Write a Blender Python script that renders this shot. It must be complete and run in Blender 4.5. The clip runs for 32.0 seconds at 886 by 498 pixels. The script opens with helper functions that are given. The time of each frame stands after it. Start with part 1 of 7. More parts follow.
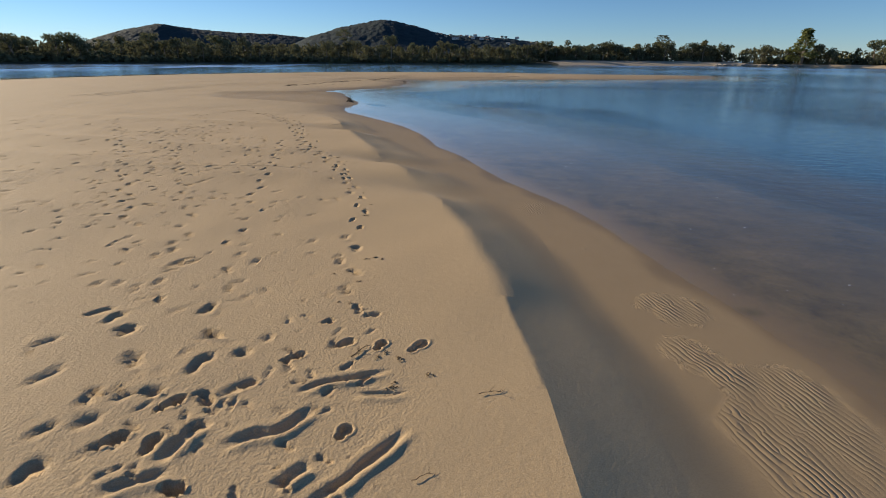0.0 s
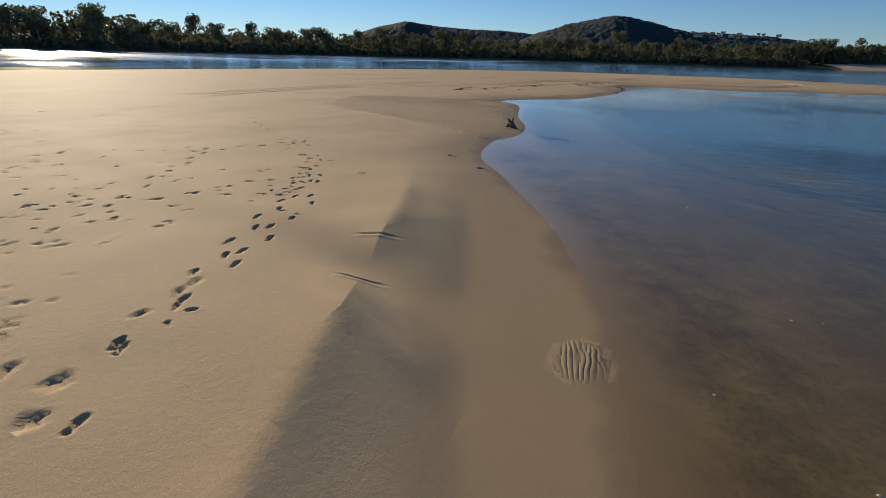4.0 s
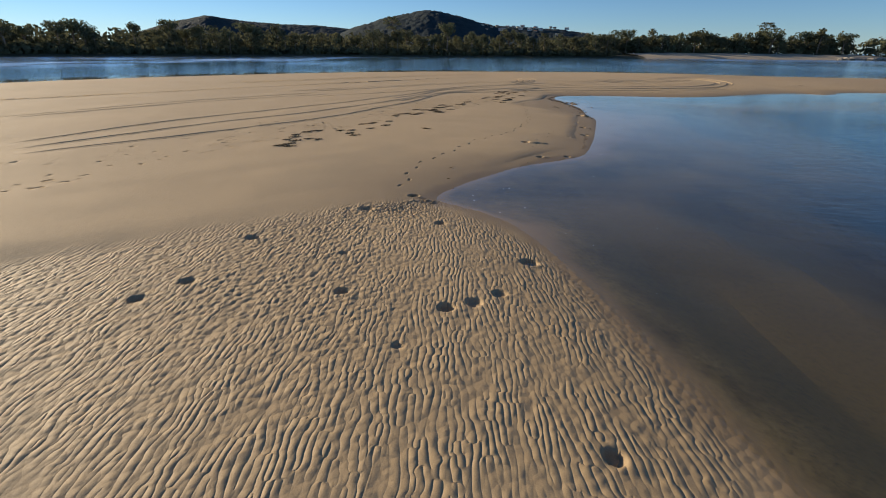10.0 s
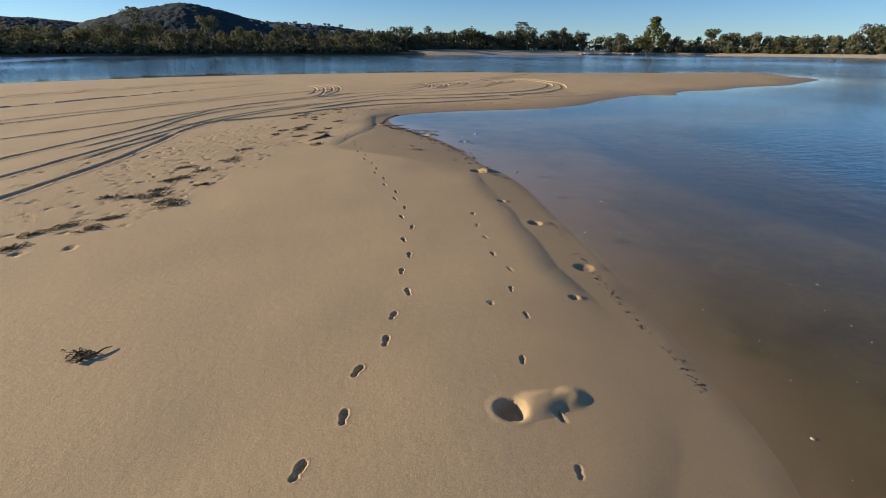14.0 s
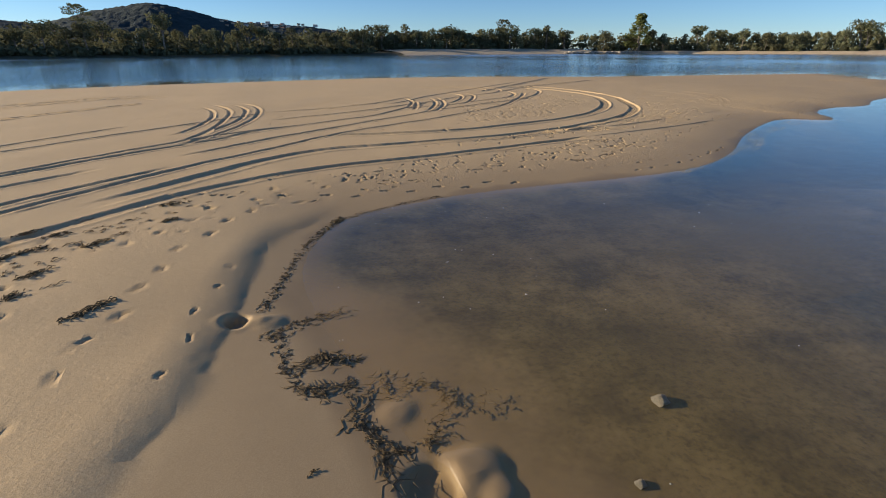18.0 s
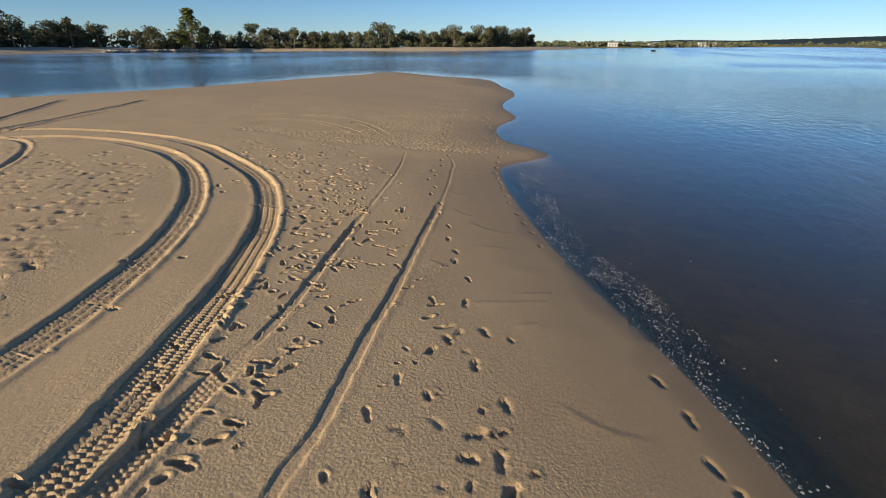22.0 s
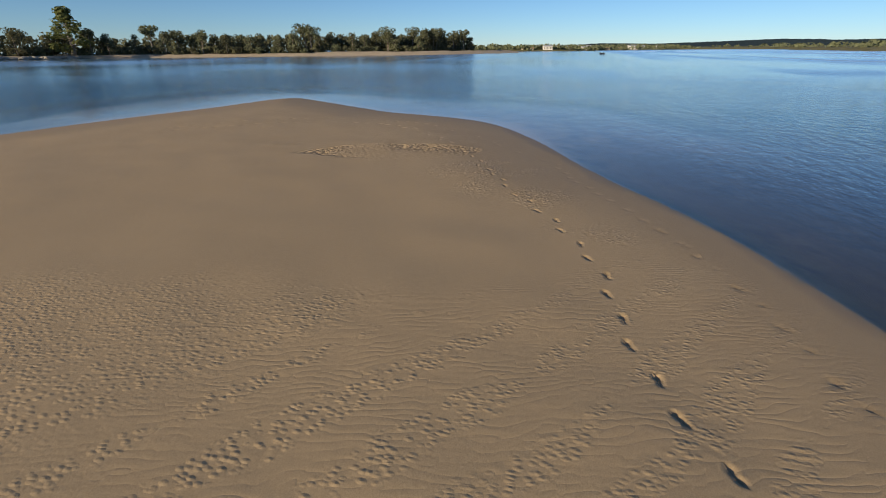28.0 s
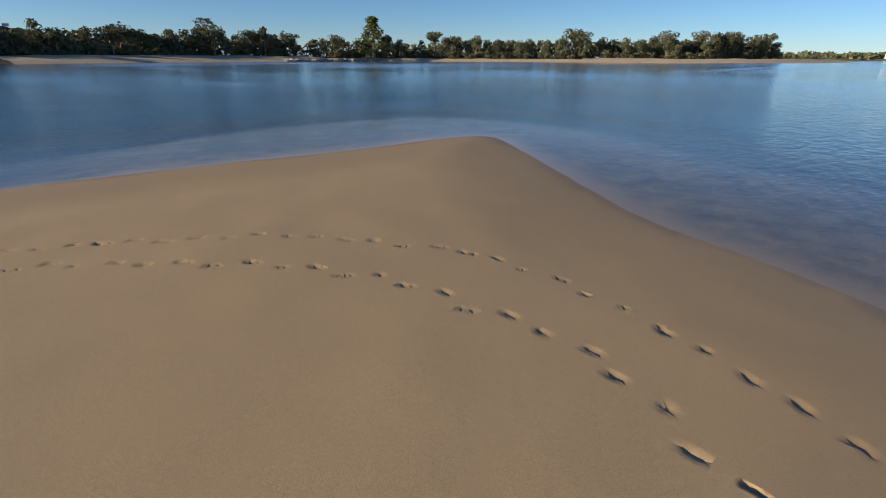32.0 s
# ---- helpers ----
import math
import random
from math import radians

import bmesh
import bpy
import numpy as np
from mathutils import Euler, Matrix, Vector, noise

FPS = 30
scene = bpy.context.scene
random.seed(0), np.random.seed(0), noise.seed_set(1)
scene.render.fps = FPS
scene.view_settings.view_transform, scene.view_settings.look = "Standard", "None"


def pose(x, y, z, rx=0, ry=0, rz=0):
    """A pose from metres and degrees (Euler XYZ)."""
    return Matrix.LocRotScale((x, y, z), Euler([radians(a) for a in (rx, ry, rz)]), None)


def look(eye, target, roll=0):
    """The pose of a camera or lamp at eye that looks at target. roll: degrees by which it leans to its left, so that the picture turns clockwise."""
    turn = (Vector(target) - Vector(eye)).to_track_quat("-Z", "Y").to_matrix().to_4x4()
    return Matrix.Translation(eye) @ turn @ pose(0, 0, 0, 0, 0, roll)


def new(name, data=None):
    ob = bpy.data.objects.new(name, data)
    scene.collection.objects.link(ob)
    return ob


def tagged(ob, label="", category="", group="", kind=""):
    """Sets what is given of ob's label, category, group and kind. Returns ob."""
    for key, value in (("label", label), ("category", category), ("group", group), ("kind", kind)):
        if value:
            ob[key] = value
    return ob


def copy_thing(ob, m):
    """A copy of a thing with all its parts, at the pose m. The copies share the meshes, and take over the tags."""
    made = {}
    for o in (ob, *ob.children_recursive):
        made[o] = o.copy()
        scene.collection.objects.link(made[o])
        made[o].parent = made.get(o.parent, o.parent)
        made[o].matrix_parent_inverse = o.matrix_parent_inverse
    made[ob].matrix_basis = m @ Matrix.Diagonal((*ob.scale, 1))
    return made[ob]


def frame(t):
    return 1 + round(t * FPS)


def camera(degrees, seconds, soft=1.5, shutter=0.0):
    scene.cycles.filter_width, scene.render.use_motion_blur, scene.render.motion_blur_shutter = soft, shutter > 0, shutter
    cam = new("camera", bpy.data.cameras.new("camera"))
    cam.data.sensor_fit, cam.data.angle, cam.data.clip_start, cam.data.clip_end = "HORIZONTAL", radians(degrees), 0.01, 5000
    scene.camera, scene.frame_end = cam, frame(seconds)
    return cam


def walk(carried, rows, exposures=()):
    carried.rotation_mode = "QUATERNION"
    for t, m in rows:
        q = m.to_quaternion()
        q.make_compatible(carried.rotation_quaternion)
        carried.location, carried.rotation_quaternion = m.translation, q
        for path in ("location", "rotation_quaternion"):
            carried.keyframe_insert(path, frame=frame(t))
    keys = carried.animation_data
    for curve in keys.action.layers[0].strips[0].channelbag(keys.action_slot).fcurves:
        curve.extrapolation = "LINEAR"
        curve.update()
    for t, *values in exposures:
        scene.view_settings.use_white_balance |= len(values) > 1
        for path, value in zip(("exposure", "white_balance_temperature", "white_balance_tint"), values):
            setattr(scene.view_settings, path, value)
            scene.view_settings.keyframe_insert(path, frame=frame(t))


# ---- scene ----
cam = camera(85.0, 32.0, soft=1.0)
# seconds, x, y, z, heading, pitch, roll
PATH = [
    (0.0, -0.074, 0.073, 3.162, -0.52, -21.56, 0.51),
    (0.5, 0.880, 1.933, 3.128, 7.15, -21.75, 0.05),
    (1.0, 1.403, 4.118, 3.070, 10.29, -21.76, 0.29),
    (1.5, 1.707, 6.297, 3.084, 14.37, -21.89, 0.44),
    (2.0, 1.883, 8.285, 3.062, 21.17, -21.79, 0.87),
    (2.5, 1.531, 10.743, 3.009, 22.93, -21.94, 1.33),
    (3.0, 1.016, 12.912, 3.069, 23.11, -22.10, 1.68),
    (3.5, 0.270, 15.146, 3.165, 23.38, -22.25, 1.64),
    (5.5, -4.375, 24.514, 3.049, 23.02, -22.31, 1.46),
    (6.0, -5.580, 26.437, 3.091, 17.24, -22.45, 1.55),
    (6.5, -6.573, 28.488, 3.056, 12.22, -22.47, 1.20),
    (7.0, -7.424, 30.540, 3.018, 10.08, -22.51, 0.88),
    (7.5, -8.160, 32.591, 2.942, 8.49, -22.39, 0.05),
    (8.0, -8.862, 34.663, 2.910, 6.86, -22.35, -0.23),
    (8.5, -9.497, 36.590, 2.977, 5.80, -22.40, -0.29),
    (9.0, -10.130, 38.702, 3.024, 4.99, -22.35, 0.52),
    (9.5, -10.635, 40.748, 3.108, 4.81, -22.50, 0.68),
    (10.0, -11.155, 42.935, 3.064, 3.98, -22.44, 0.56),
    (10.5, -11.556, 44.801, 3.151, 0.67, -22.71, 0.58),
    (11.0, -11.903, 46.779, 3.075, -4.51, -22.67, 1.15),
    (11.5, -12.061, 48.793, 2.928, -7.03, -22.45, 0.76),
    (12.0, -12.133, 50.620, 2.907, -8.98, -22.43, 0.76),
    (12.5, -12.082, 52.525, 2.897, -14.97, -22.56, 0.47),
    (13.0, -11.901, 54.266, 2.913, -18.18, -22.61, 0.29),
    (13.5, -11.609, 56.148, 2.940, -19.46, -22.54, 0.17),
    (14.0, -11.227, 58.068, 3.003, -20.00, -22.54, 0.37),
    (14.5, -10.643, 60.236, 2.988, -20.34, -22.59, -0.07),
    (16.5, -8.176, 68.437, 2.766, -21.16, -22.61, -0.15),
    (17.0, -7.508, 70.503, 2.732, -21.42, -22.61, -0.08),
    (17.5, -6.830, 72.514, 2.752, -21.71, -22.61, -0.03),
    (18.0, -6.132, 74.558, 2.761, -22.38, -22.55, -0.03),
    (18.5, -5.307, 76.644, 2.747, -31.36, -22.64, -0.11),
    (19.0, -4.530, 78.395, 2.787, -46.00, -22.73, 0.16),
    (19.5, -3.649, 79.971, 2.814, -51.61, -22.85, 0.07),
    (20.0, -2.474, 81.411, 2.815, -53.22, -22.87, 0.09),
    (20.5, -1.195, 82.676, 2.902, -60.03, -23.02, -0.28),
    (21.0, 0.422, 83.998, 2.793, -62.27, -22.75, 0.13),
    (21.5, 1.980, 85.151, 2.877, -65.57, -22.85, 0.12),
    (22.0, 3.711, 86.218, 2.924, -68.32, -22.85, -0.07),
    (22.5, 5.695, 87.408, 2.910, -69.31, -22.84, -0.04),
    (23.0, 7.738, 88.562, 2.906, -69.86, -22.76, 0.16),
    (23.5, 9.945, 89.691, 2.887, -71.68, -22.68, 0.24),
    (24.0, 12.121, 90.751, 2.898, -72.87, -22.68, 0.03),
    (24.5, 14.117, 91.725, 2.966, -73.50, -22.80, 0.06),
    (25.0, 16.282, 92.781, 3.003, -73.99, -22.74, 0.18),
    (25.5, 18.685, 93.760, 3.035, -74.26, -22.72, -0.40),
    (27.5, 30.239, 97.376, 2.713, -75.19, -22.59, -0.65),
    (28.0, 32.224, 98.067, 2.680, -75.62, -22.44, -0.44),
    (28.5, 33.992, 98.722, 2.720, -75.96, -22.42, -0.22),
    (29.0, 35.859, 99.353, 2.721, -76.06, -22.34, -0.46),
    (29.5, 37.738, 99.998, 2.748, -76.33, -22.37, -0.53),
    (30.0, 39.488, 100.595, 2.796, -76.20, -22.35, -0.62),
    (30.5, 41.410, 101.198, 2.823, -75.84, -22.43, -0.84),
    (31.0, 43.177, 101.927, 2.869, -70.75, -22.29, -0.27),
    (31.5, 44.892, 102.679, 2.895, -57.97, -22.12, 0.23),
    (32.0, 46.552, 103.569, 2.817, -46.73, -21.82, 0.26),
]


def turn(x, y, z, heading, pitch, roll):
    return pose(x, y, z, 0, 0, heading) @ pose(0, 0, 0, 90 + pitch, 0, 0) @ pose(0, 0, 0, 0, 0, roll)


EXPOSURE = 0.34
walk(cam, [(r[0], turn(*r[1:])) for r in PATH], exposures=[(t, EXPOSURE + e) for t, e in ((0, 0.02), (1.5, -0.02), (3, -0.22), (5.5, -0.24), (8, -0.06), (10, -0.02), (12, 0.18), (14, 0.18), (17, 0.26), (19, 0.22), (20, 0.13), (22, 0.04), (25, -0.12), (28, -0.12), (30, -0.2), (32, 0.02))])

# ---- light ----
SUN_AZ, SUN_EL = 62.0, 15.0  # degrees to the left of +y, degrees above the horizon
world = bpy.data.worlds.new("sky")
scene.world = world
world.use_nodes = True
wn = world.node_tree.nodes
sky = wn.new("ShaderNodeTexSky")
sky.sky_type = "NISHITA"
sky.sun_disc = False
sky.sun_elevation = radians(SUN_EL)
sky.sun_rotation = radians(-SUN_AZ)
sky.altitude, sky.air_density, sky.dust_density, sky.ozone_density = 0, 0.75, 0.0, 5.0
wn["Background"].inputs[1].default_value = 0.09
world.node_tree.links.new(sky.outputs[0], wn["Background"].inputs[0])
sun_way = Vector((-math.sin(radians(SUN_AZ)) * math.cos(radians(SUN_EL)), math.cos(radians(SUN_AZ)) * math.cos(radians(SUN_EL)), math.sin(radians(SUN_EL))))
sun_lamp = bpy.data.lights.new("sun", "SUN")
sun_lamp.energy, sun_lamp.angle, sun_lamp.color = 4.9, radians(0.55), (1.0, 0.84, 0.61)
sun = new("sun", sun_lamp)
sun.matrix_world = look(sun_way * 100, (0, 0, 0))

# ---- materials ----
def mat(name):
    m = bpy.data.materials.new(name)
    m.use_nodes = True
    t = m.node_tree
    return m, t.nodes, t.links, t.nodes["Principled BSDF"]


def ramp(n, l, fac, stops):
    r = n.new("ShaderNodeValToRGB")
    while len(r.color_ramp.elements) < len(stops):
        r.color_ramp.elements.new(0.5)
    for e, (p, c) in zip(r.color_ramp.elements, stops):
        e.position, e.color = p, (*c, 1.0) if len(c) == 3 else c
    l.new(fac, r.inputs[0])
    return r.outputs[0]


def tex(n, l, scale, detail=4.0, rough=0.55, vec=None, kind="ShaderNodeTexNoise"):
    x = n.new(kind)
    x.inputs["Scale"].default_value = scale
    if "Detail" in x.inputs:
        x.inputs["Detail"].default_value = detail
        x.inputs["Roughness"].default_value = rough
    if vec is not None:
        l.new(vec, x.inputs["Vector"])
    return x


def math_node(n, l, op, a, b=None, c=None, clamp=False):
    x = n.new("ShaderNodeMath")
    x.operation, x.use_clamp = op, clamp
    for k, v in enumerate((a, b, c)):
        if v is None:
            continue
        if isinstance(v, (int, float)):
            x.inputs[k].default_value = v
        else:
            l.new(v, x.inputs[k])
    return x.outputs[0]


def mix_color(n, l, fac, a, b, kind="MIX"):
    x = n.new("ShaderNodeMix")
    x.data_type, x.blend_type = "RGBA", kind
    for sock, v in ((x.inputs[0], fac), (x.inputs[6], a), (x.inputs[7], b)):
        if isinstance(v, tuple):
            sock.default_value = (*v, 1.0)
        elif isinstance(v, (int, float)):
            sock.default_value = v
        else:
            l.new(v, sock)
    return x.outputs[2]


def bump(n, l, height, dist, strength=1.0, base=None):
    b = n.new("ShaderNodeBump")
    b.inputs["Distance"].default_value, b.inputs["Strength"].default_value = dist, strength
    l.new(height, b.inputs["Height"])
    if base is not None:
        l.new(base, b.inputs["Normal"])
    return b.outputs[0]


def sand_material():
    m, n, l, p = mat("sand")
    pos = n.new("ShaderNodeTexCoord").outputs["Object"]
    wet = n.new("ShaderNodeAttribute")
    wet.attribute_name = "wet"
    silt = n.new("ShaderNodeAttribute")
    silt.attribute_name = "silt"
    big = tex(n, l, 0.35, 5, 0.6, pos).outputs[0]
    mid = tex(n, l, 3.0, 6, 0.65, pos).outputs[0]
    fine = tex(n, l, 420.0, 2, 0.6, pos).outputs[0]
    dry = ramp(n, l, big, [(0.28, (0.50, 0.345, 0.170)), (0.72, (0.61, 0.428, 0.216))])
    dry = mix_color(n, l, math_node(n, l, "MULTIPLY", mid, 0.25), dry, (0.46, 0.31, 0.17))
    dry = mix_color(n, l, 0.30, dry, ramp(n, l, fine, [(0.3, (0.26, 0.175, 0.094)), (0.7, (0.80, 0.63, 0.40))]))
    speck = tex(n, l, 90.0, 3, 0.7, pos).outputs[0]
    dry = mix_color(n, l, 0.35, dry, ramp(n, l, speck, [(0.33, (0.24, 0.16, 0.09)), (0.5, (0.55, 0.40, 0.24)), (0.68, (0.78, 0.62, 0.42))]))
    damp = mix_color(n, l, mid, (0.31, 0.215, 0.115), (0.25, 0.172, 0.09))
    col = mix_color(n, l, wet.outputs["Fac"], dry, damp)
    mud = ramp(n, l, tex(n, l, 1.1, 7, 0.72, pos).outputs[0], [(0.38, (0.076, 0.055, 0.019)), (0.5, (0.148, 0.106, 0.039)), (0.63, (0.215, 0.155, 0.063))])
    grit = ramp(n, l, tex(n, l, 14.0, 5, 0.75, pos).outputs[0], [(0.34, (0.45, 0.45, 0.45)), (0.5, (1.0, 1.0, 1.0)), (0.7, (1.25, 1.22, 1.15))])
    mud = mix_color(n, l, 0.8, mud, grit, "MULTIPLY")
    algae = n.new("ShaderNodeAttribute")
    algae.attribute_name = "algae"
    mud = mix_color(n, l, algae.outputs["Fac"], mud, mix_color(n, l, 0.6, (0.126, 0.090, 0.028), grit, "MULTIPLY"))
    col = mix_color(n, l, silt.outputs["Fac"], col, mud)
    l.new(col, p.inputs["Base Color"])
    rough = n.new("ShaderNodeMapRange")
    l.new(wet.outputs["Fac"], rough.inputs[0])
    rough.inputs[3].default_value, rough.inputs[4].default_value = 0.86, 0.52
    l.new(rough.outputs[0], p.inputs["Roughness"])
    p.inputs["Specular IOR Level"].default_value = 0.3
    amp, phase = n.new("ShaderNodeAttribute"), n.new("ShaderNodeAttribute")
    amp.attribute_name, phase.attribute_name = "ripple", "phase"
    fork_a, fork_b = n.new("ShaderNodeAttribute"), n.new("ShaderNodeAttribute")
    fork_a.attribute_name, fork_b.attribute_name = "fork_a", "fork_b"
    turn_by = math_node(n, l, "ARCTAN2", fork_a.outputs["Fac"], fork_b.outputs["Fac"])
    wave = math_node(n, l, "ABSOLUTE", math_node(n, l, "SINE", math_node(n, l, "MULTIPLY", math_node(n, l, "ADD", phase.outputs["Fac"], turn_by), 0.5)))
    wave = math_node(n, l, "MULTIPLY", math_node(n, l, "MULTIPLY", math_node(n, l, "POWER", wave, 0.65), 2.0), amp.outputs["Fac"])
    lump = n.new("ShaderNodeAttribute")
    lump.attribute_name = "lump"
    mp = n.new("ShaderNodeMapping")
    mp.inputs["Scale"].default_value = (10.5, 8.5, 1.0)
    l.new(pos, mp.inputs[0])
    cells = n.new("ShaderNodeTexVoronoi")
    cells.inputs["Scale"].default_value = 1.0
    l.new(mp.outputs[0], cells.inputs["Vector"])
    wave = math_node(n, l, "SUBTRACT", wave, math_node(n, l, "MULTIPLY", math_node(n, l, "MULTIPLY", cells.outputs["Distance"], math_node(n, l, "MAXIMUM", lump.outputs["Fac"], 0.0)), 2.4))
    mp2 = n.new("ShaderNodeMapping")
    mp2.inputs["Scale"].default_value = (19.0, 12.5, 1.0)
    l.new(pos, mp2.inputs[0])
    dots = n.new("ShaderNodeTexVoronoi")
    dots.inputs["Scale"].default_value = 1.0
    l.new(mp2.outputs[0], dots.inputs["Vector"])
    dot = math_node(n, l, "MAXIMUM", math_node(n, l, "MULTIPLY_ADD", dots.outputs["Distance"], -1.9, 1.0), 0.0)
    alone = math_node(n, l, "MAXIMUM", math_node(n, l, "MULTIPLY", lump.outputs["Fac"], -1.0), 0.0)
    wave = math_node(n, l, "ADD", wave, math_node(n, l, "MULTIPLY", dot, alone))
    b0 = bump(n, l, wave, 1.0, 1.0)
    loose = math_node(n, l, "MAXIMUM", math_node(n, l, "MULTIPLY_ADD", wet.outputs["Fac"], -1.6, 1.0), 0.3)
    b1 = bump(n, l, math_node(n, l, "MULTIPLY", tex(n, l, 9.0, 5, 0.6, pos).outputs[0], loose), 0.012, 0.4, b0)
    b1 = bump(n, l, math_node(n, l, "MULTIPLY", tex(n, l, 38.0, 4, 0.65, pos).outputs[0], loose), 0.005, 0.5, b1)
    crumb = n.new("ShaderNodeAttribute")
    crumb.attribute_name = "loose"
    clods = n.new("ShaderNodeTexVoronoi")
    clods.inputs["Scale"].default_value = 34.0
    l.new(pos, clods.inputs["Vector"])
    clod = math_node(n, l, "MULTIPLY", math_node(n, l, "SUBTRACT", tex(n, l, 22.0, 5, 0.7, pos).outputs[0], math_node(n, l, "MULTIPLY", clods.outputs["Distance"], 0.35)), crumb.outputs["Fac"])
    b1 = bump(n, l, clod, 0.011, 0.8, b1)
    b2 = bump(n, l, tex(n, l, 160.0, 3, 0.6, pos).outputs[0], 0.002, 0.6, b1)
    l.new(b2, p.inputs["Normal"])
    return m


def water_material():
    m, n, l, p = mat("water")
    pos = n.new("ShaderNodeTexCoord").outputs["Object"]
    deep = n.new("ShaderNodeAttribute")
    deep.attribute_name = "deep"
    rough_water = n.new("ShaderNodeAttribute")
    rough_water.attribute_name = "chop"
    mp = n.new("ShaderNodeMapping")
    mp.inputs["Scale"].default_value = (1.0, 2.2, 1.0)
    mp.inputs["Rotation"].default_value = (0, 0, radians(25))
    l.new(pos, mp.inputs[0])
    w1 = tex(n, l, 1.6, 3, 0.5, mp.outputs[0]).outputs[0]
    w2 = tex(n, l, 6.5, 3, 0.5, mp.outputs[0]).outputs[0]
    h = math_node(n, l, "ADD", w1, math_node(n, l, "MULTIPLY", w2, 0.3))
    wave = n.new("ShaderNodeAttribute")
    wave.attribute_name = "wave"
    h = math_node(n, l, "MULTIPLY", h, wave.outputs["Fac"])
    stretch = n.new("ShaderNodeMapping")
    stretch.inputs["Scale"].default_value = (0.012, 0.05, 1.0)
    stretch.inputs["Rotation"].default_value = (0, 0, radians(20))
    l.new(pos, stretch.inputs[0])
    slick = math_node(n, l, "MULTIPLY_ADD", tex(n, l, 1.0, 5, 0.6, stretch.outputs[0]).outputs[0], 0.22, 0.04)
    nb = bump(n, l, h, 0.2, 1.0)
    gloss = n.new("ShaderNodeBsdfGlossy")
    l.new(math_node(n, l, "MULTIPLY_ADD", rough_water.outputs["Fac"], slick, 0.012), gloss.inputs["Roughness"])
    l.new(nb, gloss.inputs["Normal"])
    clear = n.new("ShaderNodeBsdfTransparent")
    clear.inputs[0].default_value = (0.93, 0.92, 0.86, 1)
    murk = n.new("ShaderNodeBsdfDiffuse")
    shoal = ramp(n, l, tex(n, l, 0.55, 6, 0.62, pos).outputs[0], [(0.36, (0.084, 0.062, 0.014)), (0.5, (0.130, 0.095, 0.023)), (0.64, (0.172, 0.125, 0.033))])
    tide = n.new("ShaderNodeAttribute")
    tide.attribute_name = "inlet"
    shoal = mix_color(n, l, tide.outputs["Fac"], (0.042, 0.034, 0.017), shoal)
    offing = n.new("ShaderNodeAttribute")
    offing.attribute_name = "offing"
    l.new(mix_color(n, l, offing.outputs["Fac"], shoal, (0.013, 0.035, 0.055)), murk.inputs[0])
    body = n.new("ShaderNodeMixShader")
    l.new(deep.outputs["Fac"], body.inputs[0])
    l.new(clear.outputs[0], body.inputs[1])
    l.new(murk.outputs[0], body.inputs[2])
    fr = n.new("ShaderNodeFresnel")
    fr.inputs[0].default_value = 1.33
    l.new(nb, fr.inputs["Normal"])
    l.new(fr.outputs[0], gloss.inputs["Color"])
    top = n.new("ShaderNodeAddShader")
    l.new(body.outputs[0], top.inputs[0])
    l.new(gloss.outputs[0], top.inputs[1])
    l.new(top.outputs[0], n["Material Output"].inputs[0])
    n.remove(p)
    return m


def plain(name, a, b, scale=2.0, rough=0.85, dist=0.0, bscale=8.0):
    m, n, l, p = mat(name)
    pos = n.new("ShaderNodeTexCoord").outputs["Object"]
    f = tex(n, l, scale, 5, 0.6, pos).outputs[0]
    l.new(ramp(n, l, f, [(0.3, a), (0.7, b)]), p.inputs["Base Color"])
    p.inputs["Roughness"].default_value = rough
    p.inputs["Specular IOR Level"].default_value = 0.3
    if dist:
        l.new(bump(n, l, tex(n, l, bscale, 5, 0.6, pos).outputs[0], dist), p.inputs["Normal"])
    return m


SAND = sand_material()
WATER = water_material()

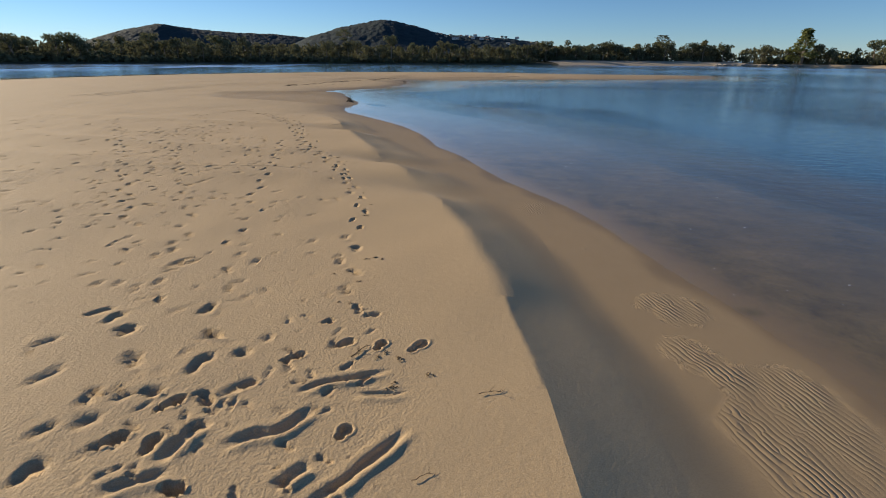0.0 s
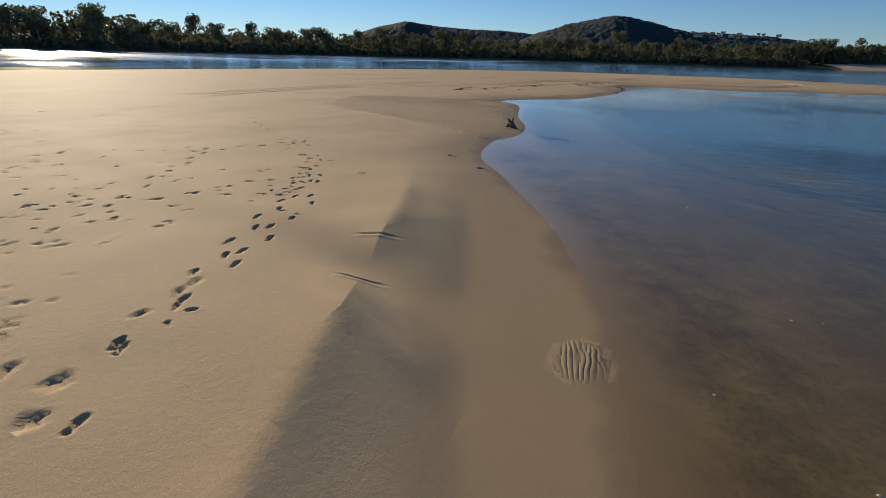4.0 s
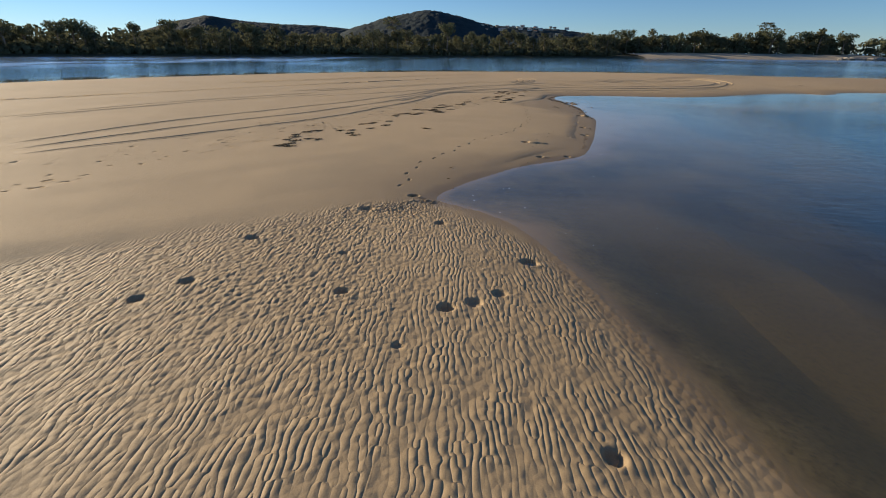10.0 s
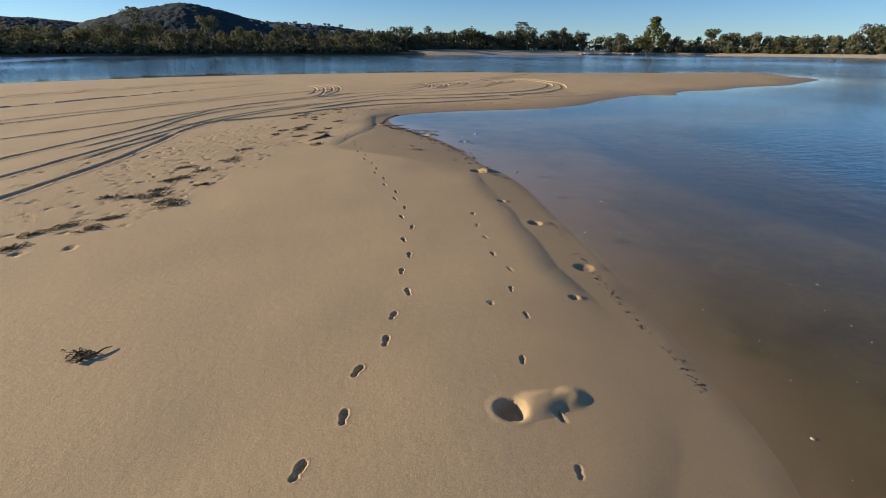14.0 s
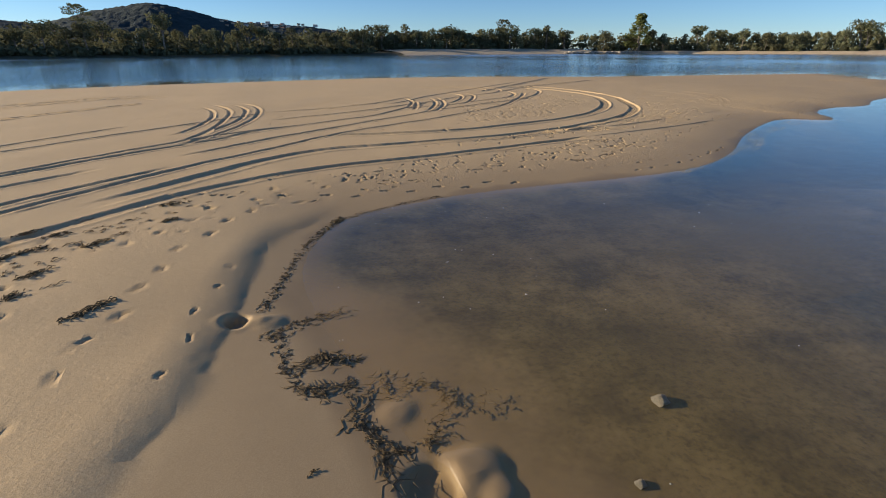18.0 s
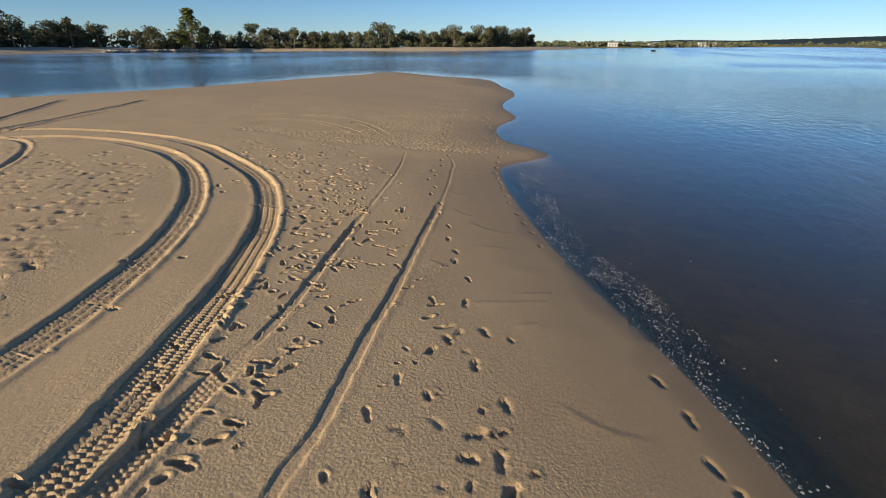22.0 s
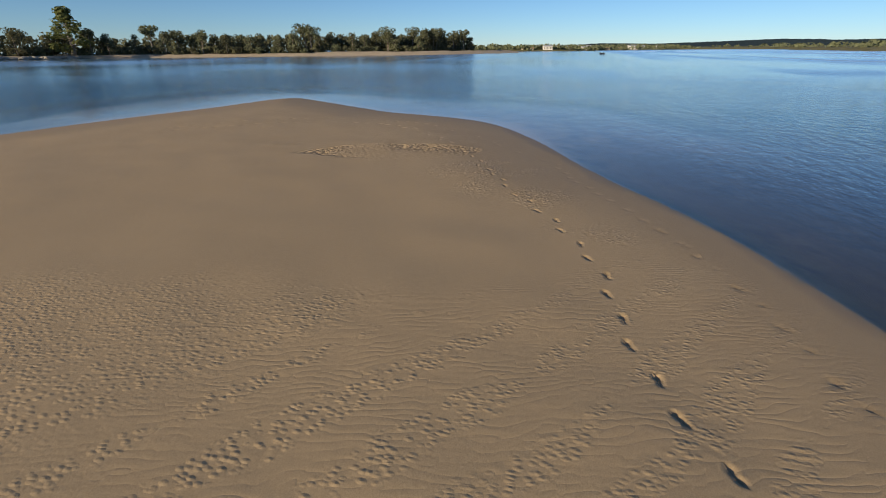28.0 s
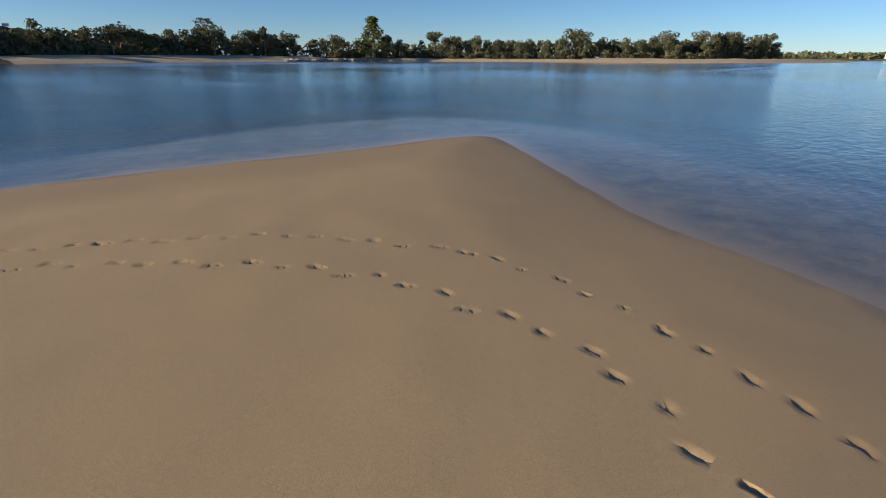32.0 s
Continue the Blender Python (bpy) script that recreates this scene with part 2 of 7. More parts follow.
# ---- plan of the spit ----
LEVEL = -0.25  # the water's surface
SHORE = [
    (4.8, -14), (4.7, 0), (4.6, 3.9), (4.4, 6.1), (3.9, 7.9), (3.4, 11.1), (1.9, 14.2), (1.2, 16.5), (0.8, 18.2), (-0.3, 20.4), (-0.4, 21.7),
    (-1.0, 23.9), (-2.2, 27), (-4.0, 29.9), (-5.0, 31.6), (-5.9, 32.7), (-6.4, 33.8), (-6.8, 35.3), (-6.95, 37.4), (-6.4, 38.6), (-6.6, 40.8),
    (-7.1, 42.5), (-7.9, 44.4), (-8.4, 45.7), (-9.0, 48.1), (-9.6, 50.5), (-10.4, 52.6), (-11.6, 53.6), (-12.3, 54.0), (-11.5, 55.6),
    (-10.6, 56.8), (-9.9, 57.8), (-8.6, 58.7), (-7.5, 59.7), (-7.0, 61.3), (-6.6, 62.7), (-6.2, 64.3), (-5.5, 67.3), (-5.0, 69.5), (-5.2, 71.2),
    (-5.0, 73), (-4.9, 75), (-5.1, 77), (-5.5, 79), (-5.7, 80.9), (-5.4, 82), (-4.7, 83.3), (-3.4, 83.8), (-1, 84.1), (2.4, 83.8), (5.0, 83.8),
    (7.8, 84.9), (10.9, 87.0), (12.4, 87.8), (14.8, 89), (16.8, 89.75), (17.8, 89.2), (18.5, 88.65), (19.2, 88.7), (19.9, 89.5), (20.4, 90.3), (22, 91.3), (24, 91.8),
    (26.9, 91.5), (28.5, 92.4), (31.7, 93.8), (36.7, 94.2), (38.5, 94.6), (41.4, 95.5), (44.7, 97.3), (49.3, 99.0), (53.5, 101.3), (55.2, 104.3),
    (56, 107), (57.8, 109.3), (60.7, 113.2), (62.8, 116), (61, 117), (57, 117.2), (52.5, 118.4), (47, 119.4), (40, 120.3), (33.5, 121), (27, 124),
    (20, 127), (10, 129), (-5, 127), (-15, 126), (-30, 119), (-42, 108), (-53, 95), (-60, 78), (-70, 50), (-84, 20), (-95, -14)]


def smooth_ring(pts, rounds=2):
    p = np.array(pts, float)
    for _ in range(rounds):
        q = np.roll(p, -1, 0)
        p = np.stack([0.75 * p + 0.25 * q, 0.25 * p + 0.75 * q], 1).reshape(-1, 2)
    return p


def seg_distance(px, py, a, b):
    """Distance to a polyline, in chunks."""
    out = np.full(px.shape, 1e9)
    for (ax, ay), (bx, by) in zip(a, b):
        dx, dy = bx - ax, by - ay
        t = np.clip(((px - ax) * dx + (py - ay) * dy) / (dx * dx + dy * dy + 1e-12), 0, 1)
        np.minimum(out, (px - ax - t * dx) ** 2 + (py - ay - t * dy) ** 2, out=out)
    return np.sqrt(out)


def inside(px, py, ring):
    hit = np.zeros(px.shape, bool)
    for (ax, ay), (bx, by) in zip(ring, np.roll(ring, -1, 0)):
        if ay == by:
            continue
        hit ^= ((ay > py) != (by > py)) & (px < (bx - ax) * (py - ay) / (by - ay) + ax)
    return hit


RING = smooth_ring(SHORE)
GX0, GY0, GSTEP = -110.0, -30.0, 0.4
gx, gy = np.meshgrid(np.arange(GX0, 100, GSTEP), np.arange(GY0, 160, GSTEP))
gd = seg_distance(gx.ravel(), gy.ravel(), RING, np.roll(RING, -1, 0)).reshape(gx.shape)
GRID_SD = np.where(inside(gx.ravel(), gy.ravel(), RING).reshape(gx.shape), gd, -gd)


def sample(grid, x, y):
    u = np.clip((x - GX0) / GSTEP, 0, grid.shape[1] - 1.001)
    v = np.clip((y - GY0) / GSTEP, 0, grid.shape[0] - 1.001)
    i, j = u.astype(int), v.astype(int)
    fu, fv = u - i, v - j
    return (grid[j, i] * (1 - fu) + grid[j, i + 1] * fu) * (1 - fv) + (grid[j + 1, i] * (1 - fu) + grid[j + 1, i + 1] * fu) * fv


LATTICE = np.random.RandomState(5).rand(256, 256)


def vnoise(x, y):
    i, j = np.floor(x).astype(int), np.floor(y).astype(int)
    u, v = x - i, y - j
    u, v = u * u * (3 - 2 * u), v * v * (3 - 2 * v)
    a, b = LATTICE[j % 256, i % 256], LATTICE[j % 256, (i + 1) % 256]
    c, d = LATTICE[(j + 1) % 256, i % 256], LATTICE[(j + 1) % 256, (i + 1) % 256]
    return (a * (1 - u) + b * u) * (1 - v) + (c * (1 - u) + d * u) * v - 0.5


def sstep(a, b, x):
    t = np.clip((x - a) / (b - a), 0, 1)
    return t * t * (3 - 2 * t)


def zone_grid(pts):
    """Signed distance to a closed outline, positive inside, on the plan's grid."""
    ring = smooth_ring(pts, 1)
    lo, hi = ring.min(0) - 4, ring.max(0) + 4
    out = np.full(gx.shape, -4.0)
    pick = (gx > lo[0]) & (gx < hi[0]) & (gy > lo[1]) & (gy < hi[1])
    d = seg_distance(gx[pick], gy[pick], ring, np.roll(ring, -1, 0))
    out[pick] = np.where(inside(gx[pick], gy[pick], ring), d, -d)
    return np.maximum(out, -4.0)


# the small dune beside the first stretch: its crest and the toe of its slip face, x by y
CREST = [(1.05, -14), (1.0, 2.7), (0.95, 4.5), (0.8, 6.7), (0.5, 8.7), (-0.2, 11.6), (-1.2, 14.4), (-1.6, 15.4), (-2.4, 17.4), (-3.3, 20), (-4.5, 23.3), (-5.6, 26.6), (-6.7, 29.1), (-7.5, 31)]
TOE = [(2.6, -14), (2.6, 3.0), (2.6, 4.5), (2.4, 5.7), (2.2, 8.0), (1.6, 11.1), (1.4, 12.3), (0.3, 15.0), (-0.1, 17.1), (-1.0, 18.8), (-2.0, 21.1), (-3.5, 25.3), (-5.0, 29.1), (-5.6, 31)]
FLAT = zone_grid([(-20.2, 46), (-18.6, 41.4), (-13.8, 39.7), (-10.3, 38.3), (-8.6, 37.2), (-7.4, 36.6), (-6.6, 37.2), (-6.4, 41), (-7.0, 43.0), (-7.8, 45.3), (-8.8, 49.5), (-10.0, 51.8), (-11.7, 53.2), (-12.5, 54.0), (-13.8, 53.4), (-15.5, 52.0), (-17.5, 50.2), (-20.6, 47.7)])
HUMMOCK = zone_grid([(17.6, 90.1), (17.45, 92.3), (17.3, 93.5), (17.3, 94.7), (17.15, 95.9), (17.4, 97.0), (17.75, 98.5), (17.75, 99.6), (18.2, 101.2), (19.1, 100.4), (19.15, 99), (18.95, 97.6), (19.5, 96.3), (20.5, 96.1), (20.3, 97.8), (21.3, 97.3), (22.4, 97.3), (23.4, 98.5), (24.2, 100.5), (25, 101.6), (29, 101.5), (33, 103), (36, 107), (37, 104.2), (37.4, 102), (37.5, 99), (39.5, 97.5), (39.5, 95.2), (36.7, 94.6), (31.7, 94.1), (28.5, 92.8), (26.8, 92.0), (23.9, 92.1), (20.5, 90.4)])
LUMPS = zone_grid([(44.29, 107.44), (44.25, 105.25), (44.02, 103.71), (44.33, 102.38), (44.65, 101.06), (46.06, 100.4), (46.87, 100.41), (47.03, 101.51), (46.7, 103.18), (46.06, 104.7), (45.11, 105.28), (44.63, 106.32)])
SPARSE = zone_grid([(42.93, 101.8), (42.34, 101.02), (41.2, 100), (39.3, 98), (39.3, 96.3), (41.5, 97), (43.29, 98.2), (44.56, 98.05), (45.61, 98.97), (45.47, 100.4), (44.48, 101.17), (43.71, 101.79)])
FINE = zone_grid([(45.2, 107.6), (46.0, 107.2), (46.7, 105.2), (45.9, 104.6), (44.6, 106)])
SHELF = np.maximum.reduce([zone_grid(q) for q in (
    [(2.68, 4.17), (3.71, 4.99), (4.18, 4.77), (4.32, 3.84), (3.66, 2.6), (2.77, 2.6), (2.68, 3.54)], [(2.77, 6.79), (3.52, 7.1), (4.03, 6.34), (3.57, 5.78), (2.86, 5.92)], [(1.67, 11.79), (2.63, 12.34), (2.87, 10.87), (1.84, 10.23)],
    [(2.38, 8.85), (3.15, 9.17), (3.28, 8.57), (2.45, 8.27)], [(2.74, 5.63), (3.42, 5.49), (3.83, 4.45), (3.04, 4.17), (2.77, 4.87)], [(-0.6, 17.8), (-0.2, 18.6), (0.6, 18.6), (0.9, 17.9), (0.85, 17.0), (0.3, 17.0)],
    [(-1.6, 22.72), (-0.9, 23.5), (-0.45, 22.6), (-1.1, 21.9)])])


def ripples(x, y, sd):
    """Amplitude and phase of the ripple marks."""
    amp, phase = np.zeros(x.shape), np.zeros(x.shape)
    fork = np.stack([vnoise(x * 7.4 + 31, y * 7.0 + 7), vnoise(x * 7.4 + 5, y * 7.0 + 61)])
    # along the southern edge of the flat the marks turn and deepen
    south = y - np.interp(x, [-18.6, -13.8, -10.3, -8.6, -7.2], [41.4, 39.7, 38.3, 37.2, 36.6])
    edge = np.clip(2.6 - south, 0, 2.6)
    warp = vnoise(x * 0.9, y * 0.45) * 6.0 + vnoise(x * 2.6 + 9, y * 1.3) * 4.0 + vnoise(x * 6.0, y * 2.2 + 5) * 3.2
    patch = vnoise(x * 0.55 + 40, y * 0.55)
    for grid, wave, size, ang, soft, warped, broken in (
            (FLAT, 0.078, 0.0044, 4, 0.35, 1.15, 0.15), (SHELF, 0.068, 0.0055, 14, 0.25, 1.2, 0.35),
            (FINE, 0.06, 0.0030, 80, 0.4, 0.4, 0.2), (HUMMOCK, 0.10, 0.0008, 20, 0.8, 2.4, 0.9)):
        m = sstep(0, soft, sample(grid, x, y) + 0.3 * vnoise(x * 1.7, y * 1.7))
        m = m * np.clip(1 - broken + 2.2 * broken * (patch + 0.35), 0, 1.15)
        c, s = math.cos(radians(ang)), math.sin(radians(ang))
        p = (x * c + y * s) * 2 * math.pi / wave + warp * warped
        if grid is FLAT:
            p = p + 2 * math.pi / wave * 0.5 * edge ** 2 / 5.2
        lift = size * m * np.clip(0.85 + 0.9 * vnoise(x * 3.3, y * 3.3) + 1.6 * vnoise(x * 7, y * 3.4), 0.1, 1.6)
        if grid is HUMMOCK:
            lift = lift * sstep(29, 32, x)
        if grid is FLAT:
            lift = lift * (1 + 1.4 * edge / 2.6 * sstep(-19, -13, x)) * sstep(0.05, 0.5, sd) * (0.75 + 0.25 * sstep(-14, -11, x))
        take = lift > amp
        amp, phase = np.where(take, lift, amp), np.where(take, p, phase)
    return amp, phase, fork


JITTER = np.random.RandomState(8).rand(256, 256, 2)


def cell_noise(x, y):
    """Distance to the nearest of a field of scattered points, about 0 to 1."""
    i, j = np.floor(x).astype(int), np.floor(y).astype(int)
    best = np.full(x.shape, 9.0)
    for a in (-1, 0, 1):
        for b in (-1, 0, 1):
            q = JITTER[(j + b) % 256, (i + a) % 256]
            np.minimum(best, (i + a + q[..., 0] - x) ** 2 + (j + b + q[..., 1] - y) ** 2, out=best)
    return np.sqrt(best)


def lumps(x, y):
    """Size and shape of the small close lumps left by water running off the sand."""
    hum = sstep(0, 0.3 + 0.9 * sstep(19, 24, x), sample(HUMMOCK, x, y) + (0.25 + 0.35 * sstep(19, 24, x)) * vnoise(x * 1.2, y * 1.2)) * np.clip(0.9 + 0.9 * vnoise(x * 0.5, y * 0.5 + 3), 0.65, 1.2)
    across = 0.54 * x + 0.84 * y
    band = sstep(0.15, 0.6, np.cos(2 * math.pi * (across / 0.68 + 0.5 * vnoise(x * 0.5, y * 0.5))) + 1.7 * vnoise(x * 2.2, y * 2.2) + 1.0 * vnoise(x * 0.9, y * 0.9 + 5))
    away = sstep(30, 32.5, x) * sstep(104.2, 103.6, across)
    east = (1 - away * (1 - band)) * (1 - 0.35 * sstep(25, 28, x) - 0.3 * sstep(28, 32, x))
    big = sstep(0, 0.22, sample(LUMPS, x, y) + 0.3 * vnoise(x * 2, y * 2)) * np.clip(0.85 + 1.2 * vnoise(x * 0.8, y * 0.8 + 3), 0.4, 1.2)
    tail = sstep(0, 0.8, sample(FLAT, x, y))
    near_edge = np.maximum(sstep(-11, -8.5, x) * sstep(43.5, 40.5, y), 0.75 * sstep(42.5, 47, y) + 0.85 * sstep(52.0, 53.2, y))
    thin = sstep(0, 0.6, sample(SPARSE, x, y)) * np.clip(0.4 + 2.0 * vnoise(x * 0.9 + y * 1.6, y * 0.8 - x * 0.5), 0, 1)
    size = np.maximum(np.maximum(np.maximum(0.027 * hum * east, 0.02 * thin), 0.03 * big), 0.02 * near_edge * tail * (1 + 0.9 * sstep(-11.5, -13.5, x) * sstep(44, 48, y)))
    shape = np.zeros(x.shape)
    at = np.nonzero(size > 0)[0]
    px, py = x[at], y[at]
    px, py = px + 0.07 * vnoise(px * 9, py * 9), py + 0.07 * vnoise(px * 9 + 5, py * 9)
    g = 1 + 0.35 * big[at]
    shape[at] = 0.55 - 0.8 * cell_noise(px * 12.5 * g, py * 9.6 * g) - 0.4 * cell_noise(px * 17 + 3, py * 15)
    # farther out they stand singly on smooth sand
    single = (0.6 * sstep(19, 25, px) + 0.4 * sstep(29.5, 32, px)) * (1 - big[at])
    spot = np.clip(1 - 1.75 * cell_noise(px * 11.5, py * 7.5), 0, 1) ** 0.8 * np.clip(0.75 + 2.6 * vnoise(px * 3.1, py * 3.1 + 8), 0.12, 1.3)
    shape[at] = shape[at] * (1 - single) + 0.4 * spot * single
    alone = np.zeros(x.shape)
    alone[at] = single
    return size, shape, alone


def inlet_hole(x, y):
    return sstep(36, 41, y) * (0.25 * sstep(70, 64, y) + 0.75 * sstep(56, 49, y)) * sstep(40, 20, x)


def height(x, y):
    sd = sample(GRID_SD, x, y)
    up, d = np.maximum(sd, 0), np.maximum(-sd, 0)
    land = 0.20 * (1 - np.exp(-up / 2.6)) + 0.15 * (1 - np.exp(-up / 11))
    outer = np.maximum(sstep(82, 88, y), sstep(80, 83.5, y) * sstep(2, 6, x))
    brink = np.maximum(sstep(38, 41, y) * sstep(53, 50.5, y), sstep(79.5, 82, y) * sstep(8, 4, x)) * (1 - outer)
    bed = -(0.26 + 0.30 * outer) * (1 - np.exp(-d / (4.2 - 2.6 * outer - 2.6 * brink))) - (0.018 + 0.11 * (1 - outer)) * np.clip(d - 5.5 + 4 * vnoise(x * 0.13, y * 0.13), 0, 9) - 0.05 * outer * np.minimum(d, 20)
    bed = bed * (1 - 0.85 * sstep(42, 52, x) * sstep(15, 6, d + 5 * vnoise(x * 0.12, y * 0.12))) * (1 + 1.2 * inlet_hole(x, y) * sstep(0.3, 2.4, d))
    z = LEVEL + np.where(sd > 0, land, np.maximum(bed, -3.0))
    # dune, slip face and the low shelf below it
    cy, ty = np.interp(y, [p[1] for p in CREST], [p[0] for p in CREST]), np.interp(y, [p[1] for p in TOE], [p[0] for p in TOE])
    cy = cy + 0.10 * vnoise(y * 0.9, y * 0 + 3.3)
    u = np.clip((x - cy) / (ty - cy), 0, 1)
    drop = 0.13 - 0.33 * (1 - (1 - u) ** 1.25)
    back = 0.03 + 0.10 * np.exp(-np.maximum(cy - x, 0) / 2.2)
    shelf = np.where(sd > 0, -0.20 - 0.05 * np.clip((x - ty) / (np.maximum(x + sd - ty, 0.2)), 0, 1), z)
    dune = np.where(x < cy, back, np.where(x < ty, drop, shelf))
    # where two lengths of the dune meet, the face is gentle
    saddle = sum(np.exp(-((y + 0.3 * (x - mx) - my) / wide) ** 2) for mx, my, wide in ((-0.6, 12.6, 0.95), (-2.2, 16.25, 0.75), (-4.5, 23.4, 0.7)))
    saddle = np.minimum(saddle, 1.0)
    gentle = 0.12 - 0.32 * sstep(-1.7, 1.1, (x - cy) / (ty - cy))
    dune = dune * (1 - saddle) + np.where(x < ty, gentle, dune) * saddle
    wd = sstep(31, 25, y) * sstep(-26, -12, x)
    # low cross ridges on the slip face
    dune = dune + wd * 0.03 * sstep(0.35, 0, np.abs(y + 0.4 * (x + 4) - 22.0)) * sstep(1.5, 0.2, np.abs(x + 3.6)) * (sd > 0)
    z = z * (1 - wd) + dune * wd
    # the rippled flat lies a step lower than the sand round it
    f = sstep(-0.7, 0.5, sample(FLAT, x, y) + 0.25 * vnoise(x * 1.3, y * 1.3))
    flat = np.where(sd > 0, LEVEL + 0.03 * sstep(0, 1.2, up) + 0.185 * (1 - np.exp(-up / 3.2)), z)
    z = z * (1 - f) + flat * f
    near = sstep(60, 25, np.abs(sd))
    z = z + (0.05 * vnoise(x * 0.3, y * 0.3) + 0.018 * vnoise(x * 1.1, y * 1.1)) * near * sstep(0.3, 3, sd) * (1 - 0.7 * f)
    z = z + 0.05 * vnoise(x * 0.5 + 3, y * 0.5) * sstep(0.5, 3, d) * near
    return z, sd


# ---- marks in the sand ----
STAMPS = []  # x, y, heading, length, width, depth, kind


def trail(pts, step=0.66, length=0.27, depth=0.03, spread=0.10, every=0.0):
    """Footprints along a line of travel, left and right in turn."""
    p = np.array(pts, float)
    seg = np.hypot(*np.diff(p, axis=0).T)
    acc = np.concatenate([[0], np.cumsum(seg)])
    s, side = 0.0, 1
    while s < acc[-1]:
        x, y = np.interp(s, acc, p[:, 0]), np.interp(s, acc, p[:, 1])
        x2, y2 = np.interp(s + 0.2, acc, p[:, 0]), np.interp(s + 0.2, acc, p[:, 1])
        h = math.atan2(y2 - y, x2 - x) if s + 0.2 < acc[-1] else h
        x, y = x - math.sin(h) * spread * side, y + math.cos(h) * spread * side
        if random.random() > every:
            STAMPS.append((x + random.uniform(-0.03, 0.03), y + random.uniform(-0.03, 0.03), h - 0.16 * side + random.uniform(-0.1, 0.1), length * random.uniform(0.93, 1.07), 0.092 * length / 0.27, 0.85 * depth * random.uniform(0.7, 1.25), "foot"))
        s, side = s + step * random.uniform(0.93, 1.07), -side


def prints(pts, length=0.26, depth=0.034, side=1):
    """Single footprints of one walker, heading from one to the next."""
    p = np.array(pts, float)
    way = np.gradient(p, axis=0)
    way = way + np.roll(way, 1, 0) * 0.5 + np.roll(way, -1, 0) * 0.5 if len(p) > 3 else way
    for k, ((x, y), (dx, dy)) in enumerate(zip(p, way)):
        STAMPS.append((x, y, math.atan2(dy, dx) - 0.14 * side * (-1) ** k, 0.86 * length * random.uniform(0.93, 1.06), 0.07 * length / 0.26, 0.72 * depth * random.uniform(0.8, 1.15), "foot"))


def trample(pts, per_m2, depth=0.04, size=0.26, head=None):
    """Prints scattered over an outline."""
    ring = np.array(pts, float)
    lo, hi = ring.min(0), ring.max(0)
    count = int((hi[0] - lo[0]) * (hi[1] - lo[1]) * per_m2)
    for _ in range(count):
        x, y = random.uniform(lo[0], hi[0]), random.uniform(lo[1], hi[1])
        if inside(np.array([x]), np.array([y]), ring)[0]:
            h = random.uniform(0, 6.28) if head is None else head + random.gauss(0, 0.5) + random.choice((0, math.pi))
            if random.random() < 0.5:
                STAMPS.append((x, y, h, 0.2 * random.uniform(0.7, 1.15), 0.07, 0.85 * depth * random.uniform(0.5, 1.2), "foot"))
            else:
                STAMPS.append((x, y, h, size * random.uniform(0.3, 1.0), size * random.uniform(0.18, 0.4), 0.95 * depth * random.uniform(0.4, 1.35), "scuff"))


def pit(x, y, r, depth, rim=0.3, side=0.0):
    r = r * 0.8
    STAMPS.append((x, y, side, r * 2, r * 2, depth * 0.75, "pit"))
    if rim:
        STAMPS.append((x + 1.5 * r * math.cos(side), y + 1.5 * r * math.sin(side), side, r * 2.4, r * 2.0, -depth * rim, "mound"))


# first stretch, the dry sand behind the dune
trample([(-1.6, 4.2), (-2.6, 9), (-3.6, 12), (-9, 16), (-11, 10), (-5.5, 3.2)], 1.6, 0.03, 0.15)
trample([(-4, 9), (-3.4, 12.5), (-3.2, 15), (-6, 20), (-12, 22), (-9, 14), (-6.5, 9)], 0.9, 0.045, 0.2)
trail([(-4.6, 11.6), (-5.3, 15.5), (-6.5, 20)], 0.62, depth=0.045)
trail([(-6.6, 9.8), (-9.8, 14.9), (-17.2, 26.5)], 0.62, depth=0.045)
trail([(-3.4, 4), (-4.4, 7.4), (-5.6, 10.4), (-8.2, 15), (-13, 23)], 0.7, depth=0.04)
trail([(-1.2, 5.2), (-1.3, 6.3), (-1.6, 7.4), (-1.8, 10.5), (-2.8, 13.9), (-3.6, 16), (-4.9, 18.1), (-5.9, 20.6), (-6.4, 22.8), (-7.6, 26.3)], 0.55, depth=0.045, every=0.2)
trail([(-2.6, 13.2), (-3.3, 14.8), (-4.2, 16.6), (-5.2, 18.6), (-6.3, 21.5), (-7.9, 25.6)], 0.6, depth=0.05)
trail([(-7.5, 14.0), (-5.6, 15.6), (-5.2, 16.6), (-4.7, 17.6), (-5.0, 19.4)], 0.7, depth=0.045)
trail([(-13.7, 19.0), (-12.2, 21.1), (-11.0, 23.8), (-8.7, 25.4), (-7.9, 25.8), (-8.5, 27.4), (-9.5, 28.2)], 0.7, depth=0.045)
trail([(-9, 16), (-9.5, 20), (-11, 24), (-14, 29)], 0.7, depth=0.04)
trail([(-6.5, 16.5), (-8, 19.5), (-10.5, 21), (-15, 22)], 0.7, depth=0.04)
trail([(-8.4, 27.2), (-9.4, 28.4), (-10.9, 29.8), (-12.8, 31.0), (-17.9, 34.9), (-22.3, 37.7)], 0.6, depth=0.03, every=0.25)
trail([(-13.8, 28.3), (-13.2, 30.0), (-12.3, 31.7), (-11.9, 32.2)], 0.7, depth=0.03)
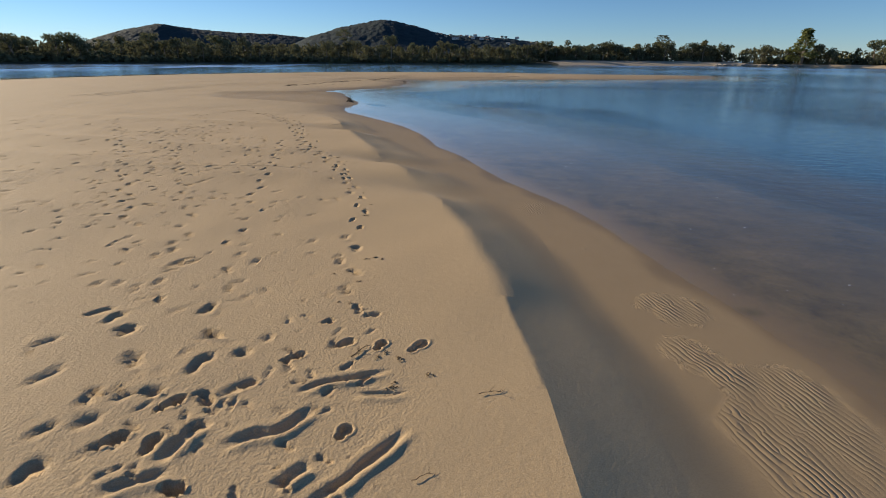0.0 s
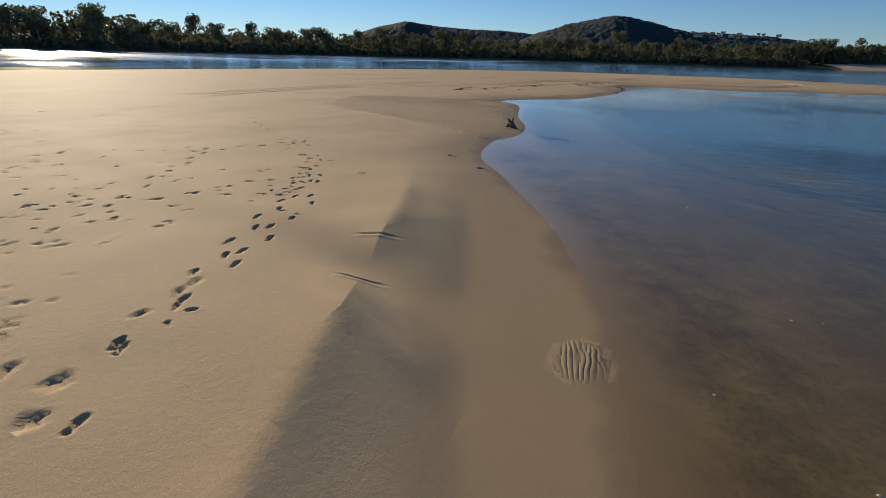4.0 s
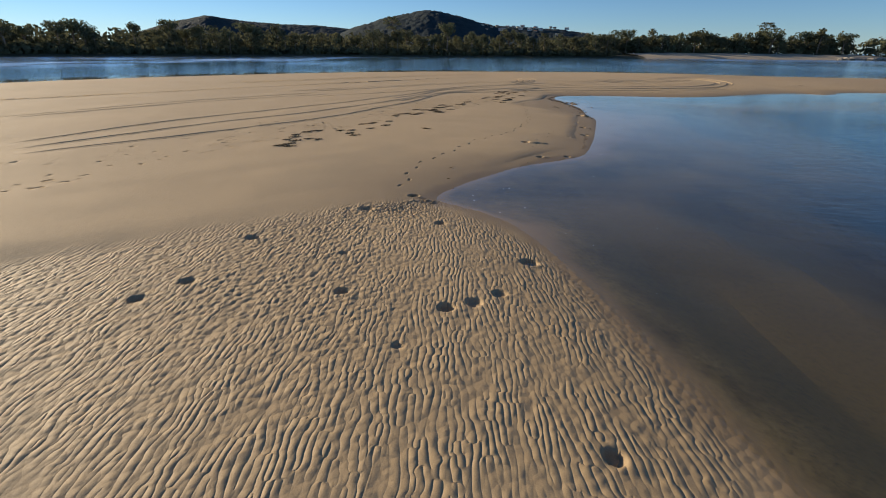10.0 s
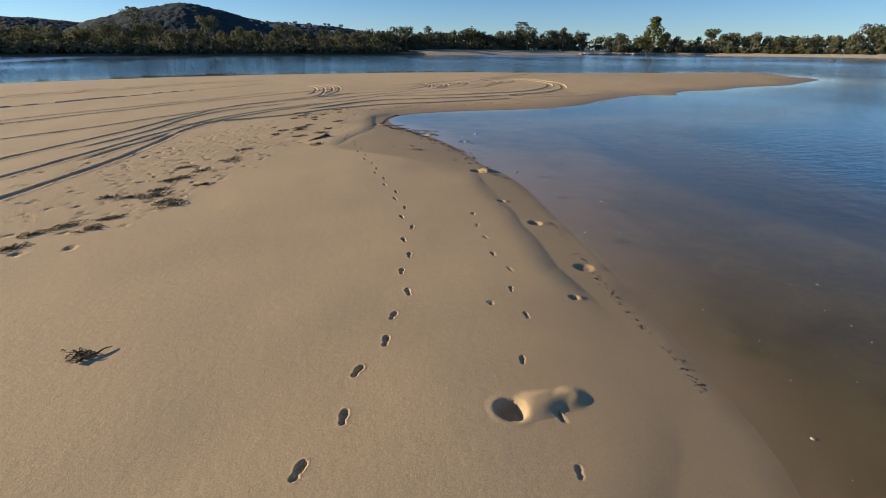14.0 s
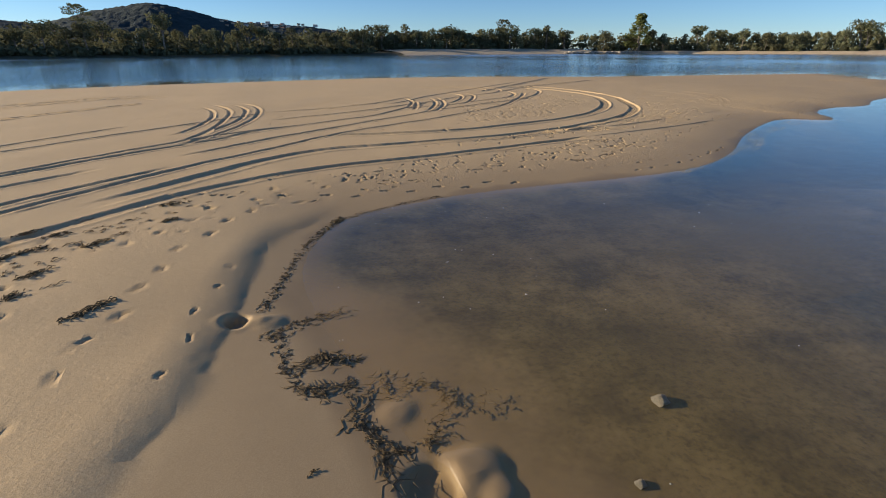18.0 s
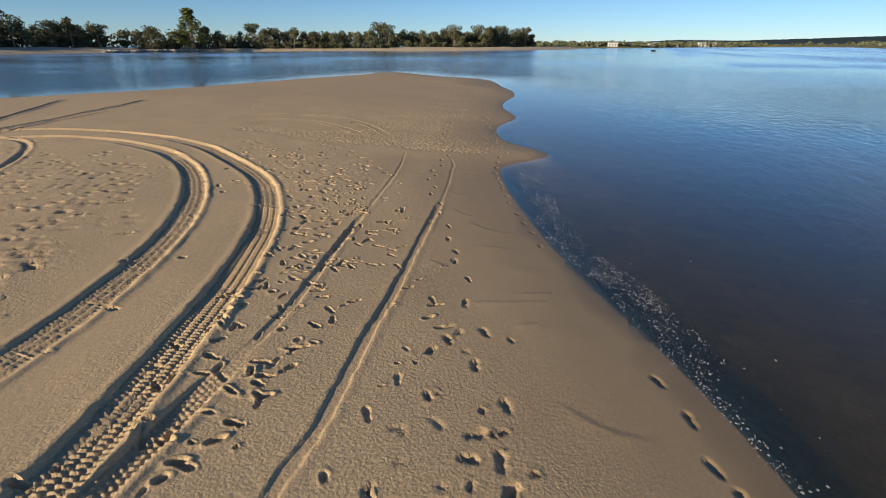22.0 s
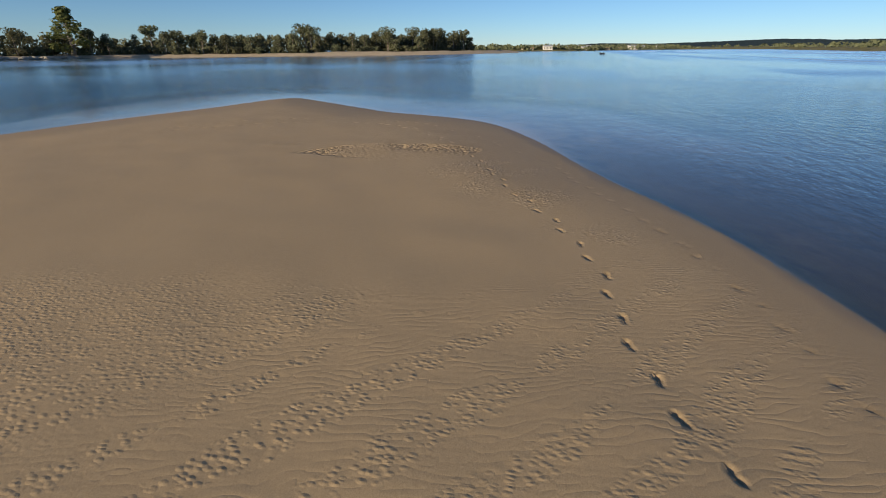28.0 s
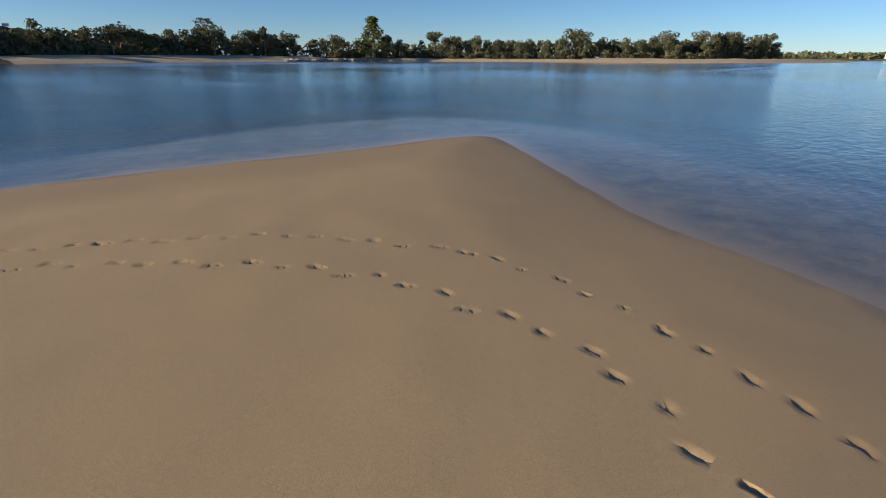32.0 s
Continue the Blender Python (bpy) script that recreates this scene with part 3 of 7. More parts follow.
for x, y, h, ln, dp in (
        (-4.69, 4.97, 0.73, 0.25, 0.03), (-4.17, 4.35, 0.91, 0.28, 0.03), (-4.52, 5.69, 0.81, 0.3, 0.05), (-4.24, 5.54, 1.24, 0.28, 0.06), (-3.89, 5.23, -0.42, 0.26, 0.05), (-3.42, 4.61, 1.81, 0.26, 0.06), (-2.66, 4.53, 1.38, 0.34, 0.06),
        (-3.13, 5.79, 1.33, 0.3, 0.06), (-2.8, 5.12, -0.74, 0.28, 0.06), (-2.29, 4.71, 0.49, 0.17, 0.05), (-1.67, 4.62, 0.64, 0.27, 0.06), (-2.92, 4.03, -0.61, 0.2, 0.07), (-2.64, 3.86, 0.79, 0.28, 0.07), (-2.35, 3.93, -0.9, 0.3, 0.06),
        (-2.04, 4.12, 0.51, 0.28, 0.06)):
    STAMPS.append((x, y, h, ln, 0.12, dp, "foot"))
for x, y, h, ln, dp in (
        (-3.27, 3.63, 0.64, 0.2, 0.04), (-3.59, 3.49, 0.63, 0.18, 0.04), (-3.35, 3.03, 1.13, 0.28, 0.06), (-2.92, 3.37, 0.68, 0.32, 0.06), (-3.17, 3.98, 0.52, 0.18, 0.03), (-2.08, 5.04, 0.42, 0.14, 0.03),
        (-1.46, 5.38, 0.39, 0.15, 0.04), (-1.15, 4.88, 0.48, 0.24, 0.05), (-0.73, 4.82, 1.09, 0.22, 0.05), (-0.3, 4.79, 0.79, 0.3, 0.04), (-0.9, 3.46, 1.05, 0.2, 0.04), (-0.92, 5.54, 0.2, 0.2, 0.03), (-2.53, 3.34, 1.57, 0.26, 0.06), (-2.12, 2.86, -0.26, 0.2, 0.07)):
    STAMPS.append((x, y, h, ln, 0.13, dp, "foot"))
prints([(-3.11, 6.39), (-3.42, 7.05), (-3.45, 7.71), (-3.92, 8.26), (-3.87, 8.94), (-4.07, 9.62), (-3.92, 10.21), (-4.41, 10.87)], 0.28, 0.05)
prints([(-4.46, 6.4), (-4.82, 6.59), (-4.39, 7.22), (-4.86, 7.66), (-4.89, 8.26)], 0.27, 0.045)
prints([(-5.24, 7.27), (-5.5, 7.9), (-5.88, 8.55), (-6.1, 9.3)], 0.27, 0.04)
# crumbled sand between them
trample([(-2.9, 2.4), (-0.9, 2.4), (-0.7, 4.4), (-1.9, 4.6), (-3.4, 3.6)], 14.0, 0.022, 0.09)
trample([(-4.6, 2.6), (-0.8, 2.4), (-0.7, 6.0), (-2.2, 7.5), (-4.4, 5.0)], 5.0, 0.014, 0.08)
trample([(-14, 3), (-1.6, 3), (-2.6, 12), (-6.5, 24), (-9, 29), (-16, 29)], 0.75, 0.035, 0.22)
trample([(-9.9, 25.2), (-7.6, 25.2), (-7.7, 27.5), (-9.9, 27.2)], 2.6, 0.06, 0.3, 0.3)
trample([(-13, 9), (-6, 9), (-6.5, 12.5), (-8, 17), (-13, 18)], 2.2, 0.045, 0.2)
trample([(-3.6, 5), (-1, 4.6), (-1.5, 8), (-2.6, 12), (-4.5, 12)], 2.4, 0.03, 0.14)
trample([(-30, 10), (-14, 3), (-16, 29), (-24, 36), (-36, 30)], 0.5, 0.035, 0.24)
trample([(-15, 10), (-6, 9), (-4.5, 13), (-6, 18), (-9, 24), (-16, 26)], 1.6, 0.05, 0.2)
trample([(-30, 12), (-15, 10), (-16, 26), (-24, 30)], 0.8, 0.06, 0.24)
# small paw prints
trail([(-11.6, 32.2), (-11.33, 32.8), (-11.08, 33.2), (-10.82, 33.6), (-10.6, 34.1), (-10.3, 34.5), (-9.94, 35.0), (-9.37, 35.6)], 0.22, 0.07, 0.028, 0.03)
# along the second inlet
prints([(-13.1, 54.9), (-12.95, 55.5), (-13.1, 56.1), (-12.9, 56.8), (-12.88, 57.5), (-12.51, 58.02), (-12.28, 58.68), (-11.92, 59.21), (-11.79, 59.88), (-11.46, 60.42), (-11.31, 61.08), (-10.88, 61.57), (-10.64, 62.2), (-10.23, 62.67), (-10.01, 63.19), (-9.66, 63.74), (-9.57, 64.4)])
prints([(-9.29, 64.96), (-9.2, 65.61), (-8.88, 66.19), (-8.9, 66.83), (-8.68, 67.39), (-8.71, 68.07), (-8.55, 68.6), (-8.66, 69.24), (-8.54, 69.82), (-8.61, 70.5), (-8.47, 71.02), (-8.42, 71.72), (-8.52, 72.37), (-8.36, 72.93), (-8.5, 73.58), (-8.29, 74.03), (-8.36, 74.72), (-8.24, 75.29), (-8.5, 75.96), (-8.3, 76.55), (-8.4, 77.33), (-8.27, 77.95), (-8.28, 78.6), (-8.05, 79.34)])
prints([(-8.0, 79.91), (-7.72, 80.44), (-7.64, 81.2), (-7.42, 81.78), (-7.27, 82.47), (-6.85, 82.98), (-6.59, 83.62), (-6.16, 84.07)], 0.27, 0.045)
prints([(-7.17, 79.05), (-6.97, 79.69), (-6.95, 80.31), (-6.7, 80.92), (-6.58, 81.5)], 0.18, 0.028)
trail([(-5.8, 84.35), (-4.8, 84.7), (-2.7, 84.6), (0, 84.5)], 0.63, 0.26, 0.03)
prints([(-9.2, 60.4), (-9.0, 61.0), (-8.9, 61.9), (-8.38, 62.75), (-8.25, 63.43), (-7.96, 64.04), (-7.95, 64.66), (-7.75, 65.4), (-7.62, 66.06), (-7.42, 66.71)], 0.19, 0.02)
for q in ((-7.07, 71.13), (-7.14, 71.73), (-7.02, 72.34), (-7.12, 72.9), (-7.02, 73.52), (-7.14, 74.11), (-7.04, 74.73), (-7.22, 75.3), (-7.14, 75.94), (-8.7, 63.13)):
    STAMPS.append((*q, 1.57, 0.07, 0.06, 0.014, "pit"))
    for a in (-0.6, -0.2, 0.2, 0.6):
        STAMPS.append((q[0] + 0.06 * math.sin(a), q[1] + 0.06 * math.cos(a), 1.57 - a, 0.035, 0.03, 0.010, "pit"))
trample([(-15.5, 66), (-13, 69), (-11, 74.5), (-9.6, 76.5), (-11, 80), (-13.5, 77), (-17.5, 70)], 1.7, 0.04, 0.28, 0.4)
trample([(-12, 74), (-9.6, 76), (-8.4, 81), (-9, 84), (-12.5, 82)], 0.8, 0.035, 0.26, 0.6)
# the trodden band beside the tracks
trample([(-9, 82.5), (-6.5, 83.5), (-3.9, 84.9), (0, 85.6), (2, 85.2), (4.2, 85.8), (5.9, 87.2), (6.0, 88.2), (1.5, 87.2), (-3, 86.9), (-8, 85.5)], 2.6, 0.042, 0.25)
trample([(1.4, 85.6), (3.6, 85.3), (5.7, 86.8), (5.9, 87.9), (3.8, 87.5), (2.0, 87.1)], 11.0, 0.055, 0.22)
trample([(4, 88.9), (10, 89.4), (14, 91), (17.3, 95), (17.5, 101), (15.8, 99), (13.5, 95.5), (10, 92), (6, 90.1)], 1.8, 0.04, 0.22)
trample([(9.5, 91.2), (12.6, 92.2), (16.6, 97.5), (16.2, 99.2), (11.6, 92.7)], 3.2, 0.04, 0.24)
trample([(2, 90.2), (8, 91.6), (12.5, 96.5), (14, 101), (8, 101), (2, 95)], 0.9, 0.035, 0.24)
trample([(10.2, 92.3), (11.6, 93.5), (13.8, 97), (12.6, 96), (10.8, 93.9)], 3.0, 0.045, 0.26)
trample([(-4, 91), (2, 91), (8, 99), (2, 104), (-6, 98)], 0.8, 0.04, 0.3)
prints([(3.43, 84.26), (3.99, 84.31), (4.58, 84.34), (5.18, 84.51), (5.78, 84.59), (6.34, 84.87), (6.96, 85.08), (7.2, 85.26), (7.75, 85.4), (8.23, 85.67)], 0.24, 0.03)
prints([(11.41, 87.49), (11.98, 87.75), (12.43, 88.0), (12.93, 88.26), (13.59, 88.61), (14.11, 88.77), (14.72, 89.06), (15.1, 89.2)], 0.2, 0.024)
prints([(2.3, 84.8), (2.87, 84.81), (3.46, 84.87), (4.0, 84.82), (4.57, 84.93), (5.12, 84.93), (5.68, 85.08), (6.26, 85.12)], 0.18, 0.03)
prints([(5.51, 86.37), (6.26, 86.69), (6.54, 86.84), (7.21, 86.98), (7.68, 87.44), (8.31, 87.53), (8.87, 87.96), (9.56, 88.15), (10.07, 88.55), (10.43, 88.66), (10.9, 88.98), (11.51, 89.2), (12.1, 89.62), (12.72, 89.85), (13.24, 90.29), (13.83, 90.43), (14.42, 90.86), (14.85, 90.84), (15.32, 91.14), (16.02, 91.14), (16.64, 91.41), (17.24, 91.42)], 0.25, 0.035)
prints([(15.55, 89.41), (16.05, 89.6), (16.65, 89.76), (17.28, 89.9), (17.84, 90.0), (18.45, 89.93), (18.88, 90.23), (19.49, 90.39), (19.97, 90.71), (20.5, 90.85), (21.16, 91.02), (21.8, 91.3), (22.38, 91.47)], 0.26, 0.03)
trail([(17.8, 91.7), (18.8, 92.3), (20.8, 92.9), (22.0, 93.3), (23.3, 93.7), (25.8, 94.2), (29.3, 95.1), (32.5, 96.2), (34.8, 96.65)], 0.56, 0.23, 0.022)
trail([(22.9, 91.8), (24.0, 92.4), (26.2, 92.9), (28.3, 93.6), (31.7, 94.6), (35.8, 95.3)], 0.56, 0.23, 0.022)
STAMPS.append((14.92, 92.89, 0.4, 0.2, 0.16, 0.06, "pit"))
# towards the tip
prints([(35.18, 96.72), (35.68, 96.98), (36.19, 97.08), (36.72, 97.28), (37.26, 97.28), (37.81, 97.43), (38.34, 97.4), (38.87, 97.64), (39.41, 97.73), (39.97, 98.04), (40.48, 98.13), (40.93, 98.5), (41.47, 98.65), (41.83, 99.02), (42.5, 99.3), (43.0, 99.4), (43.44, 99.72), (43.89, 99.87), (44.31, 100.23), (44.88, 100.25), (45.4, 100.6)], 0.25, 0.03)
prints([(36.21, 95.35), (36.58, 95.5), (37.1, 95.47), (37.54, 95.59), (38.03, 95.59), (38.47, 95.77), (39.02, 95.85), (39.46, 96.06), (39.97, 96.15), (40.5, 96.4), (41.0, 96.6), (41.6, 96.85), (42.1, 97.1), (42.6, 97.35), (43.1, 97.5), (43.53, 97.77), (43.89, 97.92), (44.4, 98.02), (44.86, 98.23), (45.4, 98.26)], 0.23, 0.022)
trail([(45.9, 100.8), (47.4, 101.8), (49.0, 102.9), (49.6, 103.4)], 0.56, 0.2, 0.014)
trail([(45.9, 98.6), (47.4, 100.0), (49.5, 101.6), (50.8, 102.8)], 0.56, 0.2, 0.014)
prints([(49.95, 103.69), (50.02, 104.14), (50.39, 104.46), (50.5, 104.98), (50.77, 105.4), (50.68, 105.96), (50.76, 106.46), (50.48, 106.89), (50.61, 107.37), (50.39, 107.87), (50.38, 108.35), (49.99, 108.7), (49.91, 109.18), (49.51, 109.55), (49.33, 110.01), (48.87, 110.3), (48.63, 110.7), (48.22, 111.02), (47.98, 111.41), (47.54, 111.66), (47.32, 112.04), (46.87, 112.16)], 0.25, 0.04)
prints([(51.04, 103.18), (51.28, 103.61), (51.39, 104.06), (51.61, 104.51), (51.71, 105.01), (51.91, 105.52), (51.93, 106.06), (52.11, 106.59), (52.03, 107.1), (52.06, 107.62), (51.91, 108.1), (51.76, 108.57), (51.35, 108.97), (51.19, 109.47), (50.85, 109.82), (50.62, 110.27), (50.27, 110.59), (49.99, 111.01), (49.53, 111.24), (49.19, 111.58), (48.75, 111.83), (48.46, 112.22), (48.05, 112.44), (47.71, 112.69), (47.29, 112.84), (46.98, 113.15)], 0.25, 0.04)
trample([(-16, 66), (-13.6, 69), (-11, 74.5), (-9.3, 77), (-11, 80), (-14, 78), (-18.5, 70)], 1.6, 0.05, 0.2)
trample([(0, 88.0), (6, 88.9), (12, 90.3), (16, 93), (15, 96), (11, 92.2), (6, 90.1), (0, 89.1)], 2.4, 0.05, 0.2)
trample([(2, 91.3), (8, 93.2), (12, 96.8), (13.5, 100), (9, 99), (3, 94)], 1.3, 0.05, 0.24, 2.4)
trample([(22.2, 103), (23.2, 104.3), (24.8, 105.8), (26, 106.3), (25, 104.8), (23.6, 103.4)], 3.0, 0.04, 0.25)
trample([(-15.5, 66), (-13, 69), (-11, 74.5), (-9.6, 77), (-11, 82), (-14, 80), (-18.5, 70)], 1.5, 0.045, 0.24)
trample([(-1, 88.0), (6, 88.9), (12, 90.3), (16, 93), (15, 96), (11, 92.2), (6, 90.1), (-1, 89.1)], 2.2, 0.045, 0.2)
trample([(-8, 84), (-2, 85.4), (3, 86), (7, 87.8), (3, 87.6), (-4, 86.8), (-9, 85.4)], 2.0, 0.045, 0.2)
trample([(-19.5, 56.5), (-17.5, 61), (-15.4, 64.5), (-13, 69), (-11, 74), (-14.5, 76), (-17, 68), (-21.5, 62.5)], 3.4, 0.05, 0.2)
trample([(-26, 46), (-24, 46), (-19.5, 56.5), (-21.5, 60), (-25, 54)], 2.0, 0.05, 0.24)
trample([(-12.5, 74), (-10, 77), (-8.8, 82), (-6, 84.4), (-9, 85), (-13, 81)], 1.8, 0.045, 0.2)
trample([(1.5, 92), (6, 93), (9, 94.5), (12.5, 98), (13.5, 101), (9, 101), (4, 97)], 2.6, 0.05, 0.18, 2.4)
trample([(3, 88.4), (7, 89), (11, 90), (14, 92.5), (13, 94), (10, 91.6), (6, 90), (3, 89.3)], 4.0, 0.045, 0.17)
trample([(8, 99.5), (14, 101.5), (13.5, 106), (9, 104)], 1.6, 0.05, 0.2)
trample([(-6, 84.6), (0, 85.2), (3, 85.0), (7, 87), (9, 88.4), (5, 88), (0, 87.2), (-5, 86.6)], 4.5, 0.04, 0.17)
trample([(3.5, 86), (9, 88.2), (13, 90), (12, 90.8), (7, 88.3)], 2.0, 0.03, 0.14)
trample([(2, 92.4), (6, 93.2), (9, 94.6), (12.5, 98), (13.5, 101), (9, 101), (4, 97)], 5.0, 0.06, 0.3, 2.4)
trample([(2, 88.2), (7, 89), (11, 90.4), (14, 92.5), (13, 94), (10, 91.8), (6, 90.3), (2, 89.3)], 7.0, 0.05, 0.2)
trample([(5.5, 85.9), (9, 87.4), (9.4, 88.6), (6, 88.0)], 3.0, 0.03, 0.15)
for x, y in ((16.53, 97.98), (16.03, 97.68), (15.53, 97.28), (15.65, 97.12), (15.62, 96.52), (15.4, 95.64), (14.82, 95.93), (15.17, 95.14), (15.47, 94.71), (15.87, 94.97), (15.99, 95.85), (15.39, 96.39), (15.23, 95.61), (14.6, 96.6), (14.3, 95.3), (14.9, 97.0)):
    STAMPS.append((x, y, random.uniform(0, 1.2), random.uniform(0.14, 0.3), random.uniform(0.05, 0.1), random.uniform(0.035, 0.06), "scuff"))
INLAND_WEED = [(-17.32, 60.34), (-16.98, 60.25), (-17.92, 60.57), (-17.67, 59.88), (-17.58, 59.37), (-17.72, 59.15), (-17.82, 58.89), (-17.48, 58.87), (-18.0, 60.08), (-18.06, 61.06), (-17.57, 62.15), (-17.8, 61.77), (-16.25, 62.51), (-16.69, 62.35), (-16.15, 61.79), (-15.83, 61.31), (-15.63, 63.09), (-16.19, 64.19), (-15.13, 63.92), (-15.83, 64.48), (-15.21, 65.14)]
for x, y in INLAND_WEED:
    STAMPS.append((x + 0.1, y - 0.15, random.uniform(0.2, 1.0), random.uniform(0.2, 0.34), 0.12, random.uniform(0.035, 0.06), "scuff"))
# pits with the sand thrown up beside them
for q in ((-5.6, 31.69, 0.17, 0.07), (-7.13, 32.87, 0.13, 0.06), (-6.83, 37.57, 0.16, 0.05), (-7.43, 37.3, 0.12, 0.06)):
    pit(*q, 0.3, -0.5)
for q in ((-9.7, 43.9, 0.12, 0.10), (-11.2, 45.4, 0.11, 0.07), (-15.64, 48.34, 0.13, 0.10), (-15.28, 48.93, 0.13, 0.08), (-15.1, 50.77, 0.15, 0.08), (-12.99, 48.89, 0.13, 0.08), (-11.5, 48.6, 0.15, 0.09), (-11.12, 48.81, 0.15, 0.06), (-10.76, 49.12, 0.14, 0.05),
          (-10.22, 50.38, 0.18, 0.09), (-11.84, 52.08, 0.15, 0.06), (-9.88, 46.19, 0.13, 0.08), (-12.65, 54.12, 0.16, 0.15), (-11.99, 47.63, 0.09, 0.04), (-13.33, 50.25, 0.09, 0.04), (-13.5, 52.8, 0.2, 0.07)):
    pit(*q, 0.12, -0.6)
pit(-9.4, 61.2, 0.17, 0.14, 0)
STAMPS.append((-9.08, 61.22, 0.1, 0.5, 0.34, -0.05, "mound"))
STAMPS.append((-8.75, 61.2, 0.4, 0.4, 0.3, -0.035, "mound"))
for q in ( (-9.1, 59.1, 0.19, 0.11), (-8.15, 59.4, 0.17, 0.08), (-6.4, 66.0, 0.22, 0.08), (-6.4, 67.5, 0.13, 0.08), (-7.5, 63.0, 0.1, 0.08), (-6.7, 63.9, 0.25, 0.05)):
    pit(q[0], q[1], 0.75 * q[2], 0.8 * q[3], 0.2, -0.2)
pit(-6.52, 79.99, 0.19, 0.2, 0.12, -0.2)
STAMPS.append((-6.15, 79.86, 0.2, 0.42, 0.34, -0.03, "mound"))
for q in ((-5.7, 70.4, 0.26, 0.10), (-5.2, 77.0, 0.3, 0.07), (-4.2, 75.3, 0.16, 0.08)):
    pit(*q, 0.7, 0.2)
for _ in range(44):
    u = random.random()
    STAMPS.append((-12.85 + 0.8 * u + random.gauss(0, 0.05), 53.45 + 0.36 * u + random.gauss(0, 0.09), random.uniform(0, 3), random.uniform(0.07, 0.15), random.uniform(0.05, 0.09), random.uniform(-0.018, -0.008), "mound"))
for q in ((-4.75, 76.8, 0.42, 0.34, 0.10), (-5.2, 77.9, 0.5, 0.4, 0.06), (-4.15, 75.5, 0.5, 0.3, 0.09), (-4.0, 74.9, 0.35, 0.24, 0.08), (-3.3, 76.0, 0.4, 0.2, 0.06), (-3.4, 75.2, 0.3, 0.2, 0.05)):
    STAMPS.append((q[0], q[1], 0.4, 0.8 * q[2], 0.8 * q[3], -0.36 * q[4], "mound"))

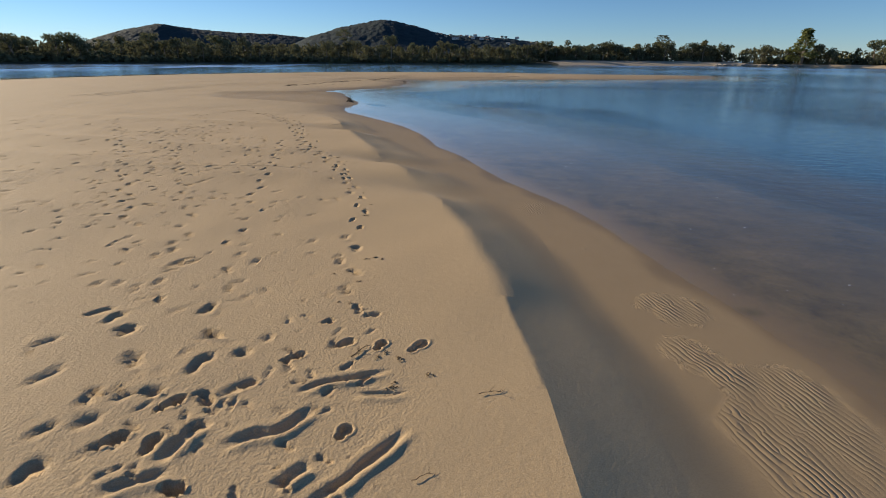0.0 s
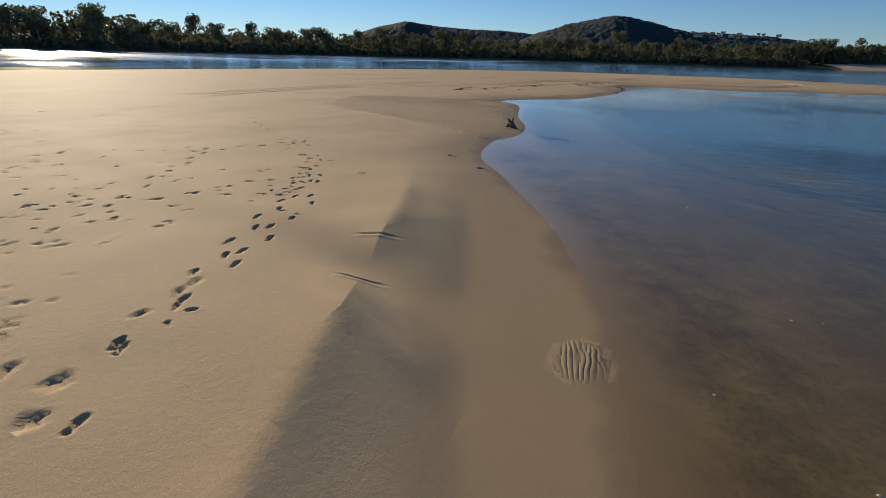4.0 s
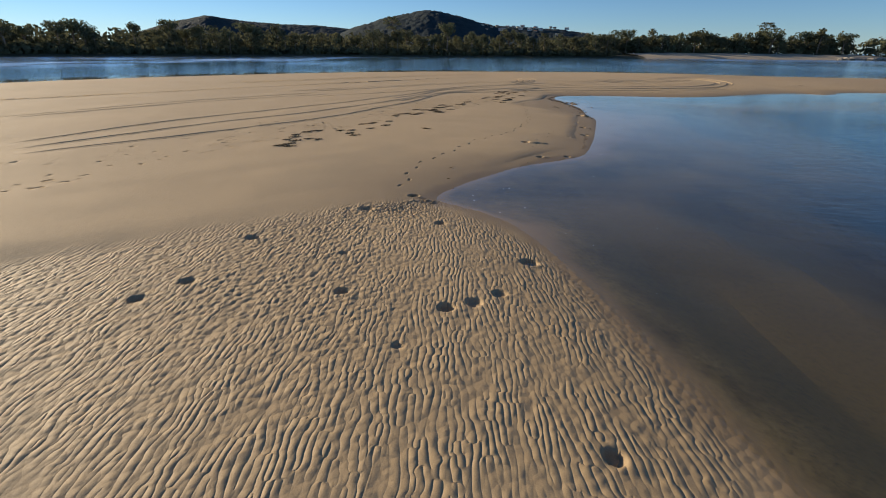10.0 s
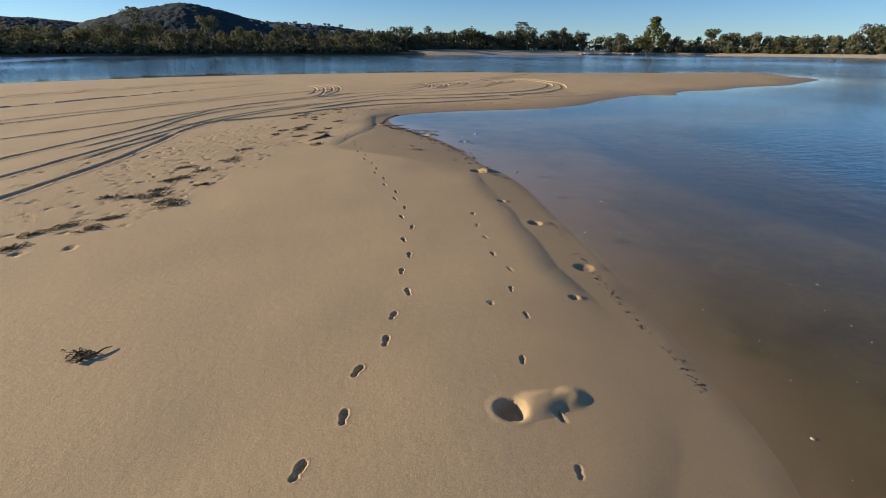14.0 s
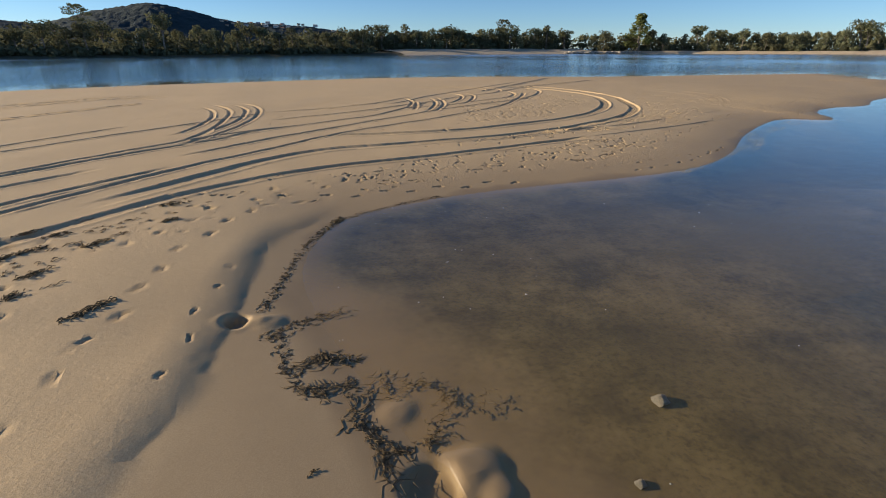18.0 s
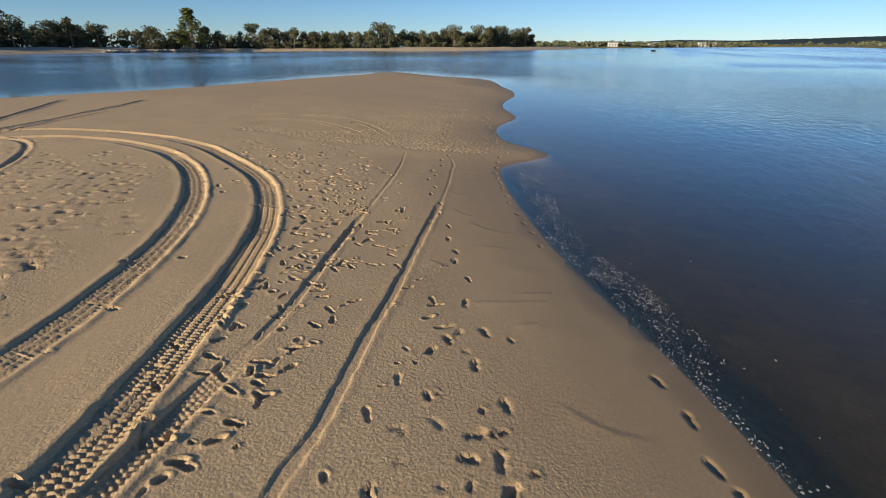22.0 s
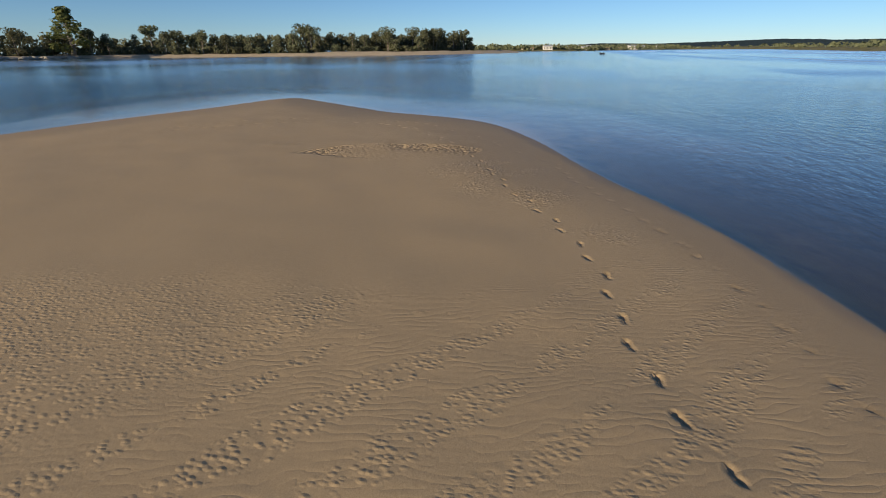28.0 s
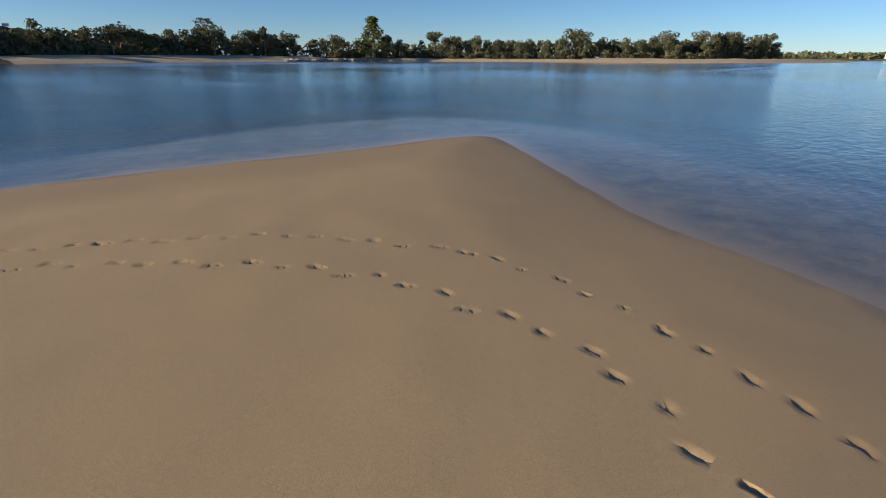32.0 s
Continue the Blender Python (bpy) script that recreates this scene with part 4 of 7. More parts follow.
# wheel tracks: line, half width, depth, berm, tread
TRACKS = [
    ([(-15, 80.6), (-11.2, 82.6), (-9.5, 83.8), (-7.4, 85.8), (-4.6, 87.1), (-2.2, 87.25), (0.9, 87.55), (2.4, 87.74), (5.2, 88.15)], 0.17, 0.04, 0.012, 0.014),
    ([(4.6, 88.05), (5.55, 88.31), (6.22, 88.35), (6.75, 88.48), (7.72, 88.73), (8.86, 88.95), (10.5, 89.37), (13.3, 90.0)], 0.06, 0.02, 0.004, 0.0),
    ([(10.3, 89.3), (12.3, 89.75), (14, 90.2), (14.9, 90.47), (15.62, 90.71), (16.15, 90.83), (16.48, 91.0), (17.53, 91.51)], 0.022, 0.006, 0.0015, 0.0),
    ([(0.6, 88.7), (2.6, 89.05), (5.22, 89.46), (6.03, 89.58), (7.1, 89.74)], 0.13, 0.04, 0.012, 0.014),
    ([(6.4, 89.66), (7.53, 89.8), (8.71, 90.15), (9.95, 90.55), (11.68, 91.01)], 0.06, 0.024, 0.004, 0.0),
    ([(9.0, 90.28), (10.6, 90.72), (13.2, 91.42), (15.4, 92.1), (17.4, 92.9)], 0.03, 0.007, 0.002, 0.0),
    ([(-9.2, 85.2), (-6.2, 88.0), (-4.3, 89.2), (-1.4, 89.2), (1.4, 89.2), (2.5, 89.3), (4.9, 89.75), (5.7, 90.05), (7.1, 90.6), (8.65, 91.35), (10.2, 92.25), (11.6, 93.35), (12.8, 94.6), (14.1, 96.8), (15.5, 99.6), (15.9, 102.6), (15.7, 105.0), (14.9, 107.4), (12.5, 109)], 0.225, 0.042, 0.014, 0.016),
    ([(-4.1, 91.6), (-0.4, 90.9), (2.1, 90.9), (3.2, 91.1), (4.8, 91.5), (6.6, 92.0), (8.7, 93.05), (10.5, 94.3), (12.4, 96.3), (13.6, 98.2), (14.3, 100.0), (14.7, 102.5), (14.4, 104.9), (13, 106.6)], 0.225, 0.042, 0.014, 0.016),
    ([(-8.1, 89.5), (-6.1, 91.0), (-3.2, 92.9), (1.7, 96.1), (5.4, 98.0), (7.9, 99.0), (10.2, 100.6), (12.3, 102.7), (13.6, 104.9), (13.4, 107.2)], 0.10, 0.032, 0.014, 0.0),
    ([(-7.8, 88.1), (-6.1, 89.4), (-4.9, 90.2), (-3.4, 91.5), (-1.5, 92.6), (2.0, 94.2), (5.5, 96.4), (7.2, 97.8), (9.2, 100.2), (10.4, 101.7), (11.9, 104)], 0.10, 0.032, 0.014, 0.0),
    ([(0.4, 97.2), (2.5, 98.2), (4.3, 98.4), (7.1, 100.0), (9.2, 101.1), (10.8, 103.2), (11.0, 105.4)], 0.10, 0.032, 0.014, 0.0),
    ([(0.6, 98.2), (1.9, 99.0), (5.0, 101.2), (7.2, 102.9), (9.9, 104.1), (14.4, 107.8), (20.8, 109.9)], 0.10, 0.032, 0.014, 0.0),
    ([(1.0, 99.7), (3.2, 101.5), (4.6, 103.1), (6.7, 105.1), (9.1, 106.8), (12.3, 109.5), (16.6, 113.1)], 0.10, 0.032, 0.014, 0.0),
    ([(-5.5, 98.5), (-3.3, 99.0), (-1.0, 99.6), (1.1, 100.7), (2.7, 102.5), (4.1, 103.0)], 0.10, 0.032, 0.014, 0.0),
    ([(-5.4, 95.8), (-2.6, 97.0), (-0.2, 97.9), (1.6, 99.0), (3.1, 100.2)], 0.10, 0.032, 0.014, 0.0),
    ([(-7.3, 91.5), (-6.1, 92.8), (-4.7, 93.8), (-2.9, 94.7), (-0.7, 95.8), (1.2, 97.7), (3.6, 99.9)], 0.10, 0.032, 0.014, 0.0),
    ([(-26.7, 57.7), (-26.0, 60.0), (-24.7, 63.7), (-23.3, 66.1), (-21.5, 68.7), (-19.5, 72.3), (-17.0, 77.9), (-14.6, 83.6), (-12.2, 88.6), (-7.5, 92.4), (-3.5, 94.5)], 0.10, 0.032, 0.014, 0.0),
    ([(-25.8, 56.8), (-24.4, 59.9), (-22.3, 64.1), (-20.5, 66.1), (-18.7, 69.4), (-16.5, 74.6), (-14.4, 80.4), (-13.4, 82.3), (-10.8, 85.9), (-7.6, 88.6)], 0.10, 0.032, 0.014, 0.0),
    ([(-25.0, 56.0), (-23.4, 58.4), (-21.1, 61.7), (-19.6, 63.6), (-17.9, 66.6), (-16.0, 71.8), (-14.7, 76.2), (-14.1, 80.3), (-12.0, 83.5), (-9.5, 86.4), (-6.6, 89.1)], 0.10, 0.032, 0.014, 0.0),
    ([(-17.1, 75.7), (-16.3, 77.3), (-15.4, 79.5), (-14.2, 83.8), (-12.1, 86.6), (-9.3, 89.0)], 0.10, 0.032, 0.014, 0.0),
    ([(-16.3, 73.6), (-15.8, 75.4), (-14.9, 77.4), (-14.4, 79.5)], 0.10, 0.032, 0.014, 0.0),
    ([(-22.5, 75.6), (-18.7, 80.1), (-16.8, 81.9), (-14.4, 85.1), (-10.8, 89.5), (-5.7, 92.7)], 0.10, 0.032, 0.014, 0.0),
    ([(-24.5, 79.5), (-20.2, 84.2), (-18.0, 86.8), (-15.0, 90.1), (-9.0, 94.9), (-4.7, 98.7)], 0.10, 0.032, 0.014, 0.0),
    ([(-25.6, 79.6), (-20.8, 85.2), (-17.3, 88.8), (-12.4, 93.6), (-9.6, 96.5)], 0.10, 0.032, 0.014, 0.0),
    ([(-32.2, 63.4), (-29.8, 67.2), (-26.7, 72.9), (-21.3, 78.7)], 0.10, 0.032, 0.014, 0.0),
    ([(-33.4, 62.6), (-31.0, 67.0), (-27.9, 73.2), (-22.6, 79.6)], 0.10, 0.032, 0.014, 0.0),
    ([(-29.7, 40.1), (-29.3, 48), (-27.9, 55), (-26.7, 57.7)], 0.10, 0.032, 0.014, 0.0),
    ([(-28.6, 40.1), (-28.2, 48), (-27, 54), (-25.8, 56.8)], 0.10, 0.032, 0.014, 0.0),
    ([(-27.4, 40.1), (-27.2, 47), (-26.4, 52.6), (-25.0, 56.0)], 0.10, 0.032, 0.014, 0.0),
    # tight turns of the same wheels
    ([(-8.6, 93.0), (-8.1, 93.5), (-7.6, 95.1), (-7.2, 96.9), (-7.1, 98.4), (-7.2, 100.2), (-7.8, 102.1)], 0.08, 0.03, 0.016, 0.0),
    ([(-8.3, 91.4), (-7.8, 92.2), (-7.2, 93.6), (-6.8, 95.7), (-6.5, 97.8), (-6.4, 99.5), (-6.8, 101.8), (-7.5, 103.1)], 0.08, 0.03, 0.016, 0.0),
    ([(-7.6, 92.2), (-6.9, 94.2), (-6.2, 96.0), (-5.8, 98.2), (-5.7, 100.3), (-6.3, 102.5)], 0.08, 0.03, 0.016, 0.0),
    ([(-8.3, 91.0), (-7.3, 92.1), (-6.4, 93.9), (-5.7, 96.0), (-5.3, 97.9), (-5.1, 100.0), (-5.4, 102.2), (-6.3, 103.3)], 0.08, 0.03, 0.016, 0.0),
    ([(1.8, 96.0), (2.9, 97.7), (3.6, 99.2), (4.2, 100.9), (4.3, 102.5)], 0.08, 0.03, 0.016, 0.0),
    ([(2.2, 95.9), (3.0, 97.1), (3.9, 98.7), (4.6, 100.7), (4.8, 102.6)], 0.08, 0.03, 0.016, 0.0),
    ([(1.6, 97.8), (2.2, 99.2), (2.8, 100.5), (2.9, 101.6), (2.8, 102.8)], 0.08, 0.03, 0.016, 0.0),
    ([(1.5, 96.8), (2.2, 98.2), (2.8, 99.9), (3.1, 101.2)], 0.08, 0.03, 0.016, 0.0),
    ([(4.0, 98.7), (5.0, 99.8), (6.1, 101.3), (6.9, 103.1), (6.9, 104.6), (6.0, 105.1)], 0.08, 0.03, 0.016, 0.0),
    ([(4.8, 98.4), (6.0, 99.9), (7.0, 101.6), (7.8, 103.4), (7.6, 105)], 0.08, 0.03, 0.016, 0.0),
    ([(9.0, 104.6), (10.4, 106.4), (9.6, 108.4), (6, 110.3)], 0.08, 0.03, 0.016, 0.0),
    ([(9.6, 103.8), (11.4, 106), (10.8, 108.6), (8, 110.8)], 0.08, 0.03, 0.016, 0.0),
    ([(-41.8, 67.6), (-35.0, 76.1), (-25.0, 88.6), (-16, 99), (-10, 106)], 0.14, 0.05, 0.034, 0.0),
    ([(-33, 88), (-24, 98), (-15.7, 106.5), (-12, 109), (-10, 107)], 0.15, 0.05, 0.035, 0.0),
    ([(-34.5, 88), (-25.5, 98.4), (-16.6, 107.6), (-12.4, 110.4), (-9.4, 109)], 0.15, 0.05, 0.035, 0.0),
    ([(9, 105), (12, 107.6), (15.2, 110.5), (19.2, 114.2), (23.2, 118)], 0.13, 0.035, 0.02, 0.0),
    ([(12, 107), (15.7, 108.8), (20, 110.6), (24.8, 113)], 0.13, 0.035, 0.02, 0.0),
    # old worn loops
    ([(20.6, 104.3), (21.84, 102.26), (22.55, 100.9), (22.55, 99.11), (21.96, 97.55), (21.13, 96.3), (20.1, 95.21), (19.0, 94.2)], 0.12, 0.008, 0.006, 0.0),
    ([(19.6, 103), (20.52, 101.68), (21.12, 100.44), (20.99, 98.7), (20.46, 97.53), (19.82, 96.41), (18.9, 95.3)], 0.12, 0.008, 0.006, 0.0),
    # a dragged branch left these on the damp sand
    ([(-6.63, 74.79), (-6.49, 74.22), (-6.42, 73.75), (-6.45, 73.32), (-6.5, 73.07)], 0.03, 0.003, 0.003, 0.0),
    ([(-6.79, 74.63), (-6.64, 74.09), (-6.56, 73.65), (-6.55, 73.3)], 0.025, 0.003, 0.002, 0.0),
    ([(-7.4, 74.8), (-7.21, 74.14), (-6.99, 73.56), (-6.81, 73.32)], 0.014, 0.003, 0.002, 0.0),
    ([(-11.8, 14.6), (-9.4, 14.75), (-7.0, 14.55), (-5.0, 14.6), (-3.2, 14.4)], 0.02, 0.012, 0.012, 0.0),
    # furrows scuffed into the dry sand
    ([(-1.98, 3.28), (-1.84, 3.36), (-1.69, 3.45), (-1.46, 3.5), (-1.36, 3.63), (-1.2, 3.87)], 0.05, 0.036, 0.016, 0.0),
    ([(-1.5, 3.95), (-1.37, 4.12), (-1.09, 4.2), (-0.75, 4.29), (-0.55, 4.36)], 0.04, 0.03, 0.014, 0.0),
    ([(-2.7, 2.8), (-2.58, 2.88), (-2.37, 2.98), (-2.2, 3.06)], 0.055, 0.036, 0.016, 0.0),
    ([(-1.1, 2.68), (-0.99, 2.77), (-0.8, 2.94), (-0.65, 3.13), (-0.44, 3.35), (-0.33, 3.55)], 0.045, 0.03, 0.014, 0.0),
    ([(-2.35, 3.08), (-2.36, 3.3), (-2.28, 3.5), (-2.12, 3.62)], 0.06, 0.042, 0.018, 0.0),
    ([(-1.36, 2.86), (-1.23, 2.99), (-1.1, 3.12)], 0.055, 0.036, 0.016, 0.0),
    ([(-0.9, 4.0), (-0.6, 3.95), (-0.35, 4.0)], 0.03, 0.015, 0.008, 0.0),
    ([(-2.6, 15.85), (-2.3, 16.05), (-1.9, 16.3)], 0.025, 0.008, 0.004, 0.0),
    ([(-5.5, 24.36), (-5, 24.5), (-4.5, 24.6)], 0.04, 0.01, 0.006, 0.0),
    ([(-4.85, 22.85), (-4.4, 23.0), (-3.9, 23.15)], 0.04, 0.01, 0.006, 0.0),
]
# low wave-cut steps, the land on the right of each line: line, height, width of the face, reach of the land behind
STEPS = [
    ([(-4.3, 84.0), (-5.08, 83.3), (-5.75, 82.75), (-6.15, 81.7), (-6.4, 80.56), (-6.61, 79.63), (-6.74, 79.12), (-6.89, 78.7), (-7.04, 78.36), (-7.25, 77.92), (-7.55, 77.3), (-7.9, 76.7), (-8.3, 76.1), (-8.62, 75.36), (-8.85, 74.95), (-9.3, 74.5), (-9.9, 74.3)], 0.065, 0.62, 2.0),
    ([(-5.7, 70.6), (-6.26, 68.3), (-6.48, 66.85), (-6.76, 65.57), (-6.99, 64.47), (-7.16, 63.66), (-7.25, 62.8), (-7.4, 62)], 0.03, 0.5, 1.6),
    ([(-7.43, 61.05), (-8.32, 60.24), (-9.87, 58.62), (-10.35, 57.93), (-10.67, 57.26), (-11.1, 56.6)], 0.03, 0.6, 1.6),
]
# thin sheets of washed sand, each ending in a small edge
for sheet in ([(13.7, 90.1), (13.56, 89.71), (13.53, 89.34)], [(12.0, 89.0), (11.74, 88.66), (11.67, 88.25), (11.8, 87.9)], [(8.9, 88.1), (8.98, 87.84), (9.21, 87.39), (9.46, 86.95), (9.7, 86.7)], [(12.55, 89.5), (12.4, 89.31), (12.28, 89.1), (12.35, 88.8)],
              [(10.4, 88.1), (10.28, 87.81), (10.26, 87.42), (10.4, 87.1)], [(8.72, 86.95), (8.7, 86.85), (8.85, 86.6), (9.0, 86.45)], [(8.6, 87.3), (8.75, 87.09), (8.83, 86.97), (8.84, 86.83)], [(10.8, 88.5), (10.94, 88.22), (11.04, 87.82)], [(11.4, 90.2), (11.53, 90.0), (11.6, 89.76)],
              [(9.4, 87.5), (9.57, 87.22), (9.72, 86.97), (10.0, 86.8)], [(14.6, 90.5), (14.9, 89.9), (15.2, 89.5)], [(15.6, 90.7), (15.9, 90.2), (16.1, 89.9)], [(10.0, 89.0), (9.8, 88.5)], [(7.5, 86.6), (7.25, 86.1), (7.35, 85.6)], [(4.6, 86.2), (4.9, 85.7), (4.8, 85.3)], [(3.1, 85.9), (3.4, 85.4)],
              [(15.93, 91.71), (15.95, 91.5), (16.04, 91.39)], [(14.96, 91.6), (14.8, 91.37), (14.91, 91.22)], [(15.08, 91.25), (14.98, 91.01), (15.05, 90.67)], [(16.52, 90.89), (16.39, 90.7), (16.4, 90.5)], [(15.48, 90.6), (15.5, 90.4), (15.58, 90.23)], [(15.34, 90.2), (15.4, 90.05), (15.55, 89.88)], [(16.43, 91.72), (16.38, 91.5), (16.45, 91.23)]):
    STEPS.append((sheet, 0.008, 0.03, 0.22))


def smooth_line(pts, rounds=2):
    p = np.array(pts, float)
    for _ in range(rounds):
        q = np.stack([0.75 * p[:-1] + 0.25 * p[1:], 0.25 * p[:-1] + 0.75 * p[1:]], 1).reshape(-1, 2)
        p = np.concatenate([p[:1], q, p[-1:]])
    return p


TRACK_LINES = [(smooth_line(t[0]), *t[1:]) for t in TRACKS]


def press_tracks(x, y, z, box, k_fine):
    for line, half, depth, berm, tread in TRACK_LINES:
        x0, x1, y0, y1 = box
        a, b = line[:-1], line[1:]
        near = (np.maximum(a[:, 0], b[:, 0]) > x0 - 0.7) & (np.minimum(a[:, 0], b[:, 0]) < x1 + 0.7) & (np.maximum(a[:, 1], b[:, 1]) > y0 - 0.7) & (np.minimum(a[:, 1], b[:, 1]) < y1 + 0.7)
        if not near.any():
            continue
        acc = np.concatenate([[0], np.cumsum(np.hypot(*(b - a).T))])
        best, arc, sgn = np.full(x.shape, 1e9), np.zeros(x.shape), np.zeros(x.shape)
        for k in np.nonzero(near)[0]:
            dx, dy = b[k] - a[k]
            L2 = dx * dx + dy * dy + 1e-12
            t = np.clip(((x - a[k, 0]) * dx + (y - a[k, 1]) * dy) / L2, 0, 1)
            ex, ey = x - a[k, 0] - t * dx, y - a[k, 1] - t * dy
            d = np.hypot(ex, ey)
            take = d < best
            best, arc = np.where(take, d, best), np.where(take, acc[k] + t * math.sqrt(L2), arc)
            sgn = np.where(take, np.sign(ex * dy - ey * dx), sgn)
        taper = min(1.5, 0.3 * acc[-1])
        fade = sstep(0, taper, arc) * sstep(0, taper, acc[-1] - arc)
        wob = (1 + 0.45 * vnoise(arc * 0.8, arc * 0 + half * 50)) * fade
        ridge = min(max(0.38 * half, 0.04), 0.055)
        rag = best + 0.035 * vnoise(x * 7, y * 7)
        g = sstep(half * 1.12, half * 0.86, rag)
        z = z - depth * wob * g + berm * wob * np.exp(-((rag - half - 1.25 * ridge) / ridge) ** 2) * (1 + 0.5 * sgn) * (0.95 + 0.4 * vnoise(x * 5.1, y * 5.1))
        if tread and k_fine:
            row = np.floor((sgn * best + half) / (half / 2))
            lug = sstep(-0.25, 0.25, np.sin(2 * math.pi * (arc / 0.062 + 0.5 * row)))
            rib = -0.6 * sstep(0.024, 0.008, np.abs(((sgn * best + half) % (half / 2)) - 0.01))
            z = z + tread * g * fade * (lug + rib - 0.4) * (1 + 0.6 * vnoise(x * 5, y * 5))
    return z


STEP_LINES = [(smooth_line(q[0]), *q[1:]) for q in STEPS]


def press_steps(x, y, z):
    for line, tall, wide, reach in STEP_LINES:
        lo, hi = line.min(0) - 4, line.max(0) + 4
        pick = np.nonzero((x > lo[0]) & (x < hi[0]) & (y > lo[1]) & (y < hi[1]))[0]
        if not len(pick):
            continue
        px, py = x[pick], y[pick]
        best, sgn, arc = np.full(px.shape, 1e9), np.zeros(px.shape), np.zeros(px.shape)
        run = 0.0
        for a, b in zip(line[:-1], line[1:]):
            dx, dy = b - a
            L = math.hypot(dx, dy) + 1e-9
            t = np.clip(((px - a[0]) * dx + (py - a[1]) * dy) / L ** 2, 0, 1)
            ex, ey = px - a[0] - t * dx, py - a[1] - t * dy
            d = np.hypot(ex, ey)
            take = d < best
            best, sgn, arc = np.where(take, d, best), np.where(take, np.sign(ex * dy - ey * dx), sgn), np.where(take, run + t * L, arc)
            run += L
        s = sgn * best + min(0.12, wide) * vnoise(px * 1.5, py * 1.5) + 0.5 * min(0.06, wide) * vnoise(px * 7, py * 7)
        rise = tall * (1 - (1 - np.clip(s / wide, 0, 1)) ** 2.6) * np.exp(-np.maximum(s - wide, 0) / reach)
        tip = min(1.6, 0.3 * run)
        z[pick] += rise * sstep(0, tip, arc) * sstep(0, tip, run - arc) * (0.85 + 0.8 * vnoise(arc * 0.7, arc * 0 + run))
    return z


def press_stamps(x, y, z, marks):
    for sx, sy, h, ln, wd, depth, kind in marks:
        c, s = math.cos(h), math.sin(h)
        u, v = (x - sx) * c + (y - sy) * s, -(x - sx) * s + (y - sy) * c
        if kind == "foot":
            sole = np.sqrt(((u - 0.16 * ln) / (0.33 * ln)) ** 2 + ((v - 0.08 * wd) / (0.5 * wd)) ** 2)
            heel = np.sqrt(((u + 0.31 * ln) / (0.19 * ln)) ** 2 + (v / (0.36 * wd)) ** 2)
            e = np.minimum(np.minimum(sole, heel), np.sqrt((u / (0.45 * ln)) ** 2 + (v / (0.24 * wd)) ** 2) + 0.15)
            e = e + 0.14 * vnoise(x * 21, y * 21 + 4)
            z = z - depth * 1.15 * (1 + 0.6 * vnoise(x * 15, y * 15)) * sstep(1.08, 0.82, e) + 0.22 * depth * np.exp(-((e - 1.25) / 0.2) ** 2)
        elif kind == "scuff":
            e = np.sqrt((u / (ln * 0.5)) ** 2 + (v / (wd * 0.5)) ** 2) + 0.8 * vnoise(x * 11, y * 11)
            z = z - depth * sstep(1.1, 0.5, e) + 0.25 * depth * np.exp(-((e - 1.4) / 0.35) ** 2)
        elif kind == "pit":
            e = np.sqrt(u * u + v * v) / (ln * 0.5) + 0.25 * vnoise(x * 6, y * 6)
            z = z - depth * sstep(1.08, 0.7, e) + 0.05 * depth * np.exp(-((e - 1.35) / 0.25) ** 2)
        else:
            e = np.sqrt((u / (ln * 0.5)) ** 2 + (v / (wd * 0.5)) ** 2) + 0.3 * vnoise(x * 5, y * 5)
            z = z - depth * sstep(1.25, 0.3, e)
    return z


# ---- ground ----
def mesh_object(name, verts, faces, material, attrs=None, smooth=True):
    me = bpy.data.meshes.new(name)
    verts = np.ascontiguousarray(verts, np.float32)
    faces = np.ascontiguousarray(faces, np.int32)
    me.vertices.add(len(verts))
    me.vertices.foreach_set("co", verts.ravel())
    k = faces.shape[1]
    me.loops.add(faces.size)
    me.loops.foreach_set("vertex_index", faces.ravel())
    me.polygons.add(len(faces))
    me.polygons.foreach_set("loop_start", np.arange(0, faces.size, k, dtype=np.int32))
    me.polygons.foreach_set("loop_total", np.full(len(faces), k, np.int32))
    me.polygons.foreach_set("use_smooth", np.full(len(faces), smooth))
    for key, val in (attrs or {}).items():
        at = me.attributes.new(key, "FLOAT", "POINT")
        at.data.foreach_set("value", np.ascontiguousarray(val, np.float32))
    me.update()
    me.validate()
    me.materials.append(material)
    return new(name, me)


TILE = 1.0
path_xy = np.array([(r[1], r[2]) for r in PATH])


